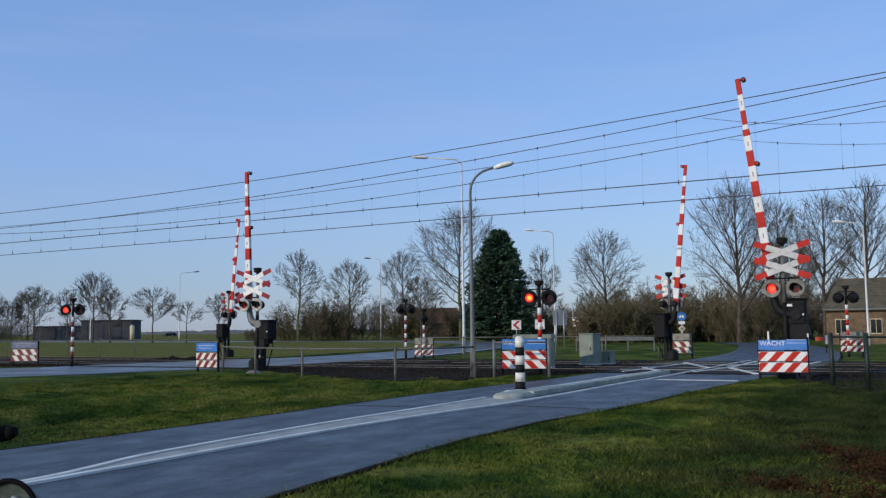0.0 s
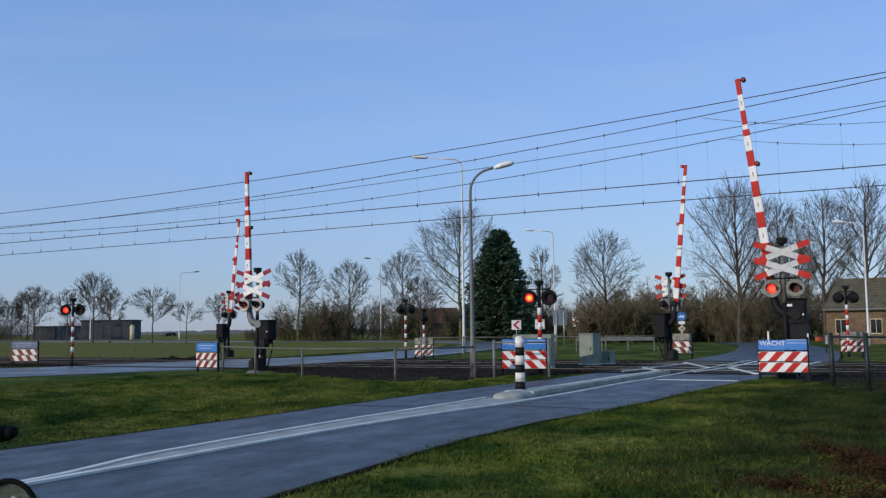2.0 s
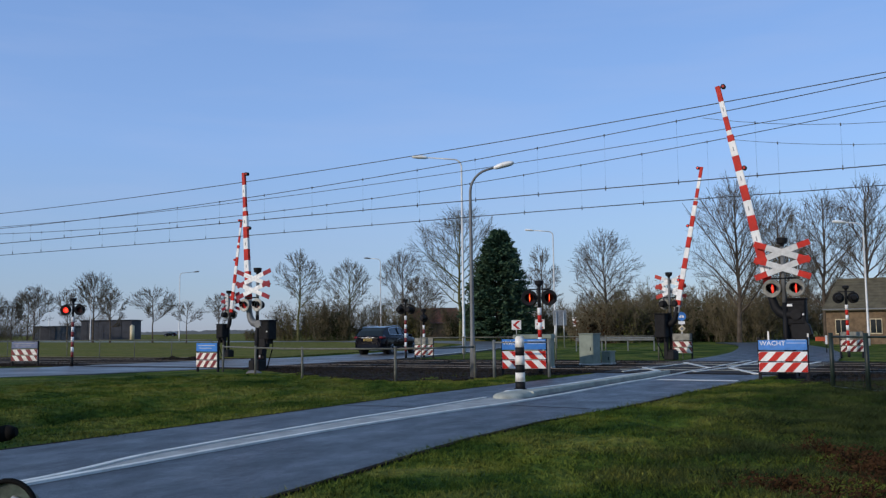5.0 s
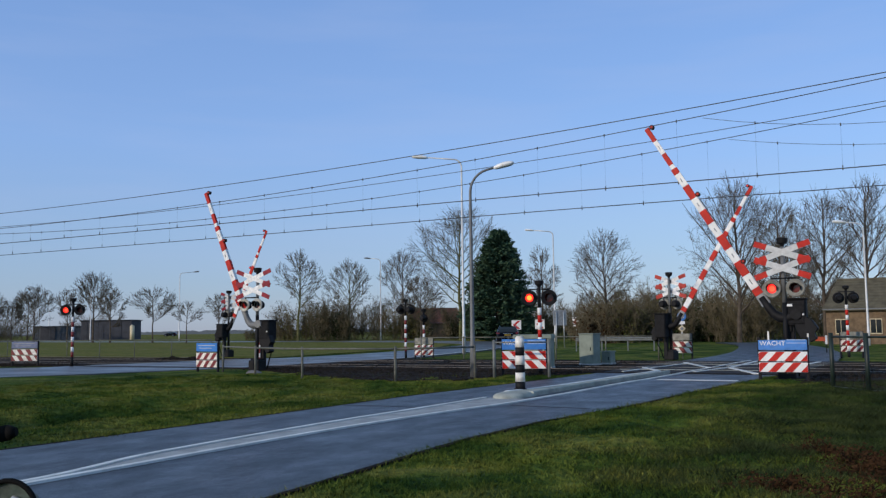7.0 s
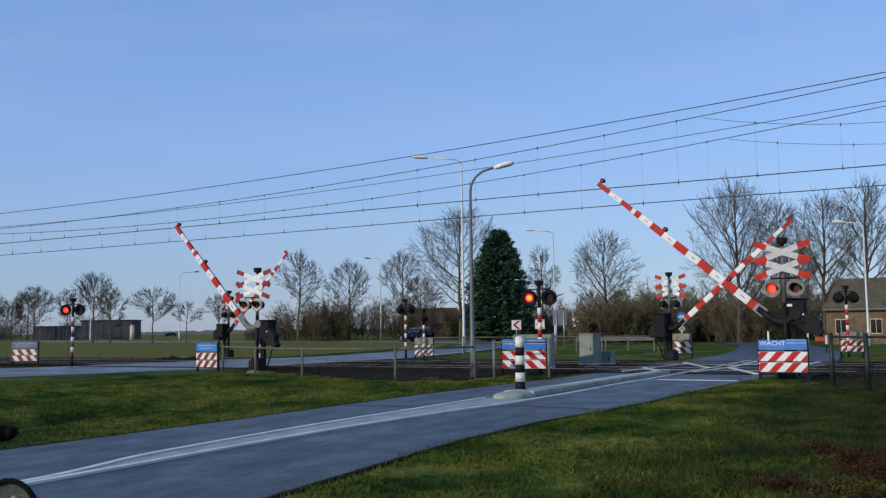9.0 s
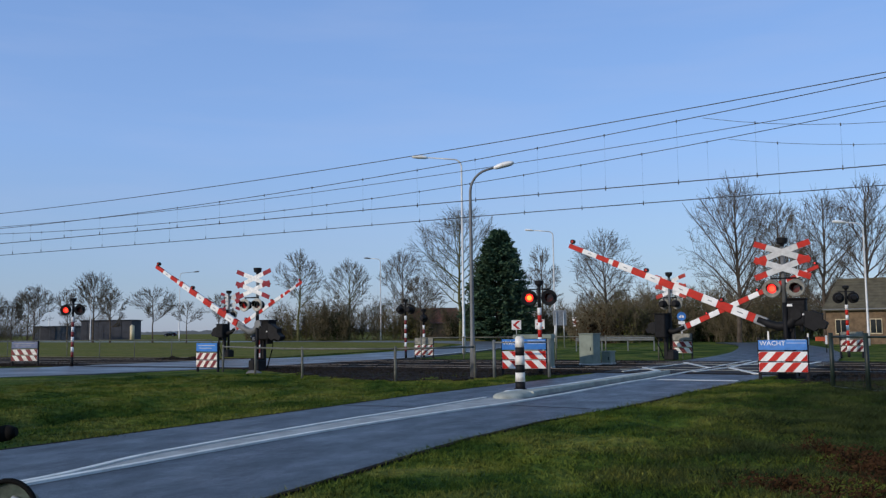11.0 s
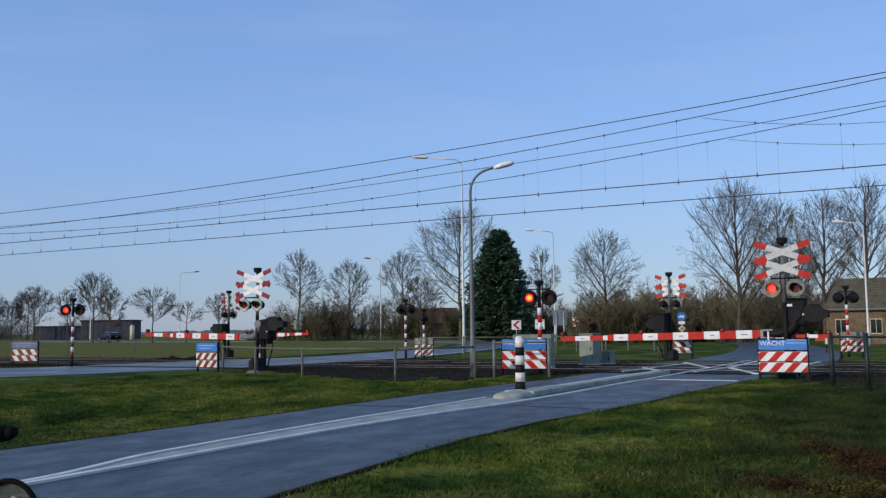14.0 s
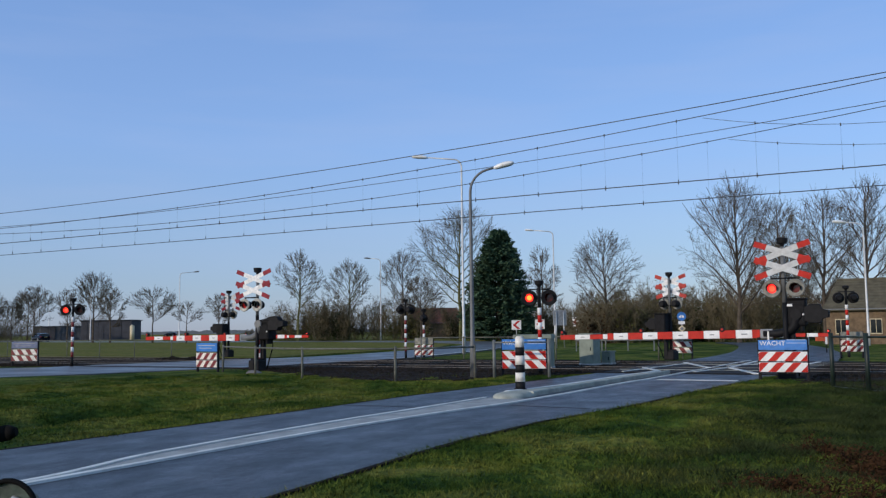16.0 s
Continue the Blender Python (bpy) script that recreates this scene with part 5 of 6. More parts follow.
def build_wires():
    span = 88.0

    def cat(low, k, mid):
        return lambda t: low + k * (min(abs(t - mid), abs(t - mid + span), abs(t - mid - span))) ** 2
    def stitch(top, t0, fall, bow):
        return lambda t: top - fall * (t0 - t) + bow * (t0 - t) ** 2
    for n0, first, mess, low in ((4.24, 1.17, cat(6.44, 0.00129, 35.0), stitch(7.73, 2.76, 0.252, 0.0205)), (8.37, 1.10, cat(6.657, 0.00163, 29.9), stitch(7.80, 2.70, 0.210, 0.0137))):
        sag_wire("contact_wire", "dark thin contact wire stretched over the track", n0, lambda t: 5.70 + 0.09 * math.exp(-((t - 8) / 16) ** 2), 0.017)
        sag_wire("messenger_wire", "dark sagging messenger wire carrying the contact wire", n0, mess, 0.014)
        sag_wire("stitch_wire", "thin stitch wire slung below the messenger wire", n0, low, 0.008, -9.3, 2.7, 1.0)
        s = Soup()
        for k in range(-4, 46):
            t = first + k * 2.35
            zt = low(t) if -9 < t < 2.7 else mess(t)
            s.seg(tn(t, n0, 5.70), tn(t, n0, zt + 0.02), 0.0024, 0.0024, 4)
            s.seg(tn(t, n0, 5.72), tn(t, n0, 5.86), 0.020, 0.016, 5)
            s.seg(tn(t, n0, zt - 0.05), tn(t, n0, zt + 0.04), 0.022, 0.018, 5)
        tagged(s.done("droppers", [M_WIRE]), "thin dropper wires with clamps between the overhead wires", "overhead wire", kind="stuff")
    sag_wire("feeder_wire", "dark sagging feeder wire above the tracks", 2.0, cat(6.705, 0.000936, 32.2), 0.014)
    sag_wire("feeder_wire", "dark sagging feeder wire beyond the tracks", 10.6, cat(7.653, 0.000865, 37.4), 0.014)


# ---------------------------------------------------------------- plants
def bare_tree(label, x, y, h, w, seed, bark, trunk=0.25, limbs=15, depth=3, r0=None, lean=(0, 0), twig=None, upright=0.55, name="bare_tree", gnarl=0.06):
    """A leafless tree: tapered trunk and limbs, then a crown of many fine twigs."""
    rnd = random.Random(seed)
    ob = thing(name, label, "tree", pose(x, y, -0.1))
    wood, fine = Soup(), Soup()
    r0 = r0 or h * 0.0145
    rmin = 0.00009 * y + 0.002 if y < 115 else 0.00014 * y
    # trunk, a little crooked
    n = 12
    pts, rad = [], []
    off = Vector((0, 0, 0))
    for i in range(n + 1):
        s = i / n
        off += Vector((rnd.gauss(0, gnarl) + lean[0], rnd.gauss(0, gnarl) + lean[1], 0)) * h / n * (0.4 if s < trunk else 1.0)
        pts.append(Vector((off.x, off.y, h * 0.93 * s)))
        rad.append(r0 * (1.25 if i == 0 else 1.0) * (1 - 0.93 * s) + 0.008)
    for i in range(n):
        wood.seg(pts[i], pts[i + 1], rad[i], rad[i + 1], 7)

    def at(s):
        k = min(n - 1, int(s * n))
        return pts[k].lerp(pts[k + 1], s * n - k), rad[k] + (rad[k + 1] - rad[k]) * (s * n - k)

    def grow(p, d, length, r, lev):
        steps = 5 if lev == depth else 3
        for i in range(steps):
            if p.z > h * (1.0 - 0.42 * min(1.0, (p.x * p.x + p.y * p.y) / (0.27 * w * w))) * rnd.uniform(0.92, 1.04):
                return
            d = (d + Vector((rnd.gauss(0, 0.08), rnd.gauss(0, 0.08), rnd.gauss(0.05, 0.06)))).normalized()
            q = p + d * (length / steps)
            ra, rb = r * (1 - i / steps * 0.75), r * (1 - (i + 1) / steps * 0.75)
            (wood if lev >= depth - 1 else fine).seg(p, q, ra, rb, 5 if lev == depth else 3)
            p = q
            if lev > 0:
                for _ in range(2 if lev > 1 else 3):
                    a = rnd.uniform(0, 2 * math.pi)
                    side = d.orthogonal().normalized()
                    side = Matrix.Rotation(a, 3, d) @ side
                    e = (d * rnd.uniform(0.85, 1.15) + side * rnd.uniform(0.40, 0.75)).normalized()
                    grow(p, e, length * rnd.uniform(0.34, 0.58) * (1.0 - 0.35 * i / steps), max(rb * 0.5, rmin), lev - 1)
    for i in range(limbs):
        s = trunk + (0.97 - trunk) * ((i + rnd.random()) / limbs) ** 0.9
        p, r = at(s)
        a = i * 2.4 + rnd.uniform(-0.5, 0.5)
        f = (s - trunk) / (1 - trunk)
        shape = (0.80 + 0.6 * f) if f < 0.35 else (1.01 - 0.95 * (f - 0.35))
        up = upright + 0.2 + 0.7 * f + rnd.uniform(-0.15, 0.15)
        d = Vector((math.cos(a), math.sin(a), up)).normalized()
        grow(p, d, w * 0.40 * shape * rnd.uniform(0.8, 1.15) / max(0.5, d.xy.length), max(r * 0.55, 0.02), depth)
    wood.done("trunk", [bark], ob, "crooked trunk and limbs")
    fine.done("crown", [twig or M_TWIG], ob, "crown of fine bare twigs")
    return ob


def thicket(label, x, y, w, d, h, seed, leaf, leaves=1500, stems=26, name="bush", size=0.10, shape=0.5):
    """A shrub of many stems and small leaves with an uneven top."""
    rnd = random.Random(seed)
    ob = thing(name, label, "bush", pose(x, y, -0.12))
    s, lv = Soup(), Soup()
    tops = []
    for i in range(stems):
        bx, by = rnd.uniform(-0.42, 0.42) * w, rnd.uniform(-0.42, 0.42) * d
        edge = 1 - shape * (2 * bx / w) ** 2
        top = h * edge * rnd.uniform(0.55, 1.05)
        p = Vector((bx, by, 0))
        dirn = Vector((rnd.gauss(0, 0.25), rnd.gauss(0, 0.25), 1)).normalized()
        k = 5
        for j in range(k):
            q = p + dirn * top / k
            s.seg(p, q, 0.035 * (1 - j / k) + 0.008, 0.035 * (1 - (j + 1) / k) + 0.006, 4)
            dirn = (dirn + Vector((rnd.gauss(0, 0.2), rnd.gauss(0, 0.2), 0.1))).normalized()
            for _ in range(7):
                e = (dirn + Vector((rnd.gauss(0, 0.8), rnd.gauss(0, 0.8), rnd.uniform(0, 0.8)))).normalized()
                r = q + e * rnd.uniform(0.3, 0.9) * h * 0.25
                s.seg(q, r, 0.016, 0.009, 3)
                tops.append(r)
                for _ in range(4):
                    e2 = (e + Vector((rnd.gauss(0, 0.6), rnd.gauss(0, 0.6), rnd.uniform(0, 0.6)))).normalized()
                    r2 = r + e2 * rnd.uniform(0.15, 0.5) * h * 0.2
                    s.seg(r, r2, 0.010, 0.007, 3)
                    tops.append(r2)
            p = q
    for _ in range(leaves):
        c = rnd.choice(tops)
        p = c * rnd.uniform(0.55, 1.02) + Vector((rnd.gauss(0, 0.16), rnd.gauss(0, 0.16), rnd.gauss(0, 0.14)))
        p.z = max(p.z * (rnd.random() if rnd.random() < 0.4 else 1.0), 0.05)
        a = Vector((rnd.gauss(0, 1), rnd.gauss(0, 1), rnd.gauss(0, 1))).normalized()
        b = a.orthogonal().normalized()
        k = size * rnd.uniform(0.5, 1.4)
        lv.quad(p, a * k, b * k * 0.7)
    s.done("shrub_wood", [M_SHRUBWOOD], ob, "tangled bare stems")
    lv.done("foliage", [leaf], ob, "small dull leaves")
    return ob


def conifer(label, x, y, h, w, seed):
    rnd = random.Random(seed)
    ob = thing("conifer", label, "tree", pose(x, y, -0.1))
    s, lv = Soup(), Soup()
    s.seg(Vector((0, 0, 0)), Vector((0.1, 0, h * 0.6)), h * 0.02, h * 0.01, 8)
    s.seg(Vector((0.1, 0, h * 0.6)), Vector((0.05, 0, h * 0.98)), h * 0.01, 0.01, 6)
    for i in range(1150):
        z = h * (0.03 + 0.95 * (i / 1150) ** 1.1)
        f = z / h
        reach = w * 0.5 * 1.03 * (1.01 - f) ** 0.62 * (1.0 if f > 0.12 else 0.85) * rnd.uniform(0.72, 1.06)
        a = rnd.uniform(0, 2 * math.pi)
        d = Vector((math.cos(a), math.sin(a), rnd.uniform(-0.15, 0.45)))
        p = Vector((0.08 * f, 0, z))
        s.seg(p, p + d * reach, 0.02, 0.006, 3)
        for _ in range(34):
            u = rnd.uniform(0.25, 1.0) ** 0.7
            c = p + d * reach * u + Vector((rnd.gauss(0, 0.13), rnd.gauss(0, 0.13), rnd.gauss(0.03, 0.12)))
            e = (d + Vector((rnd.gauss(0, 0.7), rnd.gauss(0, 0.7), rnd.gauss(0.2, 0.5)))).normalized()
            lv.quad(c, e.orthogonal().normalized() * rnd.uniform(0.05, 0.10), e * rnd.uniform(0.10, 0.22))
    s.done("trunk", [M_BARK], ob, "dark trunk and boughs")
    lv.done("needle_sprays", [M_NEEDLE], ob, "dense dark green needle sprays")



BRAMBLES = ((3.72, 9.05, 0.24, 0.34), (3.80, 8.5, 0.38, 0.38), (3.80, 7.9, 0.50, 0.42), (3.72, 7.2, 0.58, 0.46), (2.56, 7.05, 0.34, 0.26), (3.1, 6.8, 0.60, 0.40), (4.15, 7.7, 0.42, 0.42), (3.55, 6.5, 0.50, 0.36))


def build_grass():
    rnd = random.Random(11)
    v, f = [], []

    def blade(p, hgt, w):
        a = rnd.uniform(0, 6.283)
        lean = rnd.uniform(0.5, 2.2) * hgt
        dx, dy = math.cos(a), math.sin(a)
        b = rnd.uniform(0, 6.283)
        k = len(v)
        v.append((p.x - dy * w, p.y + dx * w, p.z - 0.02))
        v.append((p.x + dy * w, p.y - dx * w, p.z - 0.02))
        v.append((p.x + math.cos(b) * lean, p.y + math.sin(b) * lean, p.z + hgt))
        f.append((k, k + 1, k + 2))
    done = 0
    while done < 210000:
        x, y = rnd.uniform(-13, 14), 3.5 + 24 * rnd.random() ** 1.5
        if abs(x) > 0.56 * y + 0.6:
            continue
        q = Vector((x - MX, y - MY, 0))
        t, n = q.dot(TV), q.dot(NV)
        edge = 0.10 * noise.noise(Vector((x * 1.7, y * 1.7, 2))) + 0.07 * noise.noise(Vector((x * 7.0, y * 7.0, 5)))
        rr, rl = road_r(n), road_l(n)
        if n > 1.1 or rr + 0.03 + edge < t < rl - 0.03 + edge:
            continue
        bare = soil_edge(t)
        if bare is not None and n > bare + 0.5 * edge and rnd.random() > 0.06:
            continue
        verge = 1.0 + 0.8 * math.exp(-min(abs(t - rr), abs(t - rl)) / 0.15)
        if 18 < t:
            continue
        c = noise.noise(Vector((x * 0.9, y * 0.9, 7)))
        if rnd.random() > 0.62 + 0.6 * c:
            continue
        blade(Vector((x, y, ground_z(x, y) + 0.006)), rnd.uniform(0.006, 0.032) * (1 + 0.9 * max(0, c)) * verge, rnd.uniform(0.004, 0.009) * (1 + y * 0.05))
        done += 1
    # coarser tussocks
    made = 0
    while made < 620:
        x, y = rnd.uniform(-10, 11), 4.0 + 19 * rnd.random() ** 1.3
        q = Vector((x - MX, y - MY, 0))
        t, n = q.dot(TV), q.dot(NV)
        if abs(x) > 0.56 * y + 0.4 or n > -0.3:
            continue
        big = rnd.uniform(0.5, 1.3)
        if road_r(n) - 0.15 < t < road_l(n) + 0.15:
            continue
        z = ground_z(x, y)
        for _ in range(46):
            blade(Vector((x + rnd.gauss(0, 0.09) * big, y + rnd.gauss(0, 0.09) * big, z)), rnd.uniform(0.02, 0.05) * big, rnd.uniform(0.004, 0.008) * (1 + y * 0.04))
        made += 1
    me = bpy.data.meshes.new("grass")
    me.from_pydata(v, [], f)
    me.materials.append(M_BLADE)
    tagged(new("grass", me), "short rough green winter grass on the verges", "grass", kind="stuff")
    # rank grass round the brambles, its colour also darkened for the dim lower right corner
    v.clear()
    f.clear()
    made = 0
    while made < 105000:
        x, y = rnd.uniform(1.2, 11.0), rnd.uniform(4.6, 20.5)
        q = Vector((x - MX, y - MY, 0))
        t, n = q.dot(TV), q.dot(NV)
        thick = (0.5 - t) * 0.30 + 0.5 * noise.noise(Vector((x * 0.8, y * 0.8, 15)))
        if abs(x) > 0.53 * y + 0.4 or rnd.random() > thick:
            continue
        if rnd.random() < 0.85 and any(((x - bx) / (bw * 0.8)) ** 2 + ((y - by) / (bd * 0.8)) ** 2 < 1 for bx, by, bw, bd in BRAMBLES):
            continue
        blade(Vector((x, y, ground_z(x, y))), rnd.uniform(0.03, 0.10) * (0.6 + thick * 0.4), rnd.uniform(0.003, 0.007))
        made += 1
    me = bpy.data.meshes.new("rank_grass")
    me.from_pydata(v, [], f)
    me.materials.append(M_RANK)
    tagged(new("rank_grass", me), "rank green grass round the brambles, darkened for the dim corner", "grass", kind="stuff")


# ---------------------------------------------------------------- buildings
def window_unit(parent, x, y, z, w, h, sign=-1):
    bm = bmesh.new()
    box(bm, (x, y + sign * 0.01, z), (w, 0.10, h), 0.01)
    fr = part("window", bm, M_CREAM, parent, "cream framed window")
    for s in (-1, 1):
        bm = bmesh.new()
        box(bm, (x + s * w * 0.235, y + sign * 0.062, z + h * 0.01), (w * 0.42, 0.01, h * 0.88))
        part("pane", bm, M_GLASS, fr)


def house(label, x, y, face, w, d, eave, ridge, wall_mat, roof_mat, windows, hip=0.0):
    ob = thing("house", label, "house", pose(x, y, -0.1, 0, 0, face))
    bm = bmesh.new()
    outline = [(-d / 2, 0), (d / 2, 0), (d / 2, eave), (0, ridge - 0.15), (-d / 2, eave)]
    a = [bm.verts.new((-w / 2 + (hip if i == 3 else 0), yy, z)) for i, (yy, z) in enumerate(outline)]
    b = [bm.verts.new((w / 2, yy, z)) for yy, z in outline]
    bm.faces.new(a)
    bm.faces.new(b[::-1])
    for i in range(5):
        bm.faces.new((a[i], b[i], b[(i + 1) % 5], a[(i + 1) % 5]))
    part("wall", bm, wall_mat, ob)
    for s in (-1, 1):
        ang = math.atan2(ridge - eave, d / 2)
        ln = math.hypot(ridge - eave, d / 2) + 0.35
        rows = int(ln / 0.32)
        for k in range(rows):
            u0, u1 = k * ln / rows, (k + 1) * ln / rows + 0.03
            mid = (u0 + u1) / 2
            yy = s * mid * math.cos(ang)
            zz = ridge - mid * math.sin(ang) + 0.03
            bm = bmesh.new()
            cut = hip * (1 - mid / ln)
            box(bm, (cut / 2, yy, zz), (w + 0.5 - cut, u1 - u0, 0.05), 0.0, Matrix.Rotation(-s * ang + s * 0.05, 4, "X"))
            part("tile_course", bm, roof_mat, ob)
    if hip:
        bm = bmesh.new()
        q = [bm.verts.new(p) for p in ((-w / 2 - 0.30, -d / 2 - 0.25, eave - 0.10), (-w / 2 - 0.30, d / 2 + 0.25, eave - 0.10), (-w / 2 + hip, 0, ridge + 0.04), (-w / 2 + hip + 0.1, 0, ridge - 0.1), (-w / 2, -d / 2 - 0.2, eave - 0.15), (-w / 2, d / 2 + 0.2, eave - 0.15))]
        for f in ((0, 1, 2), (0, 2, 3, 4), (1, 5, 3, 2), (0, 4, 5, 1), (3, 5, 4)):
            bm.faces.new([q[i] for i in f])
        part("hip_roof", bm, roof_mat, ob, "tiled hip end")
    bm = bmesh.new()
    rod(bm, (-w / 2 - 0.26 + hip, 0, ridge + 0.05), (w / 2 + 0.26, 0, ridge + 0.05), 0.09, n=8)
    part("ridge", bm, roof_mat, ob)
    bm = bmesh.new()
    rod(bm, (-w / 2 - 0.2, -d / 2 - 0.2, eave - 0.12), (w / 2 + 0.2, -d / 2 - 0.2, eave - 0.12), 0.06, n=8)
    part("gutter", bm, M_DARKPOLE, ob)
    for wx, wz, ww, wh in windows:
        window_unit(ob, wx, -d / 2, wz, ww, wh)
    return ob


def barn(label, x, y, w, d, h, material, face=0):
    ob = thing("barn", label, "building", pose(x, y, -0.1, 0, 0, face))
    bm = bmesh.new()
    box(bm, (0, 0, h / 2), (w, d, h), 0.02)
    part("wall", bm, material, ob)
    bm = bmesh.new()
    box(bm, (0, 0, h + 0.08), (w + 0.6, d + 0.6, 0.16), 0.03)
    part("roof", bm, material, ob)
    for k in range(int(w / 2.4)):
        bm = bmesh.new()
        box(bm, (-w / 2 + 1.2 + k * 2.4, -d / 2 - 0.03, h / 2), (0.12, 0.08, h - 0.1))
        part("wall_rib", bm, material, ob)
    bm = bmesh.new()
    box(bm, (-w * 0.2, -d / 2 - 0.03, 1.6), (3.2, 0.06, 3.0), 0.01)
    part("door", bm, M_BARN, ob)
    return ob


# ---------------------------------------------------------------- estate car
def build_car():
    """Dark blue estate car, nose to +x, origin on the road under its middle."""
    ob = thing("estate_car", "dark blue estate car with chrome window trim, driving", "car")
    # lower body: sections along x with half width and belt height
    rows = [(-2.40, 0.66, 0.46, 0.88), (-2.44, 0.74, 0.36, 0.93), (-2.34, 0.86, 0.27, 1.04), (-1.95, 0.93, 0.22, 1.08), (-1.37, 0.945, 0.20, 1.07), (-0.5, 0.945, 0.19, 1.04), (0.4, 0.945, 0.19, 1.00), (0.95, 0.94, 0.20, 0.97), (1.37, 0.93, 0.21, 0.93), (1.75, 0.89, 0.21, 0.86), (2.05, 0.80, 0.22, 0.77), (2.24, 0.64, 0.28, 0.68), (2.28, 0.50, 0.36, 0.60)]
    bm = bmesh.new()
    rings = []
    for x, hw, lo, hi in rows:
        mid = lo + (hi - lo) * 0.55
        sec = [(-hw * 0.90, lo), (-hw * 0.99, lo + 0.08), (-hw, mid), (-hw * 0.94, hi - 0.05), (-hw * 0.84, hi), (0, hi + 0.025), (hw * 0.84, hi), (hw * 0.94, hi - 0.05), (hw, mid), (hw * 0.99, lo + 0.08), (hw * 0.90, lo)]
        rings.append([bm.verts.new((x, yy, z)) for yy, z in sec])
    k = len(rings[0])
    for a, b in zip(rings, rings[1:]):
        for i in range(k):
            f = bm.faces.new((a[i], a[(i + 1) % k], b[(i + 1) % k], b[i]))
            f.smooth = True
    bm.faces.new(rings[0])
    bm.faces.new(rings[-1][::-1])
    body = part("body", bm, M_CARPAINT, ob, "glossy dark blue bodywork")
    sub = body.modifiers.new("rounding", "SUBSURF")
    sub.levels = sub.render_levels = 2
    # cabin: glass house under a roof skin
    cab = [(-2.36, 0.76, 0.97, 1.00), (-2.08, 0.72, 0.97, 1.27), (-1.82, 0.69, 0.97, 1.42), (-1.2, 0.68, 0.97, 1.475), (-0.5, 0.67, 0.96, 1.49), (0.12, 0.66, 0.95, 1.455), (0.62, 0.67, 0.94, 1.30), (1.36, 0.78, 0.90, 0.93)]
    bm = bmesh.new()
    rings = []
    for x, hw, lo, hi in cab:
        rings.append([bm.verts.new((x, yy, z)) for yy, z in ((-0.86, lo), (-hw, hi - 0.05), (-hw + 0.10, hi), (0, hi + 0.015), (hw - 0.10, hi), (hw, hi - 0.05), (0.86, lo))])
    for a, b in zip(rings, rings[1:]):
        for i in range(6):
            bm.faces.new((a[i], a[i + 1], b[i + 1], b[i])).smooth = False
    bm.faces.new(rings[0])
    bm.faces.new(rings[-1][::-1])
    part("window_glass", bm, M_GLASS, ob, "dark tinted glass all round")
    bm = bmesh.new()
    for (x0, h0, l0, z0), (x1, h1, l1, z1) in zip(cab[2:6], cab[3:7]):
        q = []
        for x, hw, z in ((x0, h0, z0), (x1, h1, z1)):
            q.append([bm.verts.new((x, yy, zz)) for yy, zz in ((-hw - 0.012, z - 0.06), (-hw + 0.10, z + 0.012), (0, z + 0.028), (hw - 0.10, z + 0.012), (hw + 0.012, z - 0.06))])
        for i in range(4):
            bm.faces.new((q[0][i], q[0][i + 1], q[1][i + 1], q[1][i]))
    part("roof", bm, M_CARPAINT, ob)
    for s in (-1, 1):
        bm = bmesh.new()
        pipe(bm, [(-1.78, s * 0.65, 1.42), (-1.65, s * 0.65, 1.475), (-0.6, s * 0.64, 1.535), (0.1, s * 0.63, 1.50), (0.2, s * 0.63, 1.45)], 0.018, 6)
        part("roof_rail", bm, M_CHROME, ob, "chrome roof rail")
        bm = bmesh.new()
        pipe(bm, [(-1.62, s * 0.872, 1.085), (-1.0, s * 0.878, 1.065), (0.2, s * 0.876, 1.02), (1.05, s * 0.870, 0.975)], 0.014, 6)
        pipe(bm, [(-1.62, s * 0.870, 1.09), (-1.58, s * 0.80, 1.23), (-1.46, s * 0.73, 1.36), (-1.2, s * 0.705, 1.415), (-0.5, s * 0.70, 1.44), (0.15, s * 0.69, 1.40), (0.62, s * 0.715, 1.24), (1.12, s * 0.84, 0.98)], 0.014, 6)
        part("window_trim", bm, M_CHROME, ob, "bright chrome window trim")
        bm = bmesh.new()
        q = [bm.verts.new(p) for p in ((-2.34, s * 0.83, 0.98), (-1.60, s * 0.888, 1.0), (-1.58, s * 0.81, 1.20), (-1.42, s * 0.735, 1.36), (-1.30, s * 0.705, 1.435), (-1.82, s * 0.715, 1.40), (-2.10, s * 0.75, 1.24))]
        bm.faces.new(q)
        r = bmesh.ops.extrude_face_region(bm, geom=bm.faces[:])
        bmesh.ops.translate(bm, vec=(0, -s * 0.03, 0), verts=[e for e in r['geom'] if isinstance(e, bmesh.types.BMVert)])
        part("rear_pillar", bm, M_CARPAINT, ob)
        for x0 in (-0.45, 0.42):
            bm = bmesh.new()
            rod(bm, (x0, s * 0.872, 0.99), (x0 - (0.10 if x0 > 0 else 0.02), s * 0.70, 1.42), 0.03, n=6)
            part("pillar", bm, M_BLACK, ob)
        bm = bmesh.new()
        box(bm, (0.72, s * 0.99, 1.0), (0.16, 0.20, 0.13), 0.04)
        part("mirror", bm, M_CARPAINT, ob)
        bm = bmesh.new()
        box(bm, (-2.24, s * 0.70, 0.915), (0.36, 0.40, 0.12), 0.045, Matrix.Rotation(s * 0.30, 4, "Z"))
        part("tail_lamp", bm, M_TAIL, ob, "dark red tail lamp")
        bm = bmesh.new()
        box(bm, (2.03, s * 0.62, 0.70), (0.34, 0.30, 0.11), 0.04, Matrix.Rotation(-s * 0.45, 4, "Z"))
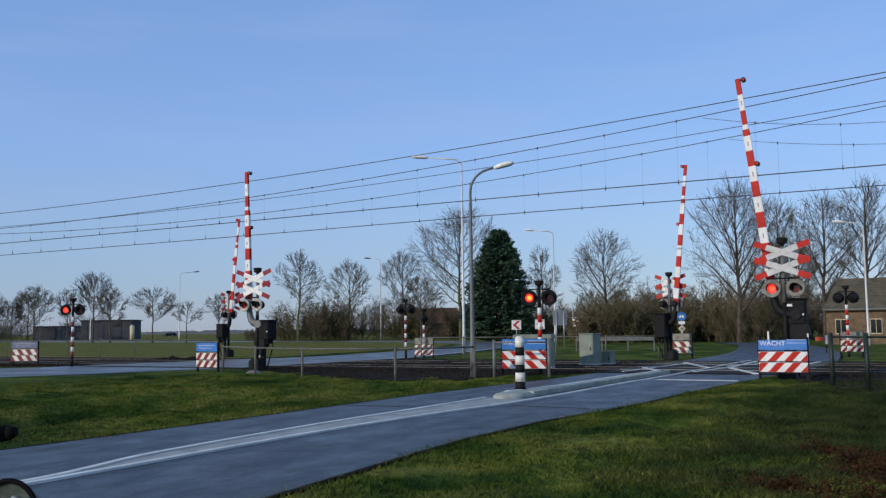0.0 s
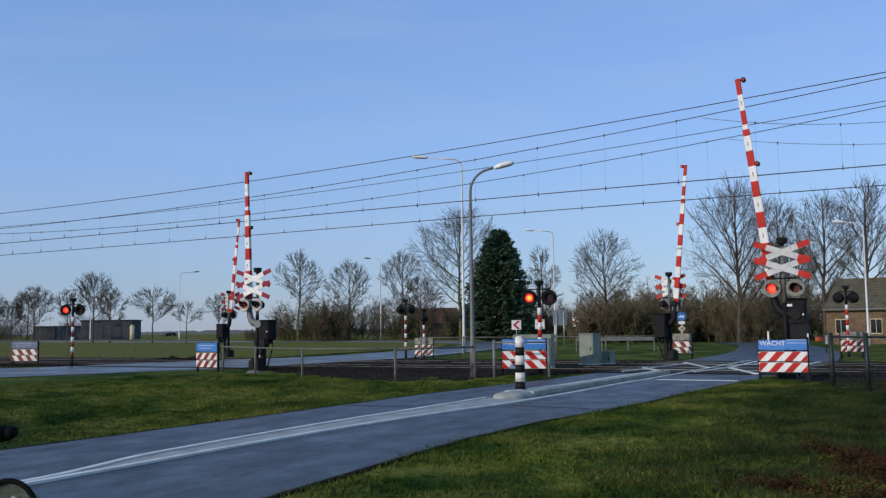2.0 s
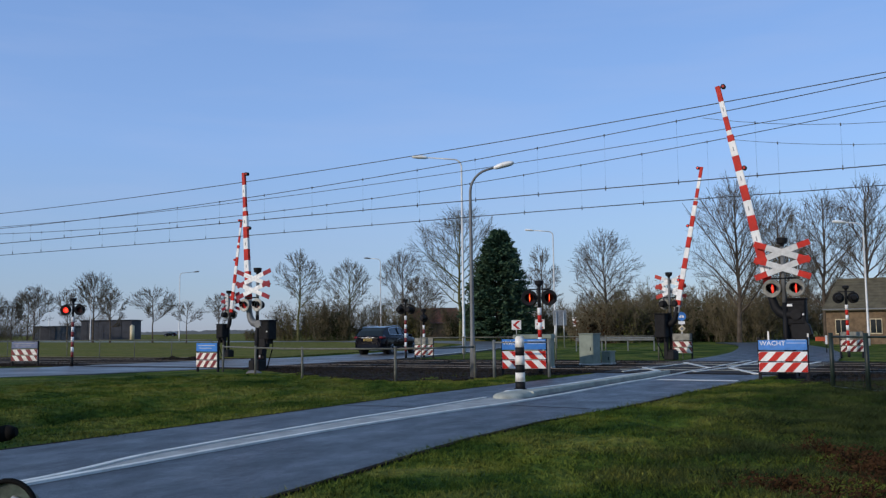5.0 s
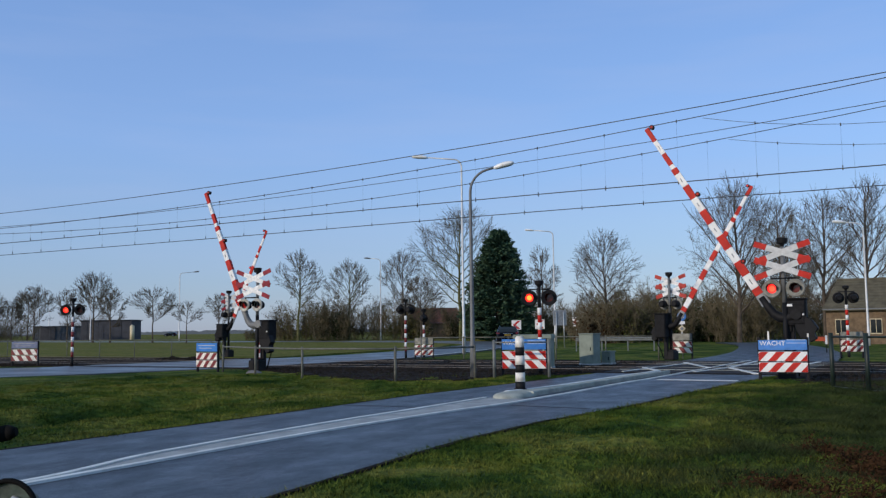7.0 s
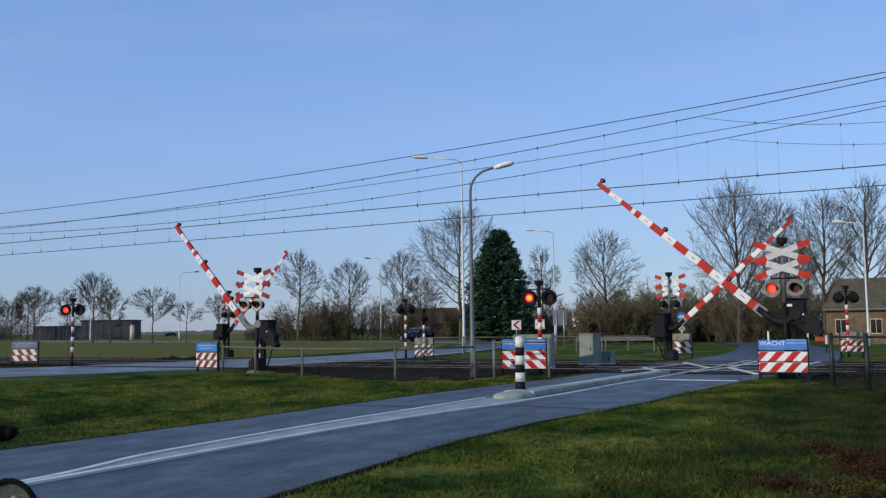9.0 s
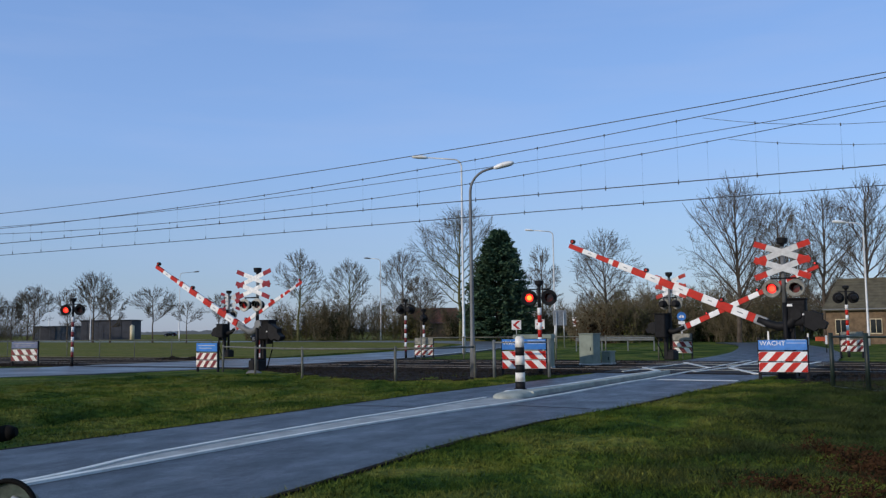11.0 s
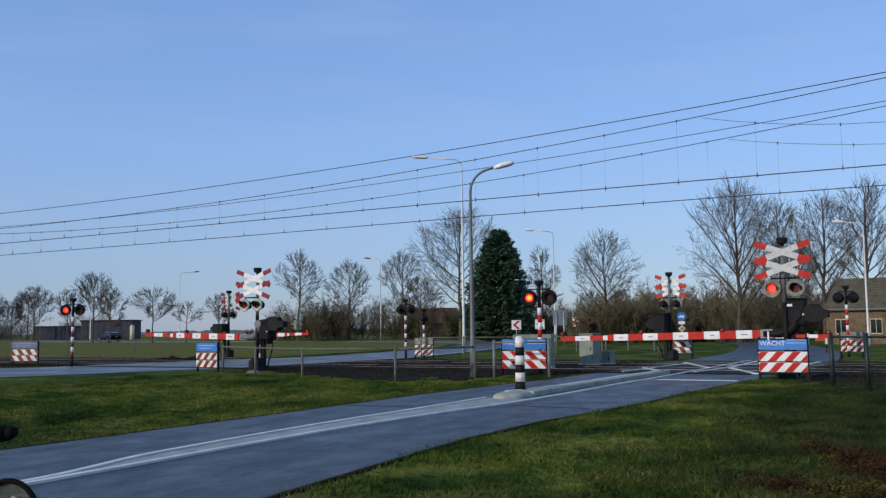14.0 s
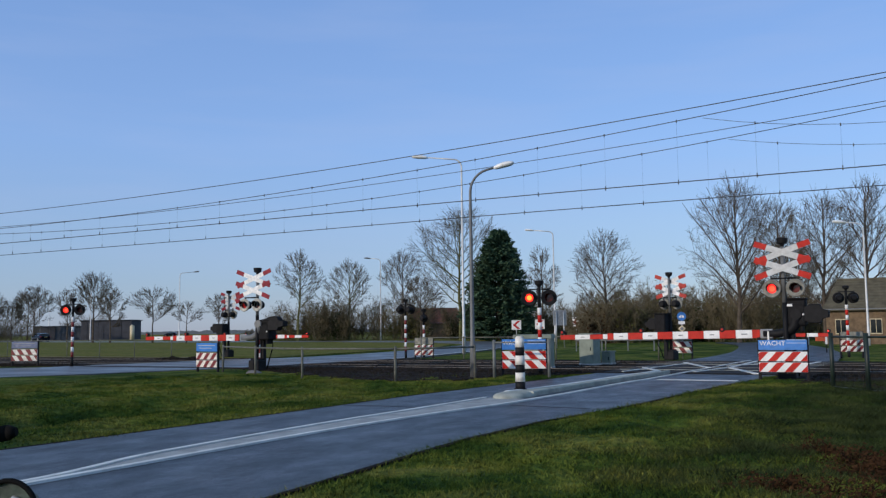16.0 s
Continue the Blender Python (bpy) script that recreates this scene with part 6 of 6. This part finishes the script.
        part("headlight", bm, M_GREYARM, ob, "clear headlight")
        for x0 in (-0.62, 0.36):
            bm = bmesh.new()
            box(bm, (x0, s * 0.925, 0.80), (0.20, 0.03, 0.03), 0.008)
            part("door_handle", bm, M_CHROME, ob)
        for xw in (-1.37, 1.37):
            bm = bmesh.new()
            rod(bm, (xw, s * 0.68, 0.33), (xw, s * 0.924, 0.33), 0.375, n=22)
            part("wheel_arch", bm, M_BLACK, ob)
    bm = bmesh.new()
    box(bm, (-2.462, 0, 0.79), (0.02, 0.50, 0.11), 0.004)
    pl = part("number_plate", bm, M_PLATE, ob, "yellow number plate")
    bm = bmesh.new()
    box(bm, (-2.474, 0, 0.79), (0.006, 0.40, 0.05))
    part("text_bar", bm, M_BLACK, pl)
    bm = bmesh.new()
    box(bm, (-2.435, 0, 0.90), (0.05, 0.80, 0.028), 0.006)
    part("tailgate_trim", bm, M_CHROME, ob)
    bm = bmesh.new()
    box(bm, (-2.36, 0, 0.36), (0.20, 1.46, 0.22), 0.09)
    part("rear_bumper", bm, M_CARPAINT, ob)
    bm = bmesh.new()
    box(bm, (2.26, 0, 0.52), (0.05, 0.70, 0.16), 0.03)
    part("grille", bm, M_BLACK, ob)
    wheels = []
    for xw in (-1.37, 1.37):
        for s in (-1, 1):
            wh = new("wheel")
            wh.parent = ob
            wh.location = (xw, s * 0.815, 0.33)
            bm = bmesh.new()
            prof = [(0.24, 0.10), (0.30, 0.115), (0.33, 0.085), (0.33, -0.085), (0.30, -0.115), (0.24, -0.10)]
            n = 26
            rings = [[bm.verts.new((math.cos(2 * math.pi * i / n) * r, yy, math.sin(2 * math.pi * i / n) * r)) for i in range(n)] for r, yy in prof]
            for a, b in zip(rings, rings[1:] + rings[:1]):
                for i in range(n):
                    bm.faces.new((a[i], a[(i + 1) % n], b[(i + 1) % n], b[i])).smooth = True
            part("tyre", bm, M_TYRE, wh)
            bm = bmesh.new()
            for k in range(10):
                a = 2 * math.pi * k / 10
                rod(bm, (0.05 * math.cos(a), s * 0.085, 0.05 * math.sin(a)), (0.232 * math.cos(a), s * 0.10, 0.232 * math.sin(a)), 0.026, 0.044, 6)
            rod(bm, (0, s * 0.06, 0), (0, s * 0.105, 0), 0.06, n=12)
            rings = [[bm.verts.new((math.cos(2 * math.pi * i / n) * r, s * yy, math.sin(2 * math.pi * i / n) * r)) for i in range(n)] for r, yy in ((0.245, 0.10), (0.205, 0.112), (0.205, 0.02), (0.245, 0.02))]
            for a, b in zip(rings, rings[1:] + rings[:1]):
                for i in range(n):
                    bm.faces.new((a[i], a[(i + 1) % n], b[(i + 1) % n], b[i]))
            part("rim", bm, M_RIM, wh, "silver multi-spoke rim")
            wheels.append(wh)
    return ob, wheels


# ---------------------------------------------------------------- placing it all
build_ground()
build_roads()
build_island()
build_tracks()
build_wires()

NEAR_R = build_barrier("half barrier with red-tipped warning crosses beside the near road", 8.45, 22.24, -28.4, 6.21, M_BLACK, M_CROSSGREY, M_RED)
NEAR_L = build_barrier("half barrier with a dark grey crank arm beside the main road", -6.35, 30.58, -28.0, 5.32, M_DARKPOLE, M_CROSSWHITE, M_TIPDULL, None, pale=True, housing=(1.02, 1.66), lamp_x=-0.22, tail=1.4)
FAR_R = build_barrier("half barrier with bright white crosses beyond the tracks", 9.05, 35.93, 140.0, 6.40, M_BLACK, M_CROSSWHITE, M_TIPFADE, None, housing=(0.86, 1.80))
FAR_L = build_barrier("half barrier beyond the tracks on the main road", -11.32, 47.26, 149.0, 5.8, M_BLACK, M_CROSSGREY, M_TIPDULL, None, housing=(1.02, 1.70))

wait_sign("blue and red-white hatched waiting sign in front of a barrier mast", 8.03, 21.38, -28, 1.09, caps=True, slim=0.05, phase=0.57)
wait_sign("blue and red-white hatched waiting sign behind the traffic island", 2.21, 24.95, -12, 1.22, lean=-0.20)
wait_sign("small blue and red-white hatched waiting sign beside the main road", -7.92, 30.2, -38, 1.10, lettering=False, dull=True, top=0.94)
wait_sign("faded blue and red-white hatched waiting sign beside the main road", -17.63, 37.9, -8, 1.18, lean=-0.16, lettering=False, dull=True, faded=True)
wait_sign("pale topped hatched sign behind the far barrier", 9.95, 37.6, -25, 0.78, lean=-0.15, stripes=2, blue=False, dull=True)
wait_sign("pale topped hatched sign beyond the tracks under a signal mast", 16.55, 36.6, -10, 0.86, stripes=3, blue=False, dull=True)
wait_sign("pale topped hatched sign beyond the tracks beside the main road", -0.95, 42.6, -15, 0.90, stripes=3, blue=False, dull=True, top=0.90)

MAST_C = lamp_mast("red and white banded signal mast with two flashing red lamps", 2.68, 25.15, -8, 2.15, True)
MAST_L = lamp_mast("banded signal mast with two flashing lamps beside the main road", -15.24, 36.9, 8, 2.28, False, stripe=M_DULLRED)
lamp_mast("red and white banded signal mast seen from behind beyond the tracks", -1.78, 41.75, 150, 2.24, False, rotor=True, stripe=M_DULLRED)
lamp_mast("short banded signal mast with one lamp seen from behind", -0.97, 43.2, 160, 1.80, False, lamps=1, stripe=M_DULLRED)
lamp_mast("banded signal mast with dark lamps beyond the near road", 16.15, 36.0, 165, 2.37, False)

street_lamp("grey street lamp with a curved arm beside the near road", 0.77, 24.45, 5.86, 1.02, -10, 0.062, head_tilt=13, small=0.62, curve=0.62, steel=M_DARKPOLE)
for lab, x, y, h, reach, face in (("tall white street lamp with a straight arm by the bend", 1.1, 50, 11.05, 2.6, 178), ("tall street lamp by the bend with a straight arm", 11.0, 89, 11.1, 2.6, 178), ("tall white street lamp before the bare wood", -8.5, 121, 11.1, 2.0, 178),
                                  ("tall white street lamp in the field", -42.7, 145, 11.1, 2.9, 2), ("tall white street lamp beside bare trees", -59.0, 150, 11.0, 1.5, 80), ("distant street lamp among bare trees", -96.7, 220, 11.1, 3.0, 178), ("street lamp in front of the brick house", 27.35, 58, 8.05, 1.75, 178)):
    # far heads get a dark colour that stands for their shaded undersides
    street_lamp(lab, x, y, h, reach, face, 0.075 if y < 60 else 0.09, head_tilt=5, curve=0.45, head=M_DARKPOLE if y > 100 else None)

bollard(1.52, 18.15)
chevron_sign("red and white chevron sign at the bend", 7.25, 90, 1.75, 0, 0.95)
chevron_sign("red and white chevron sign at the bend", 9.6, 90, 1.80, -4, 0.95)
chevron_sign("red and white chevron sign turned aside at the bend", 13.2, 90, 1.95, -62, 1.05)
panel_sign("grey back of a panel sign on two posts", 8.0, 62, 2.05, 0.95, 1.05, 8)
round_sign(10.05, 38.0, -10)
boulder(-6.1, 28.75, 0.18)
marker_post("small red and white banded marker post", -6.50, 31.6, 1.05)
soil_heap(-13.1, 43.4, 1.1, 31)
soil_heap(-11.9, 43.0, 0.9, 32)
for k, (x, y, w, d) in enumerate(BRAMBLES):
    bramble(x, y, w, d, 21 + k)
marker_sign(17.58, 42.0, 0.66)
bicycle(-1.262, 2.08, 83)

cabinet("grey-green railway equipment cabinet beside the track", 5.08, 31.45, -40, 0.56, 0.50, 1.13)
cabinet("low grey-green railway cabinet beside the taller one", 5.80, 31.9, -40, 0.36, 0.36, 0.50)
cabinet("pale grey-green cabinet with a thick roof behind the waiting sign", 2.95, 29.5, -15, 1.20, 0.8, 1.02, 0.14)

fence_run("grey steel pipe fence along the near side of the track", [tn(17.4, -0.9), tn(14.6, -2.6), tn(11.83, -3.96), tn(8.91, -3.92), tn(7.6, -2.0)], 0.93, 0.033, M_FENCE, [(0.90, 0.026)], -0.08)
fence_run("grey steel pipe fence panel beside the waiting sign", [tn(7.24, -1.55), tn(5.82, -1.15)], 1.02, 0.042, M_DULLGALV, [(0.98, 0.02)], -0.05)
fence_run("dark wire fence along the far side of the track", [tn(28.6 + 2.9 * i, 10.6 + 0.2 * i) for i in range(14)], 1.0, 0.025, M_FENCE, [(0.98, 0.02), (0.5, 0.004), (0.08, 0.012)], -0.05, mesh=0.16)
fence_run("dark wire fence beyond the track between the roads", [tn(17.5 - 2.2 * i, 12.4) for i in range(6)], 1.0, 0.03, M_FENCE, [(0.98, 0.022), (0.5, 0.004)], -0.05)
fence_run("dark green mesh fence panel beside the near barrier", [tn(-1.3, -3.2), tn(-2.02, -4.15), tn(-4.2, -5.0)], 1.15, 0.045, M_DKGREEN, [(1.10, 0.022), (0.60, 0.008), (0.06, 0.02)], -0.05, mesh=0.14)
guard_rail("grey steel guard rail beyond the tracks", (7.7, 52.5, 0), (12.0, 51.5, 0), 0.62, 4)
house("low brown brick house with a grey tiled roof", 32.1, 63.0, -25, 9.6, 5.2, 2.55, 4.55, M_BRICK, M_TILE, [(-3.87, 1.25, 0.72, 1.05), (-1.68, 1.25, 0.76, 1.05), (0.6, 1.25, 1.2, 0.95), (3.0, 1.25, 0.9, 0.95)], 1.0)
house("farmhouse with a red-brown roof behind the trees", -1.4, 131, 15, 6.5, 6.0, 2.4, 4.4, M_BRICK, M_REDTILE, [(-1.5, 1.2, 0.9, 1.0), (1.5, 1.2, 0.9, 1.0)])
barn("long dark sheet metal barn far across the field", -71.0, 192, 10.6, 6, 4.1, M_BARN)
barn("low pale grey barn far across the field", -83.0, 196, 11, 5, 3.0, M_PALEBARN)
SILO = thing("storage_tank", "cream upright storage tank beside the barn", "tank", pose(-64.5, 186, -0.1))
_bm = bmesh.new()
rod(_bm, (0, 0, 0), (0, 0, 2.9), 0.45, n=20)
rod(_bm, (0, 0, 2.9), (0, 0, 3.1), 0.45, 0.18, n=20)
part("tank_shell", _bm, M_CREAM, SILO)
_bm = bmesh.new()
rod(_bm, (0, 0, 3.08), (0, 0, 3.2), 0.18, n=10)
part("lid", _bm, M_BACK, SILO)

TREES = (
    (-19.8, 122, 12.7, 8.6, M_BARKG, 0.33, 14, 3, 0.45), (-12.8, 121, 11.1, 7.8, M_BARKG, 0.30, 14, 3, 0.7), (-5.6, 121, 12.3, 8.4, M_BARK, 0.30, 14, 3, 0.5),
    (2.0, 108, 16.4, 15.5, M_BARKG, 0.24, 22, 3, 0.30), (14.2, 130, 13.6, 6.6, M_BARK, 0.25, 14, 3, 0.6), (14.5, 80, 10.3, 7.8, M_BARK, 0.22, 16, 3, 0.55),
    (23.6, 72, 13.3, 9.8, M_BARK, 0.16, 22, 3, 0.8), (37.6, 100, 16.0, 9.0, M_BARK, 0.2, 16, 3, 0.8), (28.8, 68, 11.8, 7.0, M_BARK, 0.2, 18, 3, 0.6),
    (31.4, 66, 12.5, 8.0, M_BARK, 0.2, 20, 3, 0.5), (-38.9, 120, 7.6, 9.0, M_BARK, 0.36, 13, 3, 0.05), (-46.4, 125, 7.7, 6.6, M_BARK, 0.3, 12, 3, 0.3),
    (-50.7, 130, 10.5, 8.2, M_BARK, 0.3, 14, 3, 0.6), (-62.9, 150, 9.0, 6.5, M_BARK, 0.3, 10, 3, 0.6), (-73.0, 160, 10.1, 10.0, M_BARK, 0.3, 12, 3, 0.6),
    (-31.5, 110, 5.3, 4.8, M_BARK, 0.45, 8, 3, 0.15), (-23.7, 95, 5.5, 5.0, M_BARK, 0.35, 10, 3, 0.5), (-81.8, 170, 8.0, 7.0, M_BARK, 0.3, 10, 3, 0.6),
    (-2.8, 110, 7.9, 7.5, M_BARK, 0.25, 14, 3, 0.5), (25.1, 110, 5.8, 6.0, M_BARK, 0.2, 12, 3, 0.6), (43.8, 110, 11.5, 8.0, M_BARK, 0.2, 14, 3, 0.6),
    (19.5, 120, 6.3, 5.5, M_BARK, 0.2, 12, 3, 0.6), (-90.0, 172, 10.5, 9.0, M_BARK, 0.3, 12, 3, 0.6), (-97.5, 178, 11.5, 9.5, M_BARK, 0.25, 12, 3, 0.6), (-84.6, 168, 9.4, 8.0, M_BARK, 0.3, 11, 3, 0.6), (-88.0, 190, 10.5, 9.0, M_BARK, 0.25, 12, 3, 0.6), (33.0, 85, 10.0, 8.0, M_BARK, 0.2, 14, 3, 0.6))
for i, (x, y, h, w, bark, tr, limbs, depth, up) in enumerate(TREES):
    bare_tree("tall bare winter tree with a wide crown" if h > 11 else "bare winter tree with an open crown", x, y, h, w, 100 + i, bark, tr, int(limbs * (1.45 if y < 115 else 1.2)), depth, upright=up)
conifer("dense dark green conifer beside a bare tree", 6.25, 102, 12.6, 10.0, 7)

BUSHES = (
    (-19.6, 125, 9.0, 4, 5.2, 3), (-10.6, 128, 11.4, 4, 5.4, 0), (-14.9, 119, 5.0, 3, 6.0, 1), (-2.8, 131, 11.4, 4, 4.6, 0), (2.6, 116, 6.4, 3, 4.3, 1), (13.5, 131, 11.4, 4, 4.6, 3), (15.8, 84, 8, 4, 4.0, 0),
    (21.5, 82, 8, 4, 4.6, 3), (26.5, 78, 7, 4, 4.4, 0), (30.5, 84, 8, 4, 4.6, 3), (37.0, 86, 9, 4, 4.4, 0), (19.5, 90, 9, 4, 5.2, 3), (13.5, 78, 4.5, 3, 3.0, 2), (33.0, 90, 10, 4, 5.4, 0), (24.0, 92, 9, 4, 5.0, 0), (9.2, 105, 5.7, 3, 3.1, 1), (15.2, 79, 4.2, 3, 4.4, 3), (-92.0, 150, 9, 4, 5.0, 0), (43, 92, 10, 4, 5.0, 0), (-87.0, 172, 10, 4, 4.4, 0), (-80.0, 203, 14, 4, 5.6, 0), (23.2, 80, 4.5, 3, 3.6, 1), (20.2, 79, 3.5, 3, 2.6, 1), (17.0, 96, 8, 4, 5.0, 0), (28.5, 90, 8, 4, 5.6, 0), (-16.0, 128, 9, 4, 4.4, 0), (-5.5, 122, 10, 4, 5.6, 3), (12.5, 112, 9, 4, 4.8, 0), (36.0, 76, 5, 3, 3.0, 1), (-25.7, 135, 9.5, 3, 2.2, 0), (-92.0, 184, 20, 5, 6.5, 0), (-98.0, 178, 12, 4, 7.0, 0))
for i, (x, y, w, d, h, k) in enumerate(BUSHES):
    thicket(("leafless brown thicket behind the verge", "dull evergreen shrub behind the verge", "russet brown shrub at the bend", "olive-yellow winter shrub in low sunlight")[k], x, y, w, d, h, 300 + i, (M_BUSHLEAF, M_EVERGREEN, M_DEADGRASS, M_OLIVELEAF)[k], 2600 if k else 2600, 46, size=0.07 if k else 0.05)


def far_woods():
    """Far tree lines at the edge of the fields, with a ragged top; haze is in their colour."""
    s = Soup()
    for row, (y, base) in enumerate(((700, 0.9), (820, 2.4))):
        k0 = len(s.v)
        xs = [-620 + 1.3 * k for k in range(950)]
        for x in xs:
            big = noise.noise(Vector((x * 0.012, row * 9, 5)))
            h = base + 3.0 * big + 1.2 * noise.noise(Vector((x * 0.11, row, 1))) + 0.9 * noise.noise(Vector((x * 0.53, row, 2)))
            h = max(0.4, h)
            s.v += [Vector((x, y, -1)), Vector((x, y, h)), Vector((x, y + 9, h * 0.7)), Vector((x, y + 9, -1))]
        for k in range(len(xs) - 1):
            for q in range(3):
                a = k0 + k * 4 + q
                s.f.append((a, a + 4, a + 5, a + 1))
                s.m.append(0)
    tagged(s.done("far_woods", [M_FARHAZE]), "far woods on the horizon, distance haze in their blue-grey colour", "woods", kind="stuff")


far_woods()
build_grass()
CAR, WHEELS = build_car()
PARKED = copy_thing(CAR, pose(-100.5, 330, -0.02, 0, 0, 175))
tagged(PARKED, "dark car parked far across the field", "car")

# ---------------------------------------------------------------- what moves
BOOM_TURN = ((0.0, 83.2), (4.2, 83.2), (4.5, 82.2), (5.0, 78.4), (5.5, 73.6), (6.0, 68.8), (6.3, 66.0), (6.7, 61.9), (7.1, 58.1), (7.5, 54.3), (7.9, 50.7), (8.3, 47.2), (8.7, 43.7), (9.1, 40.2), (9.8, 34.2), (10.5, 28.0),
             (11.3, 21.0), (11.7, 17.3), (12.1, 13.6), (12.5, 10.0), (12.9, 6.2), (13.3, 3.0), (13.7, 0.8), (14.1, -0.5), (14.5, 0.0), (15.0, 0.0), (16.0, 0.0))
CAR_PATH = ((0.0, 50.0, -30.5), (1.5, 35.5, -20.0), (2.5, 26.9, -12.2), (3.0, 23.05, -6.65), (3.1, 22.98, -5.4), (3.5, 22.65, -0.5), (3.8, 22.43, 3.3), (4.2, 22.6, 7.9), (5.2, 23.5, 21.8), (6.3, 25.5, 37.2), (6.7, 26.9, 42.3), (7.1, 28.9, 47.1), (7.5, 31.7, 51.8),
            (7.9, 35.3, 55.7), (8.3, 39.6, 59.0), (8.7, 44.2, 61.9), (9.1, 48.9, 64.3), (10.5, 67.0, 68.6), (12.0, 86.2, 70.6), (12.5, 92.3, 71.8), (13.0, 98.3, 73.0), (13.5, 104.5, 74.5), (14.0, 110.6, 76.0), (14.5, 117.0, 77.8), (16.0, 136.0, 83.0))


def flash_rows(lens, period, start, width, other):
    """Turn a lens between its lit face (front) and dark face, once a period."""
    x, y, z = lens.location
    rows, turn = [], None
    for i in range(int(round(CLIP * FPS)) + 1):
        t = i / FPS
        on = ((t + 0.033 - start) % period) < width
        goal = 0.0 if on != other else 172.0
        turn = goal if turn is None else turn + max(-86.0, min(86.0, goal - turn))
        rows.append((t, pose(x, y, z, 0, 0, turn)))
    keep = [r for k, r in enumerate(rows) if k in (0, len(rows) - 1) or r[1] != rows[k - 1][1] or r[1] != rows[k + 1][1]]
    return keep


def motions():
    for (_, boom, _lenses), side, late, up, k, rest in ((NEAR_R, 0.25, 0.0, 1.56, 1.003, -0.6), (NEAR_L, 0.05, 0.45, 1.56, 1.058, 0.0), (FAR_R, 0.25, -0.15, 1.40, 1.003, 0.0), (FAR_L, 0.33, 0.40, 1.50, 1.003, 0.0)):
        rows = [(0.0, BOOM_TURN[0][1])] + [(t + late, a) for t, a in BOOM_TURN[1:-1]] + [(CLIP, 0.0)]
        walk(boom, [(t, pose(side, 0.10, up, 0, a * k + rest * (1 - a / 83.2), 0)) for t, a in rows])
    for (_, _, lenses), period, start, width in ((NEAR_R, 0.6335, 0.3293, 0.2671), (NEAR_L, 0.6685, 0.36, 0.22), (FAR_R, 0.6335, 0.3293, 0.2671), (FAR_L, 0.6685, 0.36, 0.22)):
        walk(lenses[1], flash_rows(lenses[1], period, start, width, False))
        walk(lenses[0], flash_rows(lenses[0], period, start, width, True))
    for (_, lenses), period, start, width in ((MAST_C, 0.6335, 0.3293, 0.2671), (MAST_L, 0.6685, 0.36, 0.22)):
        walk(lenses[1], flash_rows(lenses[1], period, start, width, False))
        walk(lenses[0], flash_rows(lenses[0], period, start, width, True))
    pts = [(t, tn(a, b)) for t, a, b in CAR_PATH]
    rows = []
    for k, (t, p) in enumerate(pts):
        a, b = pts[max(0, k - 1)][1], pts[min(len(pts) - 1, k + 1)][1]
        d = b - a
        rows.append((t, pose(p.x, p.y, 0.0, 0, 0, math.degrees(math.atan2(d.y, d.x)))))
    walk(CAR, rows)
    for wh in WHEELS:
        base = tuple(wh.location)
        walk(wh, [(i / FPS, pose(*base, 0, 73.0 * i, 0)) for i in range(int(CLIP * FPS) + 1)])


motions()
